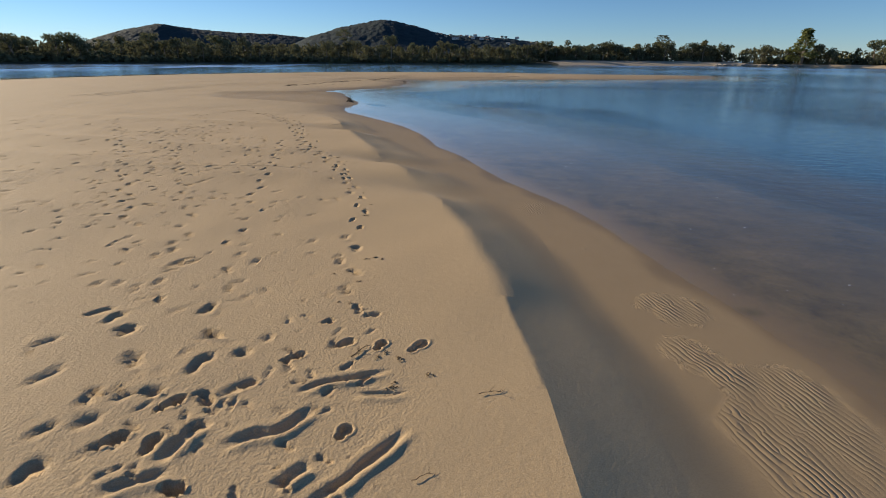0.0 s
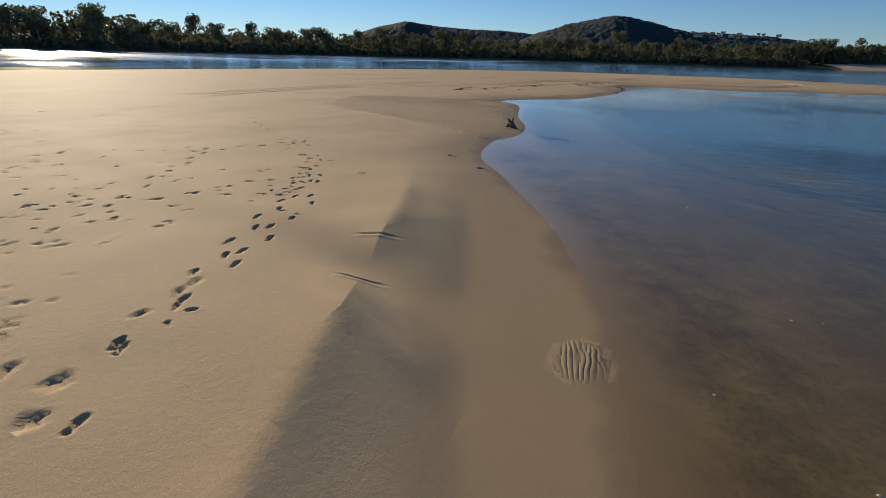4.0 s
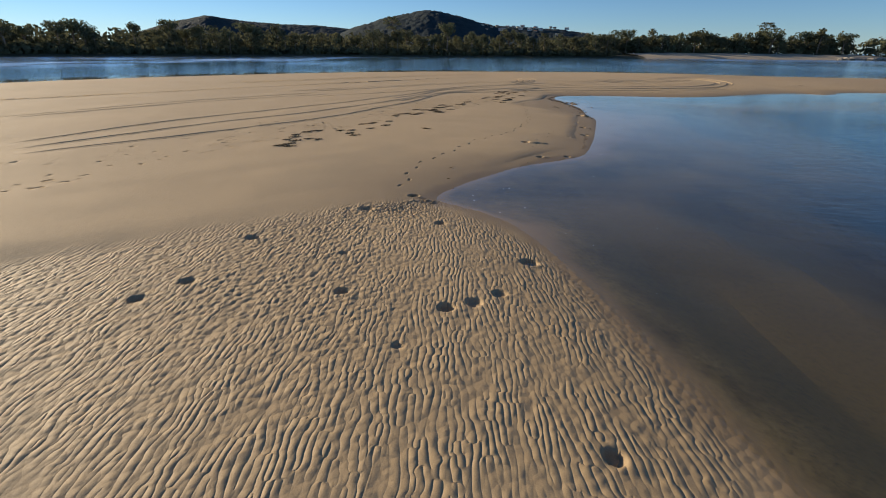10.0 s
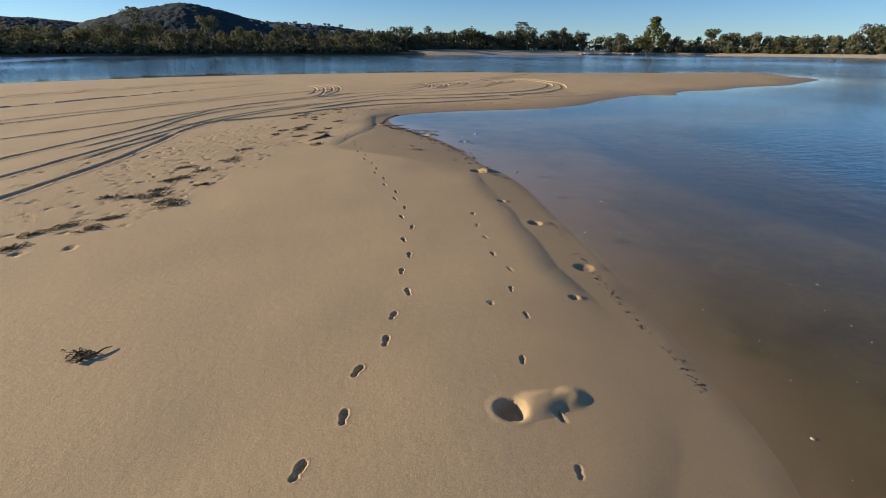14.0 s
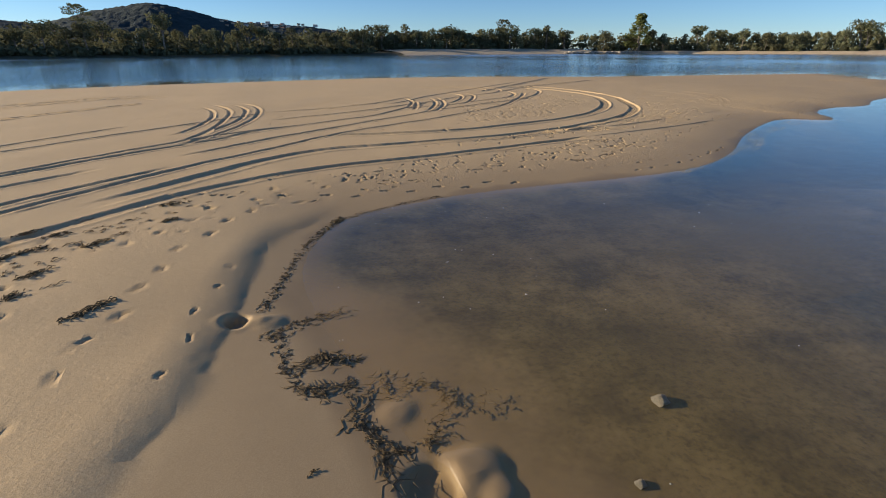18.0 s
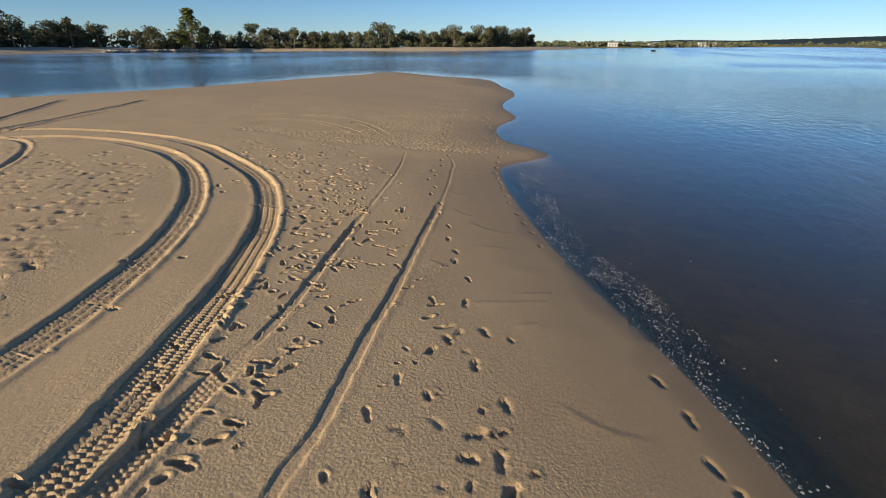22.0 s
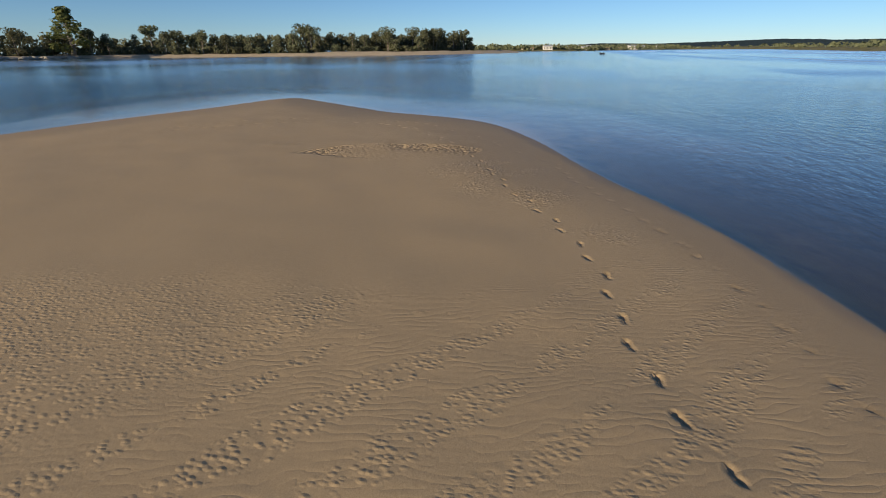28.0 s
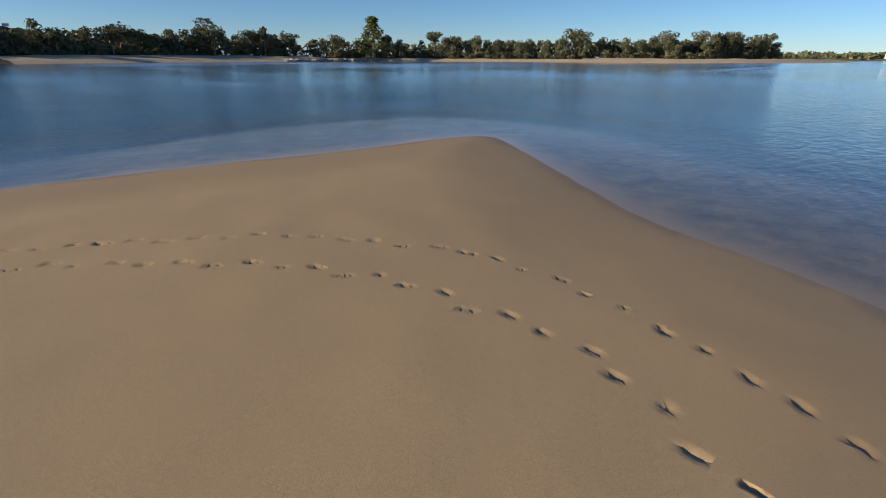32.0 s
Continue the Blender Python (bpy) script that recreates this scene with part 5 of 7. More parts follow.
def tile_levels(x0, x1, y0, y1, cells, fine):
    """How finely each tile is cut: finer near the camera's way and where there are marks."""
    nx, ny = int((x1 - x0) / TILE), int((y1 - y0) / TILE)
    cx, cy = np.meshgrid(x0 + TILE * (np.arange(nx) + 0.5), y0 + TILE * (np.arange(ny) + 0.5))
    dp = seg_distance(cx.ravel(), cy.ravel(), path_xy[:-1], path_xy[1:]).reshape(cx.shape)
    dt = np.full(cx.shape, 1e9)
    for line, *_ in TRACK_LINES:
        dt = np.minimum(dt, seg_distance(cx.ravel(), cy.ravel(), line[:-1], line[1:]).reshape(cx.shape))
    sd = sample(GRID_SD, cx, cy)
    marked = np.zeros(cx.shape, bool)
    for i, j in cells:
        if 0 <= i < nx and 0 <= j < ny:
            marked[j, i] = True
    flat = sample(FLAT, cx, cy)
    zone = (sample(HUMMOCK, cx, cy) > -0.5) | (sample(LUMPS, cx, cy) > -1) | ((flat > -1) & (cx > -11.5) & (cy < 44)) | ((flat > -1) & (cy > 51))
    lev = np.full(cx.shape, 1)
    lev[sd > -6] = 2
    lev[(sd > 0) & (dp < 40)] = 4
    lev[(dp < 9) & (sd > -1.2) & (cy > 1)] = 8
    lev[(dp < 60) & (dt < 0.9)] = 8
    lev[(dp < 34) & marked] = 8
    lev[(dp < 22) & (dt < 0.8)] = 16
    lev[(dp < 10) & marked] = 16
    lev[(dp < 10) & (flat > -1)] = 16
    lev[(dp < 9) & zone & (sd > -1)] = 16
    lev[(dp < 6) & (dt < 0.7)] = 32
    lev[(dp < np.where(cy > 84, 4.2, 3.2)) & marked & (cx < 30)] = 32
    lev[(dp < 3.0) & marked] = 32
    lev[(dp < 2.4) & zone & (sd > -0.3)] = 32
    lev[(dp < 5.5) & (sample(HUMMOCK, cx, cy) > -0.5) & (cx < 21)] = 32
    lev[(dp < 2.6) & (dt < 0.6) & ~((cx > 18) & (cx < 24))] = 64
    for i, j in fine:
        if 0 <= i < nx and 0 <= j < ny and dp[j, i] < 3.2:
            lev[j, i] = 64
    return lev


def trodden(x, y):
    """How thickly the sand round a place is marked, about 0 to 1."""
    grid = np.zeros(gx.shape)
    for m in STAMPS:
        i, j = int((m[0] - GX0) / GSTEP), int((m[1] - GY0) / GSTEP)
        grid[j, i] += 1
    for _ in range(2):
        for axis in (0, 1):
            grid = sum(np.roll(grid, k, axis) for k in (-2, -1, 0, 1, 2)) / 5
    return np.clip((sample(grid, x, y) - 0.25) / 0.7, 0, 1)


def build_ground():
    x0, x1, y0, y1 = -110.0, 90.0, -14.0, 146.0
    cells = {}
    for m in STAMPS:
        r = max(m[3], m[4]) * 1.1
        for i in range(int((m[0] - r - x0) // TILE), int((m[0] + r - x0) // TILE) + 1):
            for j in range(int((m[1] - r - y0) // TILE), int((m[1] + r - y0) // TILE) + 1):
                cells.setdefault((i, j), []).append(m)
    fine = {(int((m[0] - x0) // TILE), int((m[1] - y0) // TILE)) for m in STAMPS if m[6] == "foot" and 57 < m[1] < 79 and -13 < m[0] < -8}
    lev = tile_levels(x0, x1, y0, y1, cells, fine)
    ny, nx = lev.shape
    vs, fs = [], []
    for j in range(ny):
        for i in range(nx):
            k = lev[j, i]
            t = np.linspace(0, TILE, k + 1)
            tx, ty = np.meshgrid(x0 + i * TILE + t, y0 + j * TILE + t)
            vs.append((tx.ravel(), ty.ravel(), k, i, j))
    X = np.concatenate([v[0] for v in vs])
    Y = np.concatenate([v[1] for v in vs])
    K = np.concatenate([np.full(len(v[0]), v[2]) for v in vs])
    Zv, sd = height(X, Y)
    Zv = press_steps(X, Y, Zv)
    amp, phase, fork = ripples(X, Y, sd)
    wet, silt, algae = sand_tone(X, Y, Zv, sd)
    lump, shape, alone = lumps(X, Y)
    Zv = Zv + lump * shape * (K >= 16)
    lump = np.where(K < 16, 0.5, 0.3) * lump * (1 - alone) - 0.62 * alone * lump
    loose = trodden(X, Y)
    pos = 0
    for tx, ty, k, i, j in vs:
        n = k + 1
        if k >= 4:
            zt = Zv[pos:pos + n * n]
            zt = press_tracks(tx, ty, zt, (tx[0], tx[-1], ty[0], ty[-1]), k >= 32)
            if (i, j) in cells and k >= 8:
                zt = press_stamps(tx, ty, zt, cells[i, j])
            Zv[pos:pos + n * n] = zt
        Zt = Zv[pos:pos + n * n].reshape(n, n)
        # edges follow the coarser neighbour, so that the sheet has no cracks
        for (di, dj, sl) in ((-1, 0, (slice(None), 0)), (1, 0, (slice(None), -1)), (0, -1, (0, slice(None))), (0, 1, (-1, slice(None)))):
            ii, jj = i + di, j + dj
            if 0 <= ii < nx and 0 <= jj < ny and lev[jj, ii] < k:
                r = k // lev[jj, ii]
                e = Zt[sl]
                Zt[sl] = np.interp(np.arange(n), np.arange(0, n, r), e[::r])
        idx = pos + np.arange(n * n).reshape(n, n)
        fs.append(np.stack([idx[:-1, :-1], idx[:-1, 1:], idx[1:, 1:], idx[1:, :-1]], -1).reshape(-1, 4))
        pos += n * n
    # the rest of the sheet, out to the horizon
    ring = [np.array([-5000, -2500, -1200, -700, -420, -300, -220, -160, -130, x0]), np.array([x1, 110, 140, 190, 260, 340, 450, 700, 1200, 2500, 5000])]
    midx = np.arange(x0, x1 + 1, 10.0)
    xs = np.concatenate([ring[0][:-1], midx, ring[1][1:]])
    ys = np.concatenate([[-5000, -2500, -1200, -600, -300, -160, -90, -40], np.arange(y0, y1 + 1, 10.0), [170, 200, 240, 290, 360, 500, 800, 1400, 2600, 5000]])
    gx, gy = np.meshgrid(xs, ys)
    hz, hsd = height(gx.ravel(), gy.ravel())
    out = np.maximum(np.maximum(np.abs(gx - (x0 + x1) / 2) - (x1 - x0) / 2, np.abs(gy - (y0 + y1) / 2) - (y1 - y0) / 2), 0).ravel()
    hz = np.where((out > 0) & (hsd < 0), np.minimum(hz, LEVEL - 0.2 - 0.02 * out), hz)
    hz = np.maximum(hz, -4.0)
    idx = pos + np.arange(gx.size).reshape(gx.shape)
    q = np.stack([idx[:-1, :-1], idx[:-1, 1:], idx[1:, 1:], idx[1:, :-1]], -1)
    cxm, cym = (gx[:-1, :-1] + gx[1:, 1:]) / 2, (gy[:-1, :-1] + gy[1:, 1:]) / 2
    keep = ~((cxm > x0) & (cxm < x1) & (cym > y0) & (cym < y1))
    fs.append(q[keep])
    X, Y, Zv = np.concatenate([X, gx.ravel()]), np.concatenate([Y, gy.ravel()]), np.concatenate([Zv, hz])
    w2, s2, a2 = sand_tone(gx.ravel(), gy.ravel(), hz, hsd)
    wet, silt, algae = np.concatenate([wet, w2]), np.concatenate([silt, s2]), np.concatenate([algae, a2])
    amp, phase, lump = np.concatenate([amp, 0 * hz]), np.concatenate([phase, 0 * hz]), np.concatenate([lump, 0 * hz])
    loose = np.concatenate([loose, 0 * hz])
    fork = np.concatenate([fork, np.stack([0 * hz, 0 * hz + 1])], 1)
    ob = mesh_object("ground", np.stack([X, Y, Zv], 1), np.concatenate(fs), SAND, {"wet": wet, "silt": silt, "ripple": amp, "phase": phase, "lump": lump, "fork_a": fork[0], "fork_b": fork[1], "algae": algae, "loose": loose})
    return tagged(ob, "pale tan sand spit with footprints, ripples and tyre tracks", "sand", kind="structure")


HOLLOWS = [(1.18, 18.25, 0.25), (0.76, 22.45, 0.2), (1.16, 21.72, 0.22), (2.78, 21.4, 0.2), (3.54, 23.73, 0.25), (3.84, 20.24, 0.2), (4.52, 6.29, 0.2), (5.27, 5.83, 0.12), (6.16, 8.73, 0.2), (6.11, 6.84, 0.18), (-5.57, 38.97, 0.25), (-4.78, 36.09, 0.28), (-4.51, 35.2, 0.22), (-5.2, 34.16, 0.22),
           (-9.52, 57.93, 0.2), (-9.08, 57.79, 0.2), (-8.27, 58.46, 0.2), (-7.49, 48.61, 0.35), (-5.86, 50.03, 0.35), (-3.02, 33.77, 0.22), (-2.75, 33.96, 0.2), (-3.14, 31.84, 0.25), (-2.65, 32.02, 0.2),
           (-4.25, 73.04, 0.17), (-1.84, 74.14, 0.26), (-2.41, 72.43, 0.24), (-3.51, 71.67, 0.22), (-2.19, 73.5, 0.2), (-1.13, 74.14, 0.2), (-0.8, 74.0, 0.22), (-3.36, 73.25, 0.13), (-2.9, 75.0, 0.2),
           (-6.5, 73.6, 0.22), (-4.0, 69.6, 0.25), (-3.0, 70.6, 0.22), (-4.7, 67.6, 0.2), (-3.6, 66.4, 0.3), (-5.2, 64.8, 0.25), (-3.9, 63.2, 0.35), (-6.0, 61.4, 0.25), (-5.0, 60.0, 0.35), (-2.6, 64.6, 0.4), (-7.4, 58.2, 0.3), (-6.4, 56.6, 0.4)]


def sand_tone(x, y, z, sd):
    wob = 0.5 * vnoise(x * 0.8, y * 0.8) + 0.25 * vnoise(x * 2.7, y * 2.7)
    wet = np.maximum(sstep(0.8, 0.0, sd + wob), 0.6 * sstep(-0.04, -0.20, z + 0.05 * wob))
    wet = np.maximum(wet, 0.15 * sstep(14, 20, x) + 0.2 * sstep(22, 32, x))
    wet = np.maximum(wet, 0.4 * sstep(-0.2, 0.8, sample(FLAT, x, y)))
    wet = np.maximum(wet, 0.62 * sstep(36, 44, x) * sstep(7, 1.5, sd))
    low = np.interp(y, [56.6, 58.6, 61.0, 62.0, 64.5, 68.3, 70.6, 72.5, 74.4, 75.4, 76.7, 77.92, 79.12, 80.56, 81.6, 82.46], [-11.1, -9.9, -7.5, -7.4, -7.0, -6.3, -6.2, -7.6, -9.3, -8.6, -7.9, -7.25, -6.74, -6.42, -6.2, -5.93])
    wet = np.maximum(wet, 0.5 * sstep(-0.1, 0.35, x - low + 0.2 * wob) * sstep(56, 58, y) * sstep(83, 81, y))
    quick = np.maximum(sstep(80.5, 82.5, y), sstep(38, 41, y) * sstep(61, 59, y))
    silt = sstep(0.0, 0.2 - 0.13 * quick - 0.09 * sstep(72, 76, y) * (1 - quick), LEVEL - z + 0.08 * wob * (1 - 0.6 * quick))
    # the silt begins at the waterline
    neck = sstep(51.5, 53, y) * sstep(60.5, 58.5, y)
    silt = np.maximum(silt, np.maximum(0.78 * neck, 0.85 * sstep(38, 35, y)) * sstep(0.0, 0.3 + 0.9 * (1 - neck), -sd + 0.15 * wob))
    blot = vnoise(x * 0.45 + 9, y * 0.45) + 0.8 * vnoise(x * 1.3, y * 1.3 + 4) + 0.4 * vnoise(x * 3.1, y * 3.1 + 2)
    algae = np.clip(0.5 - 0.5 * sstep(79, 83, y) + 0.5 * np.maximum(inlet_hole(x, y), np.maximum(sstep(82, 86, y), sstep(79, 83, y) * sstep(2, 6, x))) + (0.8 + 0.7 * sstep(72, 76, y)) * blot, 0, 1) * sstep(0.04, 0.2, LEVEL - z + 0.10 * wob)
    # weed gathered in hollows of the bed
    for hx, hy, hr in HOLLOWS:
        dark = np.exp(-(((x - hx) / hr) ** 2 + ((y - hy) / (0.7 * hr)) ** 2) * (1 + 0.8 * wob))
        algae, silt = np.maximum(algae, 0.95 * dark), np.maximum(silt, 0.9 * dark)
    return wet, silt, algae


ground = build_ground()


def build_water():
    xs = np.concatenate([[-5000, -2000, -900, -500, -300, -200, -150], np.arange(-110, 90.1, 1.0), [100, 120, 150, 200, 300, 500, 900, 2000, 5000]])
    ys = np.concatenate([[-5000, -2000, -900, -500, -250, -120, -60], np.arange(-30, 146.1, 1.0), [160, 190, 230, 290, 380, 600, 1200, 2500, 5000]])
    gx, gy = np.meshgrid(xs, ys)
    z, sd = height(gx.ravel(), gy.ravel())
    depth = LEVEL - z
    depth = np.where(sd < -16, np.maximum(depth, 1.5), depth)
    offing = sstep(0.45, 1.1, depth)
    inlet = sstep(82.5, 77.5, gy.ravel()) * sstep(70, 40, gx.ravel())
    deep = 1 - np.exp(-np.maximum(depth, 0) / (0.55 + 1.1 * inlet))
    deep = np.maximum(deep, 0.9 * offing)
    bank = sstep(54, 57, gy.ravel()) * sstep(66, 61, gy.ravel()) * sstep(8, 0, gx.ravel())
    deep = np.maximum(deep, 0.45 * bank * sstep(0.0, 0.9, -sd) * (1 + 0.25 * vnoise(gx.ravel() * 0.7, gy.ravel() * 0.7)))
    far = np.clip(-sd, 0, None)
    gust = sstep(-0.12, 0.2, vnoise(gx.ravel() * 0.06, gy.ravel() * 0.06) + 0.5 * vnoise(gx.ravel() * 0.17, gy.ravel() * 0.17))
    chop = 0.02 + 0.06 * sstep(2, 10, far) + 0.22 * gust * sstep(6, 16, far) + (1 - 0.65 * inlet) * (0.5 + 0.5 * gust) * 1.5 * sstep(8, 80, far)
    wave = np.minimum(chop, 0.12 + 0.18 * inlet) * (1 - 0.85 * sstep(25, 70, far)) + 0.08 * sstep(18, 36, gx.ravel()) * sstep(0.5, 5, far) * sstep(60, 25, far)
    chop = chop + 0.1 * sstep(18, 36, gx.ravel()) * sstep(0.5, 5, far) * sstep(60, 25, far)
    idx = np.arange(gx.size).reshape(gx.shape)
    q = np.stack([idx[:-1, :-1], idx[:-1, 1:], idx[1:, 1:], idx[1:, :-1]], -1).reshape(-1, 4)
    land = (sd > 3)[q].all(1)
    q = q[~land]
    ob = mesh_object("water", np.stack([gx.ravel(), gy.ravel(), np.full(gx.size, LEVEL)], 1), q, WATER, {"deep": deep, "offing": offing, "chop": chop, "wave": wave, "inlet": inlet})
    return tagged(ob, "calm clear tidal water, blue with sky, brown over shallow sand", "water", kind="structure")


water = build_water()

# ---- builders for loose things ----
def part(name, verts, faces, material, parent=None, label="", smooth=True):
    """One mesh object, as a thing or under one."""
    me = bpy.data.meshes.new(name)
    me.from_pydata([tuple(v) for v in verts], [], [tuple(f) for f in faces])
    for p in me.polygons:
        p.use_smooth = smooth
    me.materials.append(material)
    ob = new(name, me)
    if parent is not None:
        ob.parent = parent
    if label:
        ob["label"] = label
    return ob


def tube(pts, radii, sides=7, wob=0.0, rng=random):
    """A tapered, closed tube along a line of points."""
    verts, faces = [], []
    pts = [Vector(p) for p in pts]
    side = None
    for k, p in enumerate(pts):
        d = (pts[min(k + 1, len(pts) - 1)] - pts[max(k - 1, 0)]).normalized()
        if side is None:
            side = d.orthogonal().normalized()
        side = (side - d * side.dot(d)).normalized()
        up = d.cross(side)
        for s in range(sides):
            a = 2 * math.pi * s / sides
            r = radii[k] * (1 + wob * rng.uniform(-1, 1))
            verts.append(p + side * math.cos(a) * r + up * math.sin(a) * r)
    for k in range(len(pts) - 1):
        for s in range(sides):
            a, b = k * sides + s, k * sides + (s + 1) % sides
            faces.append((a, b, b + sides, a + sides))
    faces.append(tuple(range(sides))[::-1])
    faces.append(tuple((len(pts) - 1) * sides + s for s in range(sides)))
    return verts, faces


def joined(pieces):
    verts, faces = [], []
    for v, f in pieces:
        o = len(verts)
        verts += v
        faces += [tuple(i + o for i in q) for q in f]
    return verts, faces


def empty(name, x, y, z, rz=0.0):
    ob = new(name)
    ob.empty_display_size = 0.2
    ob.matrix_world = pose(x, y, z, 0, 0, rz)
    return ob


def sand_heights(x, y):
    return press_steps(x, y, height(x, y)[0])


def on_sand(x, y):
    return float(sand_heights(np.array([x], float), np.array([y], float))[0])


def leaf_material(name, a, b):
    m, n, l, p = mat(name)
    rnd = n.new("ShaderNodeObjectInfo").outputs["Random"]
    pos = n.new("ShaderNodeTexCoord").outputs["Object"]
    f = tex(n, l, 0.7, 4, 0.6, pos).outputs[0]
    col = ramp(n, l, f, [(0.3, a), (0.7, b)])
    col = mix_color(n, l, math_node(n, l, "MULTIPLY", rnd, 0.55), col, (0.10, 0.085, 0.045))
    front, through_leaf, both = n.new("ShaderNodeBsdfDiffuse"), n.new("ShaderNodeBsdfTranslucent"), n.new("ShaderNodeMixShader")
    both.inputs[0].default_value = 0.3
    for sh, k in ((front, 1), (through_leaf, 2)):
        l.new(col, sh.inputs[0])
        l.new(sh.outputs[0], both.inputs[k])
    l.new(both.outputs[0], n["Material Output"].inputs[0])
    n.remove(p)
    return m


BARK = plain("bark", (0.16, 0.13, 0.10), (0.30, 0.26, 0.21), 3.0, 0.9, 0.02, 12)
GUM = leaf_material("gum_leaves", (0.125, 0.148, 0.080), (0.235, 0.240, 0.140))
OAK = leaf_material("she_oak_needles", (0.105, 0.124, 0.072), (0.205, 0.205, 0.122))
BRIGHT = leaf_material("bright_leaves", (0.149, 0.203, 0.054), (0.243, 0.270, 0.095))
# forest green shifted to blue: distance haze is painted into this base colour
HAZED_HILL = plain("hazed_hill_forest", (0.011, 0.026, 0.030), (0.026, 0.046, 0.050), 0.06, 0.95, 4.0, 0.10)
GRASS = plain("marsh_grass", (0.13, 0.12, 0.045), (0.22, 0.19, 0.08), 0.06, 0.95, 0.3, 1.2)
BANK_SAND = plain("bank_sand", (0.42, 0.33, 0.22), (0.56, 0.45, 0.31), 0.3, 0.95, 0.03, 4)
BANK_SOIL = plain("bank_soil", (0.06, 0.055, 0.03), (0.13, 0.11, 0.06), 0.25, 0.95, 0.1, 2)
STONE = plain("pale_rock", (0.26, 0.225, 0.18), (0.42, 0.375, 0.31), 2.0, 0.9, 0.05, 5)
DRIFT = plain("weathered_driftwood", (0.055, 0.040, 0.028), (0.19, 0.145, 0.10), 9.0, 0.85, 0.012, 30)
TWIG = plain("dark_twig", (0.035, 0.024, 0.015), (0.11, 0.075, 0.045), 14.0, 0.9)
WEED = plain("dried_weed", (0.045, 0.033, 0.018), (0.16, 0.115, 0.062), 20.0, 0.95)
PALE = plain("pale_render", (0.62, 0.58, 0.52), (0.80, 0.77, 0.72), 0.4, 0.8)
CREAM = plain("cream_weatherboard", (0.42, 0.36, 0.28), (0.58, 0.50, 0.40), 0.4, 0.8)
TILE_RED = plain("roof_tile", (0.22, 0.12, 0.08), (0.34, 0.20, 0.14), 0.6, 0.85)
TILE_GREY = plain("roof_sheet", (0.20, 0.21, 0.22), (0.36, 0.37, 0.38), 0.6, 0.6)
GLASS_DARK = plain("window_dark", (0.03, 0.035, 0.04), (0.06, 0.065, 0.07), 1.0, 0.15)
HULL = plain("dark_hull_paint", (0.03, 0.035, 0.045), (0.06, 0.065, 0.075), 2.0, 0.4)
FOAM_M = plain("foam", (0.20, 0.19, 0.16), (0.42, 0.40, 0.36), 30.0, 0.7, 0.004, 90)
SHELL_M = plain("shell", (0.55, 0.50, 0.43), (0.85, 0.82, 0.76), 25.0, 0.5)


# ---- far banks ----
def polar_from(ex, ey, az, dist):
    return ex - math.sin(radians(az)) * dist, ey + math.cos(radians(az)) * dist


BANK = [(-330, -60), (-262, 40), (-215, 120), (-165, 190), (-115, 240), (-60, 276), (0, 298), (80, 316), (150, 326), (200, 330), (232, 326), (262, 300), (290, 258), (316, 214), (336, 186), (362, 168), (400, 157), (443, 147)]
SHORE_RIGHT = [(250, -130), (330, -78), (420, -80), (640, -118), (840, -160), (960, -120), (930, -20), (820, 40), (745, 95), (700, 150), (660, 215), (560, 330)]


def bank_strip(name, line, profile, material, label, category, kind="structure", jit=1.0):
    """A strip of land along a shore; profile: metres inland and height."""
    p = smooth_line(line, 3)
    t = np.gradient(p, axis=0)
    t /= np.hypot(t[:, 0], t[:, 1])[:, None]
    nrm = np.stack([-t[:, 1], t[:, 0]], 1)
    wig = jit * (vnoise(p[:, 0] * 0.05, p[:, 1] * 0.05) * 6)[:, None] * nrm
    V = []
    for off, hgt in profile:
        q = p + nrm * off + wig
        V.append(np.stack([q[:, 0], q[:, 1], LEVEL + hgt + 0.25 * abs(hgt) * vnoise(q[:, 0] * 0.2, q[:, 1] * 0.2)], 1))
    V = np.concatenate(V)
    idx = np.arange(len(V)).reshape(len(profile), len(p))
    q = np.stack([idx[:-1, :-1], idx[:-1, 1:], idx[1:, 1:], idx[1:, :-1]], -1).reshape(-1, 4)
    return tagged(mesh_object(name, V, q, material), label, category, kind=kind)


bank_strip("bank_ground", BANK, [(-4, -0.5), (-0.5, 0.0), (2, 0.5), (9, 0.9), (40, 1.4), (70, 2.0)], BANK_SOIL, "dark soil and leaf litter of the wooded far bank", "bank", jit=0.0)
bank_strip("bank_beach", [(72, 314), (110, 321), (150, 326), (180, 329), (204, 330)], [(-5, -0.5), (-1, 0.06), (2, 0.8), (12, 1.8), (26, 2.5), (34, 1.6)], BANK_SAND, "narrow pale sand beach below the far trees", "beach", jit=0.0)
bank_strip("bank_beach", [(300, 240), (316, 214), (336, 186), (362, 168), (400, 157), (443, 147), (462, 143)], [(-5, -0.5), (-1, 0.06), (2, 1.0), (10, 2.0), (16, 1.6)], BANK_SAND, "low pale sand beach at the end of the wooded point", "beach", jit=0.0)
bank_strip("bank_beach", [(190, 330), (215, 329), (232, 326), (262, 300), (290, 258), (312, 220)], [(-4, -0.5), (-1, 0.06), (1.5, 0.8), (5, 1.5), (8, 1.0)], BANK_SAND, "thin pale eroded bank below the trees", "beach", jit=0.0)
bank_strip("far_shore", SHORE_RIGHT[::-1], [(-6, -0.6), (0, 0.1), (4, 1.5), (40, 2.4), (300, 4.0)], GRASS, "flat olive marsh grass along the far shore", "marsh")


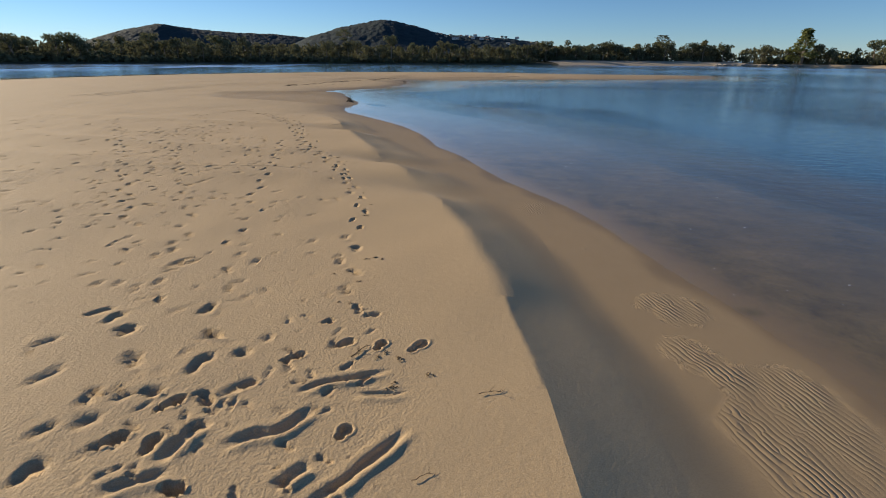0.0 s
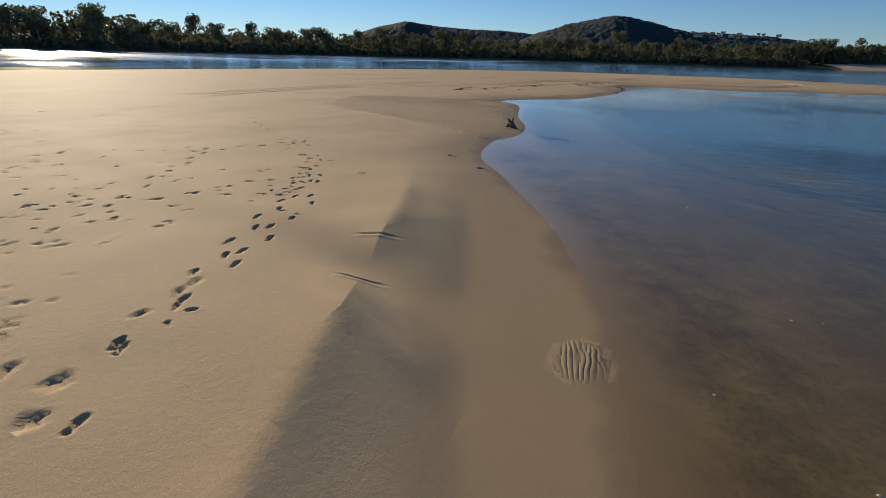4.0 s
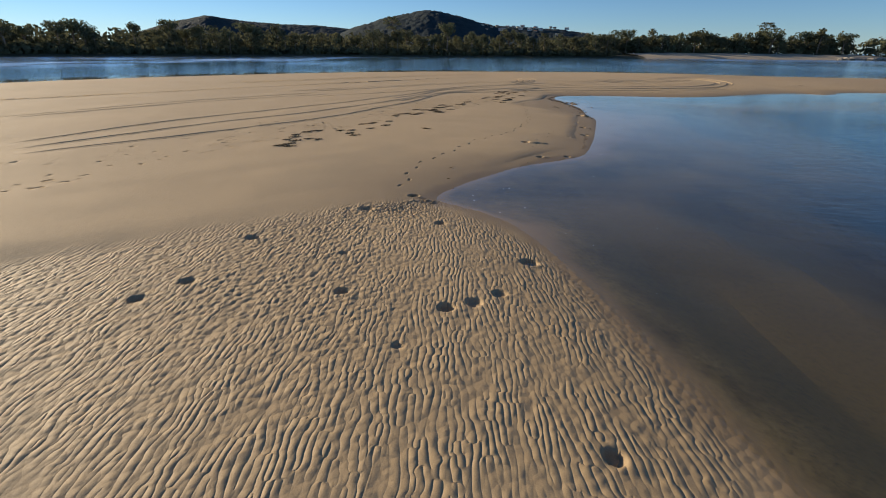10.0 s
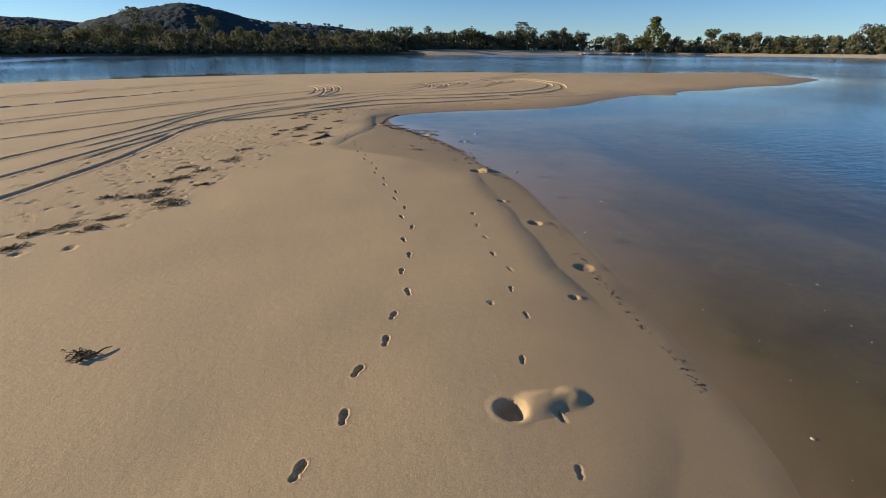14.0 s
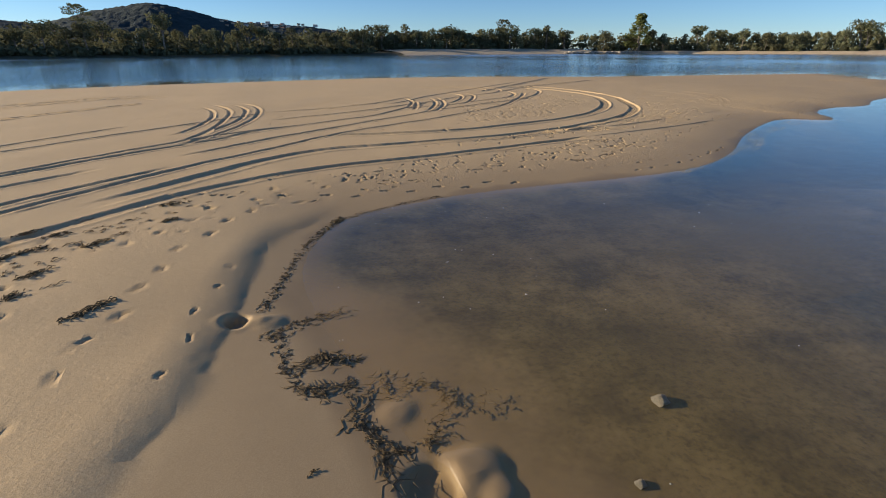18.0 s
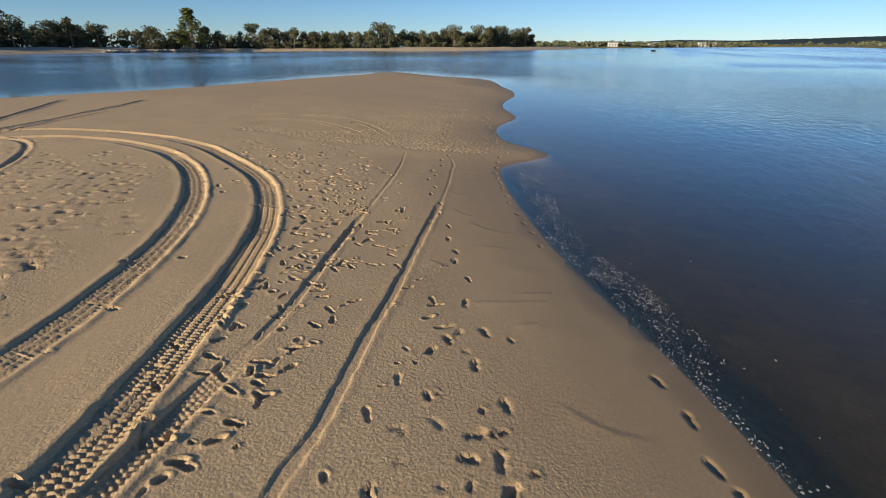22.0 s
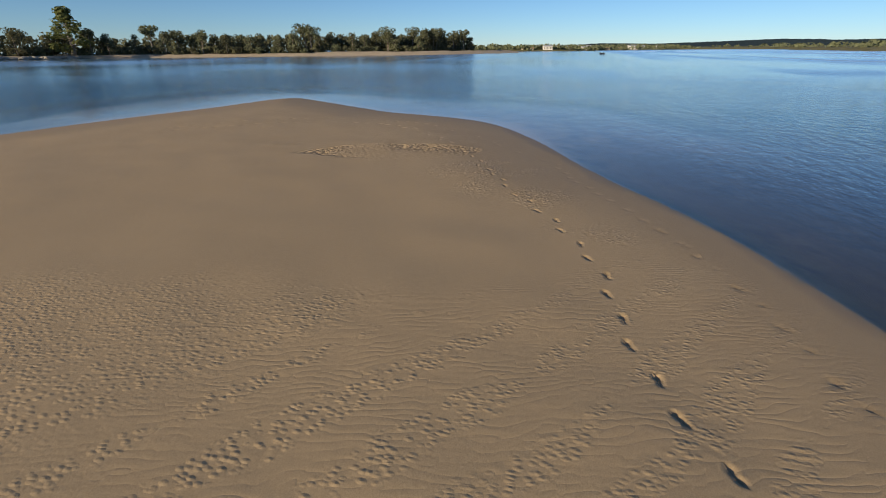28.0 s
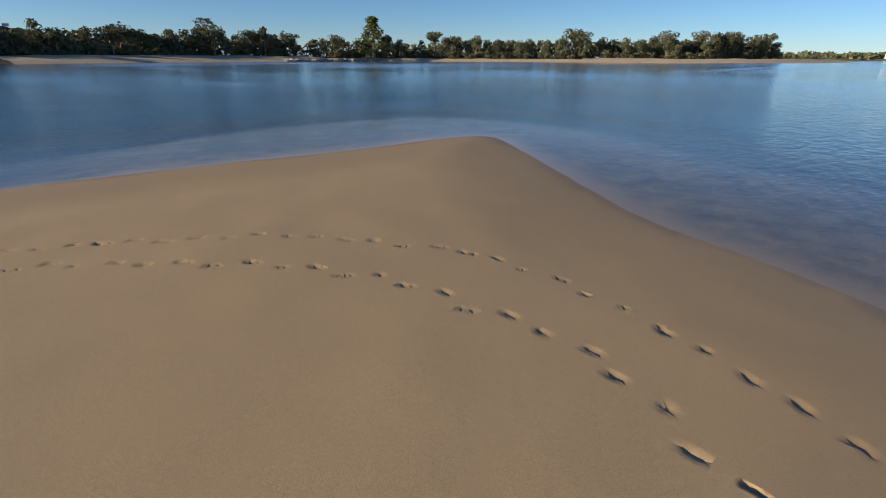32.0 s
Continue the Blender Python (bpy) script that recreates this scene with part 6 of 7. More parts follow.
def hill_point(prof, dist, az, rr):
    az_s = sorted(prof)
    e = np.interp(az, [p[0] for p in az_s], [p[1] for p in az_s])
    shape = np.exp(-(np.minimum(rr, 0) * 1.7) ** 2) * (1 - 0.25 * np.maximum(rr, 0))
    return np.tan(np.radians(e)) * dist * shape


def build_hill(prof, dist, depth, rough, label):
    """A ridge whose skyline rises as the pairs of azimuth and elevation say."""
    az = [p[0] for p in prof]
    a = np.linspace(max(az), min(az), 340)
    r = np.concatenate([np.linspace(-1, -0.6, 6), np.linspace(-0.55, 0.08, 40), [0.3, 0.5]])
    A, R = np.meshgrid(a, r)
    d = dist + depth * R
    x, y = -np.sin(np.radians(A)) * d, 45 + np.cos(np.radians(A)) * d
    h = hill_point(prof, dist, A, R)
    k = np.clip(h / 20, 0, 1)
    h = h + k * rough * (12 * vnoise(x * 0.012, y * 0.012) + 7 * vnoise(x * 0.05, y * 0.05) + 5 * vnoise(x * 0.13, y * 0.13) + 8 * (0.5 - cell_noise(x * 0.055, y * 0.055)))
    V = np.stack([x.ravel(), y.ravel(), h.ravel() - 4], 1)
    idx = np.arange(len(V)).reshape(A.shape)
    q = np.stack([idx[:-1, :-1], idx[:-1, 1:], idx[1:, 1:], idx[1:, :-1]], -1).reshape(-1, 4)
    return tagged(mesh_object("hill", V, q, HAZED_HILL, smooth=True), label, "hill", kind="structure")


LOW_HILL = [(37, 0.2), (33.3, 1.75), (31, 2.4), (28.5, 3.0), (26.5, 2.75), (24.8, 2.55), (21, 2.35), (18.4, 2.35), (14.2, 2.0), (8, 0.3)]
BIG_HILL = [(18, 0.4), (14.4, 2.2), (12, 2.8), (10.9, 3.2), (8.6, 3.6), (6.4, 4.1), (5, 3.95), (1.4, 3.1), (-1, 2.6), (-4.0, 2.45), (-8, 2.2), (-10.6, 1.9), (-13.6, 1.35), (-17, 0.9), (-24, 0.4)]
build_hill(LOW_HILL, 2600, 600, 0.5, "low wooded hill on the skyline, tinted blue-green for haze")
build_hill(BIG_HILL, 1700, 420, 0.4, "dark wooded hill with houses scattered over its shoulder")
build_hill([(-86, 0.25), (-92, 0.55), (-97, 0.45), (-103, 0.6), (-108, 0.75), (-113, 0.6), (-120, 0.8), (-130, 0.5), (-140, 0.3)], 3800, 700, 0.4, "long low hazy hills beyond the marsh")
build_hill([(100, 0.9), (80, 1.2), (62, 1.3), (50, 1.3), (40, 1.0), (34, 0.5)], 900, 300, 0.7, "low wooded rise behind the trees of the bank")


# ---- trees ----
def crown_mesh(rng, clumps, per, size):
    """Leaf sprays, as small bent blades round the given clumps (x, y, z, rx, rz)."""
    V, F = [], []
    for cx, cy, cz, rx, rz in clumps:
        for _ in range(per):
            d = Vector((rng.gauss(0, 1), rng.gauss(0, 1), rng.gauss(0, 1))).normalized()
            k = rng.uniform(0.72, 1.06)
            c = Vector((cx + d.x * rx * k, cy + d.y * rx * k, cz + d.z * rz * k))
            s = size * rng.uniform(0.6, 1.4)
            face = (d + 0.4 * Vector((rng.gauss(0, 1), rng.gauss(0, 1), rng.gauss(0, 1)))).normalized()
            u = face.cross(Vector((rng.gauss(0, 1), rng.gauss(0, 1), rng.gauss(0, 1)))).normalized()
            w = face.cross(u)
            o = len(V)
            V += [c - u * s, c + w * s * 0.6, c + u * s, c - w * s * 0.6]
            F.append((o, o + 1, o + 2, o + 3))
    return V, F


def make_tree(kind, seed):
    """One tree at the origin: an empty with trunk and crown."""
    rng = random.Random(seed)
    base = new("tree")
    base.empty_display_size = 0.5
    pieces, clumps = [], []
    if kind == "gum":
        hgt = rng.uniform(10, 13)
        lean = rng.uniform(-0.8, 0.8)
        top = Vector((lean, rng.uniform(-0.6, 0.6), hgt * 0.55))
        pieces.append(tube([(0, 0, -0.4), (lean * 0.3, 0, hgt * 0.25), top], [0.34, 0.26, 0.17], 7))
        for k in range(7):
            a = k * 0.9 + rng.uniform(0, 0.6)
            reach, rise = rng.uniform(1.5, 3.6), rng.uniform(0.6, 1.0)
            end = top + Vector((math.cos(a) * reach, math.sin(a) * reach, (hgt - top.z) * rise - 0.6))
            st = top * rng.uniform(0.75, 1.0)
            pieces.append(tube([st, (st + end) / 2 + Vector((0, 0, 0.4)), end], [0.12, 0.08, 0.03], 5))
            clumps.append((end.x, end.y, end.z, rng.uniform(1.3, 2.2), rng.uniform(0.9, 1.5)))
            clumps.append((end.x * 0.6, end.y * 0.6, end.z - rng.uniform(0.5, 2.4), rng.uniform(1.2, 2.0), rng.uniform(0.9, 1.5)))
        leaves, per, size = GUM, 46, 0.40
    elif kind == "oak":
        hgt = rng.uniform(6.5, 9.5)
        pieces.append(tube([(0, 0, -0.4), (rng.uniform(-0.4, 0.4), 0, hgt * 0.4), (rng.uniform(-0.5, 0.5), 0.2, hgt * 0.85)], [0.26, 0.18, 0.06], 6))
        for k in range(17):
            f = rng.uniform(0.10, 0.95)
            a = rng.uniform(0, 6.28)
            reach = (1 - f) ** 0.5 * rng.uniform(1.4, 2.9) + 0.3
            end = Vector((math.cos(a) * reach, math.sin(a) * reach, hgt * f))
            pieces.append(tube([(0, 0, hgt * f * 0.8), end * 0.6 + Vector((0, 0, hgt * f * 0.35)), end], [0.07, 0.05, 0.02], 4))
            clumps.append((end.x, end.y, end.z, rng.uniform(1.2, 2.0), rng.uniform(0.9, 1.6)))
        leaves, per, size = OAK, 42, 0.38
    elif kind == "bush":
        hgt = rng.uniform(3, 5)
        for k in range(9):
            a, reach = rng.uniform(0, 6.28), rng.uniform(0.4, 2.2)
            end = Vector((math.cos(a) * reach, math.sin(a) * reach, rng.uniform(0.7, hgt * 0.85)))
            pieces.append(tube([(0, 0, -0.3), end * 0.5, end], [0.09, 0.06, 0.02], 4))
            clumps.append((end.x, end.y, end.z, rng.uniform(0.9, 1.5), rng.uniform(0.7, 1.1)))
        leaves, per, size = OAK if seed % 2 else GUM, 38, 0.36
    elif kind == "round":
        hgt = 13.5
        pieces.append(tube([(0, 0, -0.4), (0.2, 0, 3.2), (0.1, 0.2, 9)], [0.5, 0.36, 0.14], 8))
        for k in range(34):
            f = rng.uniform(0.12, 1.0)
            a = rng.uniform(0, 6.28)
            reach = 3.6 * math.sin(min(1.0, 0.25 + f * 0.95) * math.pi) ** 0.6 * rng.uniform(0.5, 1.0)
            end = Vector((math.cos(a) * reach, math.sin(a) * reach, 1.0 + f * (hgt - 2.0)))
            pieces.append(tube([(0.1, 0.1, end.z * 0.75), end * 0.7 + Vector((0, 0, end.z * 0.25)), end], [0.08, 0.05, 0.02], 4))
            clumps.append((end.x, end.y, end.z, rng.uniform(0.9, 1.5), rng.uniform(0.8, 1.3)))
        leaves, per, size = BRIGHT, 60, 0.32
    else:  # a flat-topped pine standing over the rest
        hgt = 18.0
        pieces.append(tube([(0, 0, -0.4), (0.3, 0, 8), (0.2, 0, 17)], [0.4, 0.3, 0.1], 7))
        for f, reach0 in ((0.70, 3.0), (0.82, 4.6), (0.90, 4.4), (0.97, 3.0)):
            for k in range(8):
                a = k * 0.785 + f * 9 + rng.uniform(-0.2, 0.2)
                reach = reach0 * rng.uniform(0.5, 1.0)
                end = Vector((math.cos(a) * reach, math.sin(a) * reach, hgt * f + rng.uniform(0, 0.6)))
                pieces.append(tube([(0.2, 0, hgt * f - 0.8), end * 0.6 + Vector((0.1, 0, hgt * f * 0.4 - 0.2)), end], [0.1, 0.06, 0.03], 4))
                if k % 4 != 3:
                    clumps.append((end.x, end.y, end.z + 0.2, rng.uniform(1.0, 1.6), rng.uniform(0.5, 0.8)))
        leaves, per, size = OAK, 34, 0.34
    part("trunk", *joined(pieces), BARK, base)
    part("crown", *crown_mesh(rng, clumps, per, size), leaves, base, smooth=False)
    return base


TREE_LABELS = {
    "gum": "tall open-crowned gum tree with pale trunk on the far bank",
    "oak": "dense grey-green she-oak tree on the far bank",
    "bush": "low dark green shrub at the foot of the far trees",
}
models = {}
for kind, seeds in (("gum", (11, 12, 13, 14)), ("oak", (21, 22, 23, 24, 25)), ("bush", (31, 32, 33))):
    for s in seeds:
        t = make_tree(kind, s)
        tagged(t, TREE_LABELS[kind], "shrub" if kind == "bush" else "tree", "trees of the far bank")
        models.setdefault(kind, []).append(t)
big = make_tree("round", 5)
big.matrix_world = pose(231, 331, 0.4) @ Matrix.Diagonal((2.5, 2.5, 1.65, 1))
tagged(big, "large round bright green tree standing over the bank", "tree", "trees of the far bank")
pine = make_tree("pine", 6)
pine.matrix_world = pose(156, 368, 0.6)
tagged(pine, "tall flat-topped pine rising above the woods", "tree", "trees of the far bank")
pine2 = copy_thing(pine, pose(-60, 330, 0.5, 0, 0, 70) @ Matrix.Diagonal((1, 1, 1.0, 1)))
bank_line = smooth_line(BANK, 3)
bank_t = np.gradient(bank_line, axis=0)
bank_t /= np.hypot(bank_t[:, 0], bank_t[:, 1])[:, None]
bank_arc = np.concatenate([[0], np.cumsum(np.hypot(*np.diff(bank_line, axis=0).T))])
rng = random.Random(77)
used = set()
s = 20.0
while s < bank_arc[-1] - 40:
    x, y = np.interp(s, bank_arc, bank_line[:, 0]), np.interp(s, bank_arc, bank_line[:, 1])
    tx, ty = np.interp(s, bank_arc, bank_t[:, 0]), np.interp(s, bank_arc, bank_t[:, 1])
    beach = (60 < x < 205 and y > 300) or x > 300
    left = x < -90
    for row in range(2):
        kind = rng.choices(("gum", "oak", "bush"), ((2.2, 3, 1) if left else (1, 4, 1.6)) if row else ((0.6, 3, 3)))[0]
        off = ((30 if x < 205 else 19) if beach else 7) + row * rng.uniform(5, 9) + rng.uniform(-1.5, 2.5)
        px, py = x - ty * off + rng.uniform(-2, 2), y + tx * off + rng.uniform(-2, 2)
        if math.hypot(px - 231, py - 331) < 7:
            continue
        k = rng.uniform(0.8, 1.15) * (1.0 + 0.25 * float(sstep(-150, -235, x))) * (1.2 if x > 60 else 1.0)
        src = rng.choice(models[kind])
        m = pose(px, py, LEVEL + 0.9 + 0.02 * off, 0, 0, rng.uniform(0, 360)) @ Matrix.Diagonal((k, k, k * rng.uniform(0.9, 1.15), 1))
        if src.name not in used:
            used.add(src.name)
            src.matrix_world = m
        else:
            copy_thing(src, Matrix.Identity(4)).matrix_world = m
    s += rng.uniform(4.5, 7.5) * (1.0 if x < 300 else 1.1)


def build_woods():
    """The mass of woods behind the first rows, too dense to count."""
    r = random.Random(9)
    V, F = [], []
    for _ in range(3000):
        s = r.uniform(0, bank_arc[-1])
        x, y = np.interp(s, bank_arc, bank_line[:, 0]), np.interp(s, bank_arc, bank_line[:, 1])
        tx, ty = np.interp(s, bank_arc, bank_t[:, 0]), np.interp(s, bank_arc, bank_t[:, 1])
        sandy = (60 < x < 205 and y > 300) or x > 300
        off = r.uniform(30 if sandy else 8, 60)
        hgt = (r.uniform(0.3, 3.4) if off < 24 else r.uniform(1.5, 7.8)) * (1.2 if x > 60 else 1.0) + (r.choice((0, 0, 3, 6)) if x < -190 else 0) + 0.02 * off
        v, f = crown_mesh(r, [(x - ty * off, y + tx * off, hgt, r.uniform(2.2, 3.6), r.uniform(1.4, 2.4))], 22, 1.0)
        o = len(V)
        V += v
        F += [tuple(i + o for i in q) for q in f]
    # undergrowth down to the water
    for _ in range(900):
        s = r.uniform(0, 0.62) * bank_arc[-1]
        x, y = np.interp(s, bank_arc, bank_line[:, 0]), np.interp(s, bank_arc, bank_line[:, 1])
        tx, ty = np.interp(s, bank_arc, bank_t[:, 0]), np.interp(s, bank_arc, bank_t[:, 1])
        if 60 < x < 205 and y > 300:
            continue
        off = r.uniform(3, 14)
        v, f = crown_mesh(r, [(x - ty * off, y + tx * off, r.uniform(0.2, 1.6) + 0.1 * off, r.uniform(1.6, 3.0), r.uniform(1.0, 1.9))], 22, 0.8)
        o = len(V)
        V += v
        F += [tuple(i + o for i in q) for q in f]
    return tagged(part("woods", V, F, OAK, smooth=False), "dense dark woods behind the trees of the bank", "woods", kind="stuff")


build_woods()


# ---- houses ----
def make_house(w, d, h, wall, roof, windows):
    """A small gabled house at the origin."""
    base = new("house")
    base.empty_display_size = 1.0
    x, y = w / 2, d / 2
    v = [(-x, -y, -2), (x, -y, -2), (x, y, -2), (-x, y, -2), (-x, -y, h), (x, -y, h), (x, y, h), (-x, y, h), (-x, 0, h + d * 0.3), (x, 0, h + d * 0.3)]
    part("wall", v, [(0, 1, 5, 4), (1, 2, 6, 9, 5), (2, 3, 7, 6), (3, 0, 4, 8, 7)], wall, base, smooth=False)
    e, t = 0.5, 0.25
    k = d * 0.3
    lo = h - k * e / y
    r = [(-x - e, -y - e, lo), (x + e, -y - e, lo), (x + e, 0, h + k), (-x - e, 0, h + k), (-x - e, y + e, lo), (x + e, y + e, lo)]
    r += [(a, b, c + t) for a, b, c in r]
    part("roof", r, [(0, 3, 2, 1), (3, 4, 5, 2), (6, 7, 8, 9), (9, 8, 11, 10), (0, 1, 7, 6), (4, 10, 11, 5), (1, 2, 8, 7), (2, 5, 11, 8), (0, 6, 9, 3), (3, 9, 10, 4)], roof, base, smooth=False)
    for i in range(windows):
        cx = -x + w * (i + 0.5) / windows
        ww, wh = w / windows * 0.28, h * 0.22
        q = [(cx - ww, -y - 0.06, h * 0.5 - wh), (cx + ww, -y - 0.06, h * 0.5 - wh), (cx + ww, -y - 0.06, h * 0.5 + wh), (cx - ww, -y - 0.06, h * 0.5 + wh)]
        q += [(a, -y + 0.04, c) for a, b, c in q]
        part("window", q, [(0, 1, 2, 3), (0, 4, 5, 1), (1, 5, 6, 2), (2, 6, 7, 3), (3, 7, 4, 0)], GLASS_DARK, base, smooth=False)
    return base


house_models = [
    (make_house(16, 10, 6, PALE, TILE_GREY, 4), "white two-storey house with grey roof"),
    (make_house(12, 9, 4, CREAM, TILE_RED, 3), "cream house with a brown tiled roof"),
    (make_house(26, 12, 9, PALE, TILE_GREY, 6), "long white apartment block with grey roof"),
]
placed = set()


def place_house(k, m, where, group):
    src, text = house_models[k]
    ob = src if k not in placed else copy_thing(src, Matrix.Identity(4))
    placed.add(k)
    ob.matrix_world = m
    tagged(ob, text + where, "house", group)


rng = random.Random(21)
for _ in range(26):
    az, rr = rng.uniform(-13, 1), rng.uniform(-0.34, -0.10)
    d = 1700 + 420 * rr
    x, y = -math.sin(radians(az)) * d, 45 + math.cos(radians(az)) * d
    h0 = float(hill_point(BIG_HILL, 1700, az, np.array(rr)))
    z = h0 + min(h0 / 20, 1) * 0.8 * float(12 * vnoise(np.array(x * 0.012), np.array(y * 0.012)) + 7 * vnoise(np.array(x * 0.05), np.array(y * 0.05)) + 5 * vnoise(np.array(x * 0.13), np.array(y * 0.13))) - 4 + 0.5
    place_house(rng.choice((0, 1, 1)), pose(x, y, z, 0, 0, az + rng.uniform(-30, 30)) @ Matrix.Diagonal((0.7, 0.7, 0.65, 1)), " among trees on the hill", "houses on the hill")
shore_line = smooth_line(SHORE_RIGHT, 2)
for _ in range(30):
    f = rng.uniform(0.56, 0.86)
    p = shore_line[int(f * (len(shore_line) - 1))]
    place_house(rng.choice((0, 1, 1, 2)), pose(p[0] + rng.uniform(15, 60), p[1] + rng.uniform(-25, 25), 1.2, 0, 0, -85 + rng.uniform(-20, 20)) @ Matrix.Diagonal((0.45, 0.45, 0.45, 1)), " on the far shore", "houses on the far shore")


def build_far_trees():
    r = random.Random(19)
    V, F = [], []
    n = len(shore_line)
    for _ in range(620):
        i = r.uniform(0.50, 0.99) * (n - 1) if r.random() < 0.8 else r.uniform(0.02, 0.5) * (n - 1)
        p = shore_line[int(i)]
        near_marsh = i < 0.5 * n
        x, y = p[0] + r.uniform(10, 150), p[1] + (r.uniform(-140, -30) if near_marsh else r.uniform(-40, 40))
        h = r.uniform(1.5, 5.5)
        v, f = crown_mesh(r, [(x, y, h, r.uniform(4, 8), r.uniform(2, 3.4))], 22, 2.0)
        o = len(V)
        V += v
        F += [tuple(i2 + o for i2 in q) for q in f]
    return tagged(part("far_scrub", V, F, GUM, smooth=False), "dark scrub and trees between the houses of the far shore", "scrub", kind="stuff")


build_far_trees()


# ---- rocks of the bank ----
def make_rock(seed, size):
    r = random.Random(seed)
    bm = bmesh.new()
    bmesh.ops.create_icosphere(bm, subdivisions=2, radius=size)
    ph = [r.uniform(0, 9) for _ in range(3)]
    for v in bm.verts:
        n = noise.noise(v.co * (1.4 / size) + Vector(ph))
        v.co *= 1 + 0.45 * n
        v.co.z *= 0.62
        if v.co.z < -0.3 * size:
            v.co.z = -0.3 * size
    me = bpy.data.meshes.new("rock")
    bm.to_mesh(me)
    bm.free()
    return me


rocks = [make_rock(s, 1.25) for s in (1, 2, 3, 4)]
for me in rocks:
    me.materials.append(STONE)
rng = random.Random(4)
for i in range(34):
    f = i / 33
    x, y = 176 + 52 * f + rng.uniform(-1, 1), 328.5 - 2.5 * f ** 3 + rng.uniform(-1.0, 1.0)
    ob = new("rock", rocks[i % 4])
    ob.matrix_world = pose(x, y, LEVEL + 0.45, 0, 0, rng.uniform(0, 360)) @ Matrix.Diagonal((rng.uniform(0.9, 1.8), rng.uniform(0.8, 1.2), rng.uniform(0.9, 1.4), 1))
    tagged(ob, "pale boulder of the low rock wall along the far bank", "rock", "boulders of the bank wall")


# ---- boat ----
def build_boat(x, y, rz):
    base = empty("boat", x, y, LEVEL, rz)
    V, F = [], []
    for k in range(9):
        f = k / 8
        w = 0.85 * (1 - f ** 3) ** 0.5 + 0.02
        for s, (a, b) in enumerate(((-1, 0.55), (-0.8, 0.0), (0, -0.18), (0.8, 0.0), (1, 0.55))):
            V.append((f * 4.6 - 2.3, a * w, b + 0.25 * f * f))
    for k in range(8):
        for s in range(4):
            F.append((k * 5 + s, k * 5 + s + 1, k * 5 + s + 6, k * 5 + s + 5))
    F.append((0, 1, 2, 3, 4))
    part("hull", V, F, HULL, base)
    part("seat", [(-0.3, -0.75, 0.38), (0.1, -0.75, 0.38), (0.1, 0.75, 0.38), (-0.3, 0.75, 0.38), (-0.3, -0.75, 0.44), (0.1, -0.75, 0.44), (0.1, 0.75, 0.44), (-0.3, 0.75, 0.44)], [(0, 3, 2, 1), (4, 5, 6, 7), (0, 1, 5, 4), (1, 2, 6, 5), (2, 3, 7, 6), (3, 0, 4, 7)], CREAM, base, smooth=False)
    part("outboard_motor", *joined([tube([(-2.4, 0, -0.3), (-2.4, 0, 0.6)], [0.07, 0.09], 6), tube([(-2.42, 0, 0.55), (-2.42, 0, 0.7), (-2.42, 0, 1.0)], [0.16, 0.2, 0.12], 8)]), HULL, base)
    return tagged(base, "small dark open boat lying on the far water", "boat")


build_boat(309, 85, 20)


# ---- driftwood stump ----
def build_stump():
    x, y = -7.35, 40.75
    z = on_sand(x, y)
    base = empty("driftwood_stump", x, y, z)
    r = random.Random(3)
    part("trunk", *tube([(0.42, -0.22, -0.08), (0.3, -0.16, -0.02), (0.2, -0.1, 0.05), (0.1, -0.05, 0.10), (0.02, 0.0, 0.13), (-0.05, 0.03, 0.15), (-0.09, 0.05, 0.16)], [0.04, 0.075, 0.095, 0.105, 0.11, 0.10, 0.05], 14, 0.16, r), DRIFT, base)
    roots = [
        ([(0.02, 0.04, 0.2), (0.05, 0.08, 0.3), (0.05, 0.1, 0.38), (0.07, 0.11, 0.46)], [0.07, 0.05, 0.04, 0.022]),
        ([(-0.04, 0.04, 0.18), (-0.12, 0.1, 0.27), (-0.2, 0.15, 0.35), (-0.25, 0.18, 0.43)], [0.06, 0.042, 0.034, 0.016]),
        ([(-0.02, 0.08, 0.18), (-0.08, 0.15, 0.26), (-0.14, 0.2, 0.33), (-0.17, 0.22, 0.38)], [0.05, 0.034, 0.026, 0.012]),
        ([(0.0, -0.04, 0.2), (0.05, -0.11, 0.17), (0.08, -0.17, 0.08), (0.11, -0.21, -0.03)], [0.055, 0.042, 0.034, 0.024]),
        ([(-0.06, -0.02, 0.14), (-0.13, -0.08, 0.1), (-0.2, -0.1, 0.03), (-0.27, -0.1, -0.05)], [0.07, 0.06, 0.04, 0.03]),
        ([(0.0, 0.06, 0.12), (-0.1, 0.13, 0.1), (-0.2, 0.16, 0.05), (-0.28, 0.16, -0.04)], [0.06, 0.06, 0.05, 0.03]),
        ([(0.06, 0.06, 0.16), (0.1, 0.14, 0.22), (0.13, 0.18, 0.26)], [0.045, 0.03, 0.012]),
        ([(-0.06, 0.0, 0.2), (-0.1, -0.03, 0.27), (-0.1, -0.04, 0.31)], [0.04, 0.03, 0.012]),
    ]
    for pts, radii in roots:
        part("root", *tube(pts, radii, 8, 0.18, r), DRIFT, base)
    return tagged(base, "dark weathered driftwood stump with upturned roots at the water's edge", "driftwood")


build_stump()


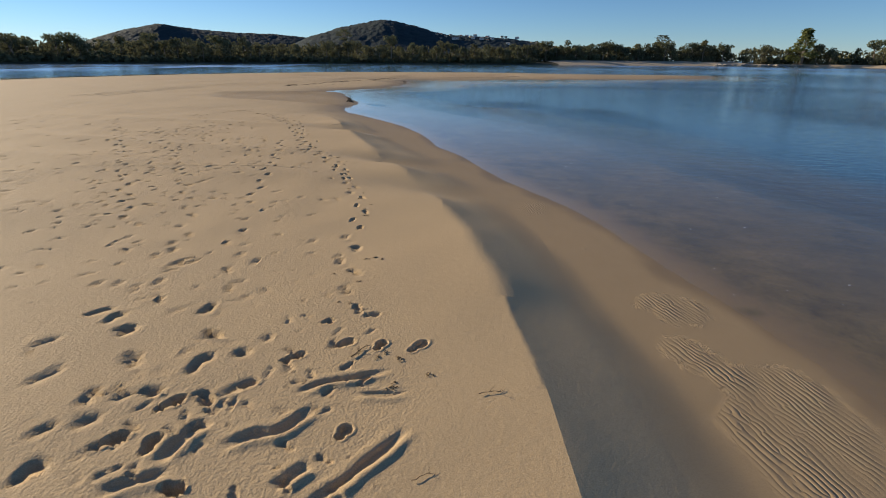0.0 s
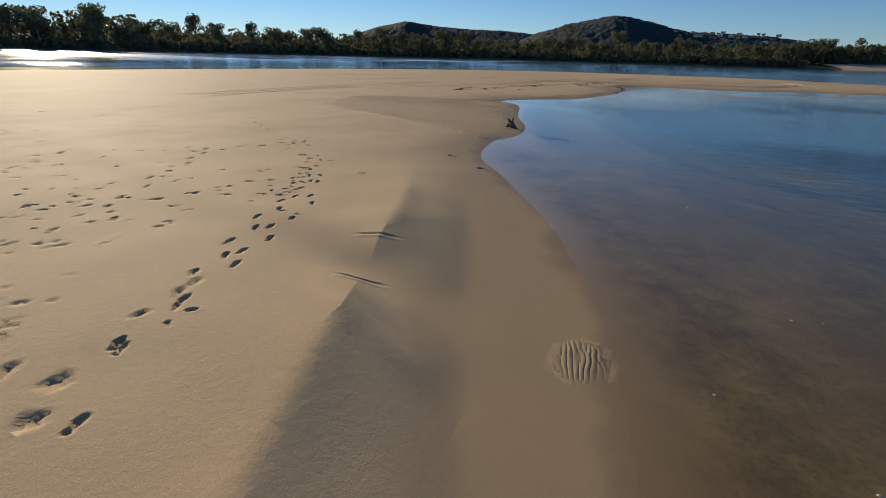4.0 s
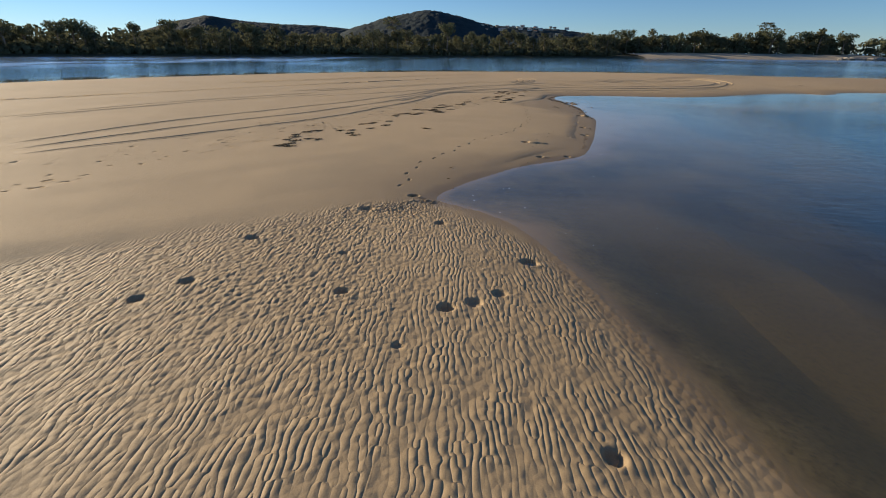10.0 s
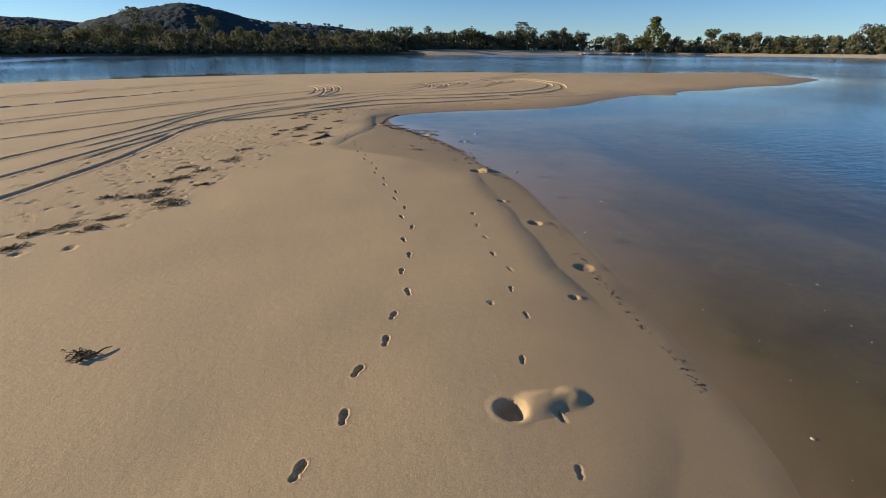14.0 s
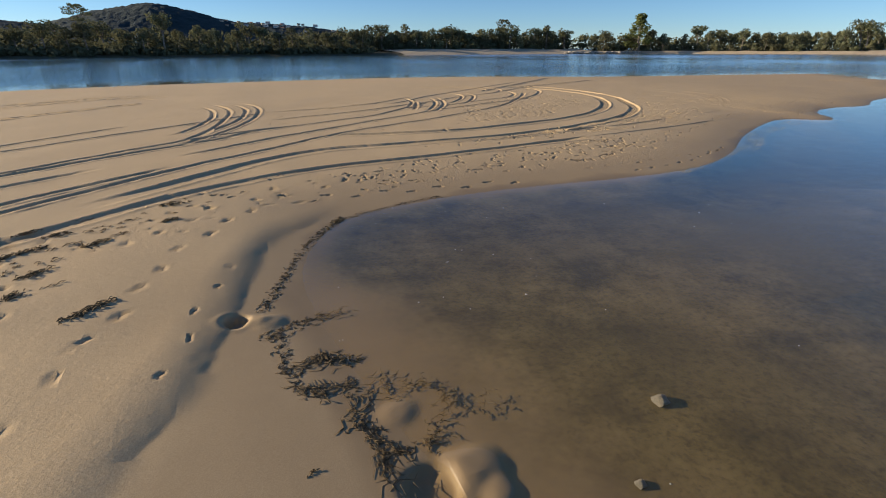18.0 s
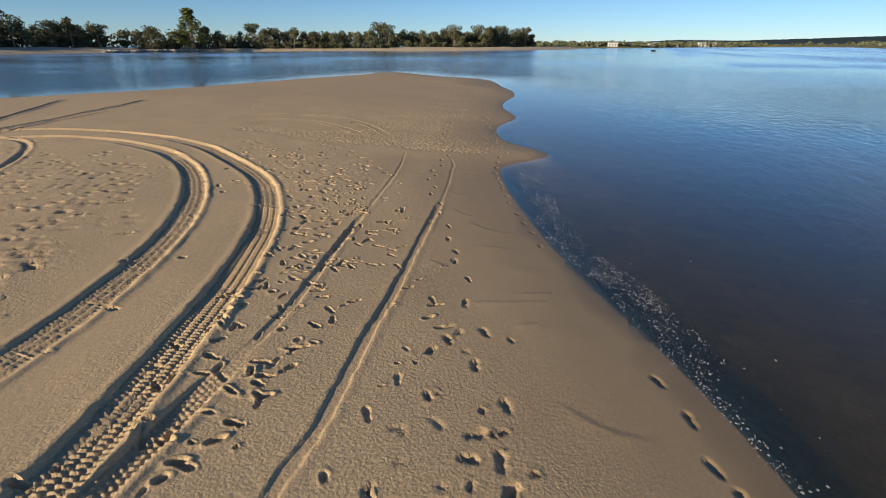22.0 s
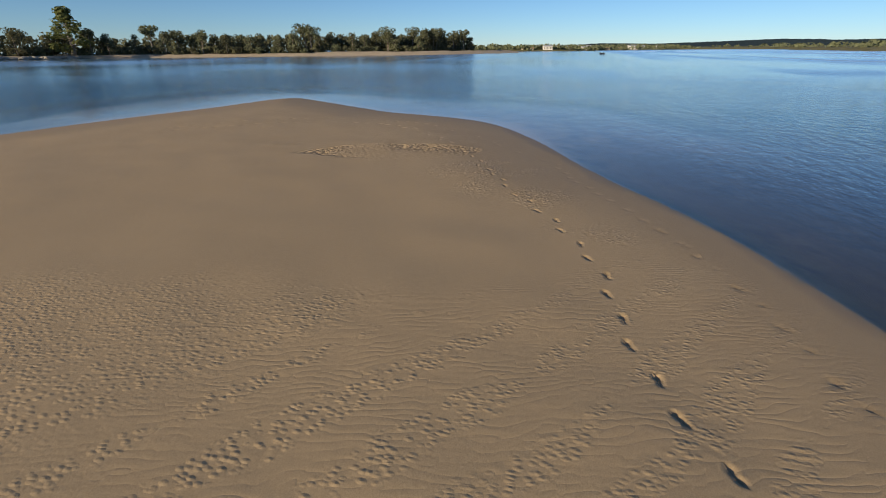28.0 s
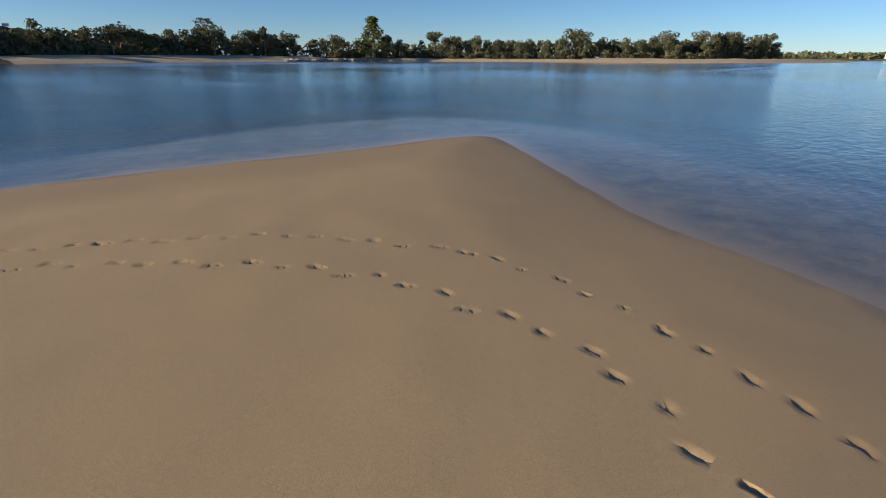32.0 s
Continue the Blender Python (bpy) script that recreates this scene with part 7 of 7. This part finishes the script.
# ---- twigs, weed and shells on the sand ----
def twig(x, y, heading, length, thick=0.006, branches=2, seed=0, label="thin dark twig lying on the sand", mt=None):
    r = random.Random(seed)
    base = empty("twig", x, y, on_sand(x, y) + 0.01, heading)
    pts = [(length * (k / 5 - 0.5), r.uniform(-0.05, 0.05) * length, thick + r.uniform(0, 0.08) * length * (0.3 if k in (0, 5) else 1) * 0.4) for k in range(6)]
    part("stem", *tube(pts, [thick * q for q in (1.3, 1.2, 1.0, 0.9, 0.7, 0.4)], 6, 0.1, r), mt or TWIG, base)
    for b in range(branches):
        k = r.randint(1, 4)
        p = Vector(pts[k])
        a = r.choice((-1, 1)) * r.uniform(0.5, 1.2)
        ln = length * r.uniform(0.2, 0.4)
        end = p + Vector((math.cos(a) * ln, math.sin(a) * ln, r.uniform(0.0, 0.25) * ln))
        part("branch", *tube([p, (p + end) / 2 + Vector((0, 0, 0.02 * length)), end], [thick * 0.8, thick * 0.6, thick * 0.3], 5, 0.1, r), mt or TWIG, base)
    return tagged(base, label, "twig")


for k, (x, y, h, ln, th, br) in enumerate((
        (-0.95, 4.7, 60, 0.42, 0.010, 5), (0.45, 3.95, 10, 0.38, 0.006, 3), (-0.2, 2.95, 30, 0.25, 0.005, 2), (-10.8, 29.7, 20, 0.32, 0.012, 3), (-9.9, 29.3, -40, 0.30, 0.012, 3),
        (-9.5, 28.2, 70, 0.36, 0.016, 1), (-7.9, 28.5, 15, 0.30, 0.012, 4), (-8.3, 25.7, 60, 0.2, 0.012, 1), (-11.9, 57.0, 50, 0.32, 0.008, 2), (21.3, 97.2, -20, 0.6, 0.016, 3), (22.4, 96.2, 30, 0.3, 0.01, 1),
        (-13.2, 63.3, 40, 0.5, 0.02, 1), (-3.3, 14.6, 70, 0.22, 0.014, 2), (-3.4, 16.0, 30, 0.2, 0.012, 2), (-3.0, 15.3, -60, 0.18, 0.01, 2), (-6.8, 34.1, 70, 0.3, 0.007, 2))):
    twig(x, y, h, ln * 0.7, th * 0.5, br, k)


def build_log(x, y, heading):
    r = random.Random(91)
    base = empty("log", x, y, on_sand(x, y) - 0.004, heading)
    pts = [(-0.66, -0.02, -0.01), (-0.5, 0.0, 0.0), (-0.3, 0.02, 0.01), (-0.12, 0.03, 0.01), (0.02, 0.015, 0.015), (0.16, 0.03, 0.02), (0.32, 0.06, 0.02), (0.46, 0.07, 0.025), (0.58, 0.06, 0.03), (0.63, 0.05, 0.02)]
    part("stem", *tube(pts, [0.012, 0.022, 0.026, 0.03, 0.042, 0.036, 0.04, 0.05, 0.062, 0.03], 9, 0.22, r), DRIFT, base)
    part("knot", *tube([(0.5, 0.03, 0.03), (0.53, -0.03, 0.045), (0.54, -0.09, 0.03)], [0.045, 0.032, 0.012], 7, 0.2, r), DRIFT, base)
    part("branch", *tube([(0.02, 0.0, 0.01), (-0.14, -0.05, 0.012), (-0.34, -0.09, 0.004)], [0.026, 0.017, 0.008], 6, 0.2, r), DRIFT, base)
    return tagged(base, "knotted dark driftwood branch half sunk in the sand", "driftwood")


build_log(-9.43, 76.06, 47)
log = twig(-5.0, 39.3, -22, 1.9, 0.06, 0, 94, "dark waterlogged log lying under the shallow water", TWIG)
log.location.z -= 0.01


def weed_clump(x, y, size, seed, heading=None):
    """A tangle of dried weed."""
    r = random.Random(seed)
    base = empty("weed_clump", x, y, on_sand(x, y), r.uniform(0, 360) if heading is None else heading)
    large = size > 0.2
    for _ in range(44 if large else 9):
        a, b = r.uniform(0, 6.28), r.uniform(-1.3, 1.3)
        rad = size * r.uniform(0.05, 0.9) ** (1.0 if large else 0.6)
        p = Vector((math.cos(a) * rad, math.sin(a) * rad * 0.5, 0.005))
        d = Vector((math.cos(b), 0.7 * math.sin(b), r.uniform(0.0, 0.2))) * size * (r.uniform(0.16, 0.42) if large else r.uniform(0.25, 0.6))
        thick = 0.0075 if large else 0.0052
        part("strand", *tube([p - d * 0.5, p + Vector((0, 0, size * r.uniform(0.03, 0.11))), p + d * 0.5], [0.4 * thick, thick, 0.4 * thick], 4, 0, r), WEED, base)
    return tagged(base, "small tangle of dark dried weed on the sand", "weed", "weed along the drift line")


rng = random.Random(55)
DRIFT_LINES = [([(-0.5, 4.2), (-1.2, 6.0), (-1.4, 8.0), (-1.8, 10.5), (-2.6, 13.4), (-3.3, 15.2), (-4.0, 17)], 30, 0.06), ([(-8.6, 26.5), (-9.8, 28.6), (-10.6, 29.8), (-11.4, 30.8), (-12.6, 31.6)], 18, 0.10),
               ([(-15, 66.5), (-13.2, 69.2), (-12, 72.5), (-10.2, 75.6), (-8.8, 79)], 14, 0.12), ([(-5.7, 78.6), (-5.3, 76.0), (-5.15, 74.9), (-5.13, 74.3), (-5.2, 73.5), (-5.3, 72.2), (-5.5, 71.2), (-5.4, 69.9)], 44, 0.09),
               ([(-9.9, 57.9), (-9.9, 58.3), (-8.7, 58.9)], 3, 0.05), ([(-9.9, 82.4), (-8.9, 83.0), (-8.0, 84.2), (-6.9, 85.1)], 30, 0.09), ([(-13.2, 52.9), (-12.4, 54.1), (-11.6, 55.8)], 6, 0.07)]
for line, count, size in DRIFT_LINES:
    p = smooth_line(line, 2)
    for _ in range(count):
        q = p[rng.randrange(len(p))]
        weed_clump(q[0] + rng.gauss(0, 0.22), q[1] + rng.gauss(0, 0.22), size * rng.uniform(0.5, 1.3), rng.randrange(9999))

for x, y, size in ((-10.05, 76.74, 0.28), (-9.81, 78.93, 0.30), (-9.92, 78.59, 0.28), (-8.82, 78.38, 0.24), (-9.21, 77.32, 0.30), (-9.64, 75.04, 0.34), (-9.45, 79.6, 0.22), (-10.6, 78.2, 0.26), (-10.9, 77.3, 0.22),
                   (-13.2, 68.84, 0.34), (-13.64, 69.69, 0.36), (-13.24, 71.28, 0.30), (-13.64, 70.22, 0.26), (-13.34, 72.45, 0.26), (-12.24, 73.15, 0.36), (-11.95, 74.69, 0.28), (-9.97, 78.17, 0.22), (-12.9, 71.9, 0.24), (-14.2, 68.2, 0.24), (-12.7, 70.4, 0.22)):
    weed_clump(x, y, 1.25 * size, int(x * -100), 38 + 12 * math.sin(9 * x))
for x, y, size, h in ((-8.16, 80.6, 0.26, 48), (-7.95, 80.82, 0.22, 40), (-9.02, 81.4, 0.24, 50), (-9.0, 82.12, 0.28, 50), (-8.48, 83.1, 0.26, 32), (-9.13, 83.7, 0.24, 20), (-7.57, 84.92, 0.32, 14), (-8.94, 82.56, 0.2, 25), (-7.5, 83.92, 0.22, 35), (-8.65, 81.6, 0.14, 30), (-9.57, 82.9, 0.26, 40),
                      (-13.35, 63.35, 0.26, -38), (-15.24, 67.04, 0.3, 40), (-15.15, 67.67, 0.28, 35), (-14.75, 67.99, 0.36, 40), (-14.33, 67.69, 0.36, 45), (-13.37, 69.1, 0.34, 50), (-13.54, 71.04, 0.32, 40), (-14.11, 69.67, 0.34, 35), (-14.55, 69.78, 0.3, 40),
                      (-8.6, 83.75, 0.2, 25), (-8.8, 83.2, 0.2, 30), (-9.3, 83.1, 0.24, 35), (-8.1, 84.2, 0.16, 20), (-9.6, 84.0, 0.24, 30), (-9.9, 81.9, 0.26, 45), (-8.9, 84.4, 0.2, 20), (-8.2, 83.4, 0.16, 30), (-9.4, 82.2, 0.2, 45)):
    weed_clump(x, y, size, int(x * -100 + y), h)
for k, (x, y) in enumerate(INLAND_WEED):
    weed_clump(x, y, 0.22 + 0.03 * (k % 4), 700 + k, 30 + 7 * (k % 5))

# a few stones in the shallows
for x, y, s in ((-2.8, 77.2, 0.055), (-5.4, 75.6, 0.03), (-3.7, 76.5, 0.03), (-4.6, 70.2, 0.03)):
    ob = new("stone", rocks[1])
    ob.matrix_world = pose(x, y, on_sand(x, y) + s * 0.35, 0, 0, 40) @ Matrix.Diagonal((s * 1.3, s, s, 1))
    tagged(ob, "smooth pale stone in the shallow water", "stone", "stones in the shallows")


def scatter(name, spots, size, material, label, category, flat=0.35):
    """Many small flakes, joined."""
    r = random.Random(name)
    V, F = [], []
    for x, y, z in spots:
        n = 7
        s = size * r.choice((0.4, 0.5, 0.7, 1.0, 1.7))
        o = len(V)
        a0 = r.uniform(0, 6.28)
        el = r.uniform(0.5, 1.0)
        ring = [(math.cos(a0 + 6.283 * k / n) * s * r.uniform(0.45, 1.25), math.sin(a0 + 6.283 * k / n) * s * el * r.uniform(0.45, 1.25)) for k in range(n)]
        V += [(x + a, y + b, z - 0.004) for a, b in ring]
        V += [(x + a * 0.6, y + b * 0.6, z + s * flat * 0.5) for a, b in ring]
        V.append((x, y, z + s * flat * 0.6))
        for k in range(n):
            k2 = (k + 1) % n
            F.append((o + k, o + k2, o + n + k2, o + n + k))
            F.append((o + n + k, o + n + k2, o + 2 * n))
    return tagged(part(name, V, F, material), label, category, kind="stuff")


rng = random.Random(88)
foam = []
edge = RING
for k in range(len(edge)):
    ex, ey = edge[k]
    if 82 < ey < 104 and -6 < ex < 30:
        nx, ny = edge[(k + 1) % len(edge)] - edge[k - 1]
        L = math.hypot(nx, ny)
        nx, ny = nx / L, ny / L
        if not 9 < ex < 17:
            for _ in range(10):
                d, t = abs(rng.gauss(0.1, 0.5)), rng.uniform(-0.8, 0.8)
                foam.append((ex + ny * d + nx * t, ey - nx * d + ny * t, LEVEL + 0.004))
inner = smooth_line([(16.25, 89.13), (13.96, 88.3), (13.02, 87.99), (11.82, 87.47), (10.96, 87.03), (10.46, 86.58), (9.96, 86.22), (9.52, 86.02), (9.12, 85.8), (8.3, 85.4), (7.2, 84.9), (5.8, 84.3), (4.4, 83.9)], 3)
for _ in range(210):
    k = rng.randrange(1, len(inner) - 1)
    out = inner[k + 1] - inner[k - 1]
    out = Vector((-out[1], out[0])).normalized()
    wide = 0.66 if inner[k][0] > 8.5 else 0.3
    cd = rng.uniform(0.0, wide)
    for _ in range(rng.randint(3, 24)):
        a, b = rng.gauss(0, 0.16), cd + rng.gauss(0, 0.05)
        if 0 < b < wide:
            foam.append((inner[k][0] + out[0] * b - out[1] * a, inner[k][1] + out[1] * b + out[0] * a, LEVEL + 0.004))
scatter("foam", foam, 0.010, FOAM_M, "flecks of white foam drifting along the water's edge", "foam", 0.06)
shells = []
for _ in range(420):
    k = rng.randrange(len(edge))
    ex, ey = edge[k]
    if 0 < ey < 100 and ex < 22:
        d = abs(rng.gauss(0, 2.2))
        nx, ny = edge[(k + 1) % len(edge)] - edge[k - 1]
        L = math.hypot(nx, ny)
        x, y = ex + ny / L * d, ey - nx / L * d
        shells.append((x, y, max(on_sand(x, y), LEVEL - 0.6) + 0.004))
scatter("shell_fragments", shells, 0.016, SHELL_M, "scattered pale shell fragments in the shallows", "shells", 0.4)

# weed cast up along the waterline
def weed_strands(line, count, wide, length):
    """Thin curved strands strewn along a line."""
    p = smooth_line(line, 3)
    pts, pieces = [], []
    for _ in range(int(0.65 * count)):
        k = rng.randrange(len(p) - 1)
        dx, dy = p[k + 1] - p[k]
        x, y = p[k][0] + rng.gauss(0, wide), p[k][1] + rng.gauss(0, wide)
        a = math.atan2(dy, dx) + rng.gauss(0, 0.9)
        ln = length * rng.uniform(0.3, 1.2)
        pts += [(x + math.cos(a + u) * ln * u, y + math.sin(a + u) * ln * u) for u in (-0.5, 0.0, 0.5)]
    flat = np.array(pts)
    z = np.maximum(sand_heights(flat[:, 0], flat[:, 1]), LEVEL)
    for k in range(0, len(pts), 3):
        thick = rng.uniform(0.002, 0.0045)
        pieces.append(tube([(*pts[k + q], z[k + q] + rng.uniform(0.001, 0.007)) for q in range(3)], [0.5 * thick, thick, 0.5 * thick], 3, 0, rng))
    return pieces


strands = []
for line, count, wide, length in (
        ([(-4.6, 83.4), (-4.79, 83.13), (-5.18, 82.65), (-5.54, 81.98), (-5.79, 81.28), (-6.0, 80.7), (-6.2, 80.22)], 620, 0.045, 0.08), ([(-4.79, 83.2), (-4.28, 83.5), (-3.27, 83.88), (-2.3, 84.05)], 300, 0.04, 0.07),
        ([(-6.15, 79.54), (-5.95, 79.71), (-5.76, 79.76), (-5.54, 79.89), (-5.27, 79.82)], 260, 0.07, 0.10), ([(-6.07, 79.5), (-6.07, 79.15), (-6.1, 78.85), (-5.95, 78.74)], 140, 0.05, 0.10),
        ([(-5.85, 78.85), (-5.7, 78.93), (-5.57, 78.95), (-5.38, 78.76)], 110, 0.06, 0.22), ([(-6.0, 78.5), (-5.84, 78.36), (-5.68, 78.4), (-5.5, 78.45)], 150, 0.05, 0.18), ([(-5.61, 77.9), (-5.4, 78.2), (-5.18, 78.38)], 60, 0.06, 0.24),
        ([(-5.53, 77.85), (-5.49, 77.66), (-5.4, 77.46), (-5.27, 77.4)], 160, 0.05, 0.14), ([(-5.2, 78.16), (-4.98, 78.27), (-4.75, 78.11), (-4.68, 77.9), (-4.78, 77.77), (-4.95, 77.61), (-5.09, 77.39)], 240, 0.05, 0.11),
        ([(-5.46, 77.42), (-5.5, 77.26), (-5.43, 77.06), (-5.3, 76.6)], 90, 0.05, 0.22), ([(-4.5, 77.66), (-4.29, 77.83)], 40, 0.05, 0.08), ([(-5.3, 76.6), (-5.2, 75.6), (-5.15, 74.9), (-5.13, 74.3), (-5.0, 73.4), (-5.1, 72.2)], 320, 0.09, 0.12),
        ([(-7.3, 61), (-7.0, 62.4), (-6.6, 64), (-6.0, 66)], 160, 0.04, 0.07), ([(-6.55, 74.4), (-6.44, 73.9), (-6.43, 73.4)], 60, 0.05, 0.08)):
    strands += weed_strands(line, count, wide, length)
tagged(part("weed_wrack", *joined(strands), WEED), "line of dark weed strands cast up along the waterline", "weed", kind="stuff")
for x, y, size in ((-5.6, 78.9, 0.22), (-5.84, 78.38, 0.2), (-5.45, 77.55, 0.14), (-4.3, 73.48, 0.16), (-4.5, 73.75, 0.12), (-4.77, 72.99, 0.11), (-4.98, 73.45, 0.15), (-5.18, 73.84, 0.15), (-5.13, 74.3, 0.14), (-5.03, 72.24, 0.16), (-4.76, 72.19, 0.12)):
    weed_clump(x, y, size, int(x * -1000))
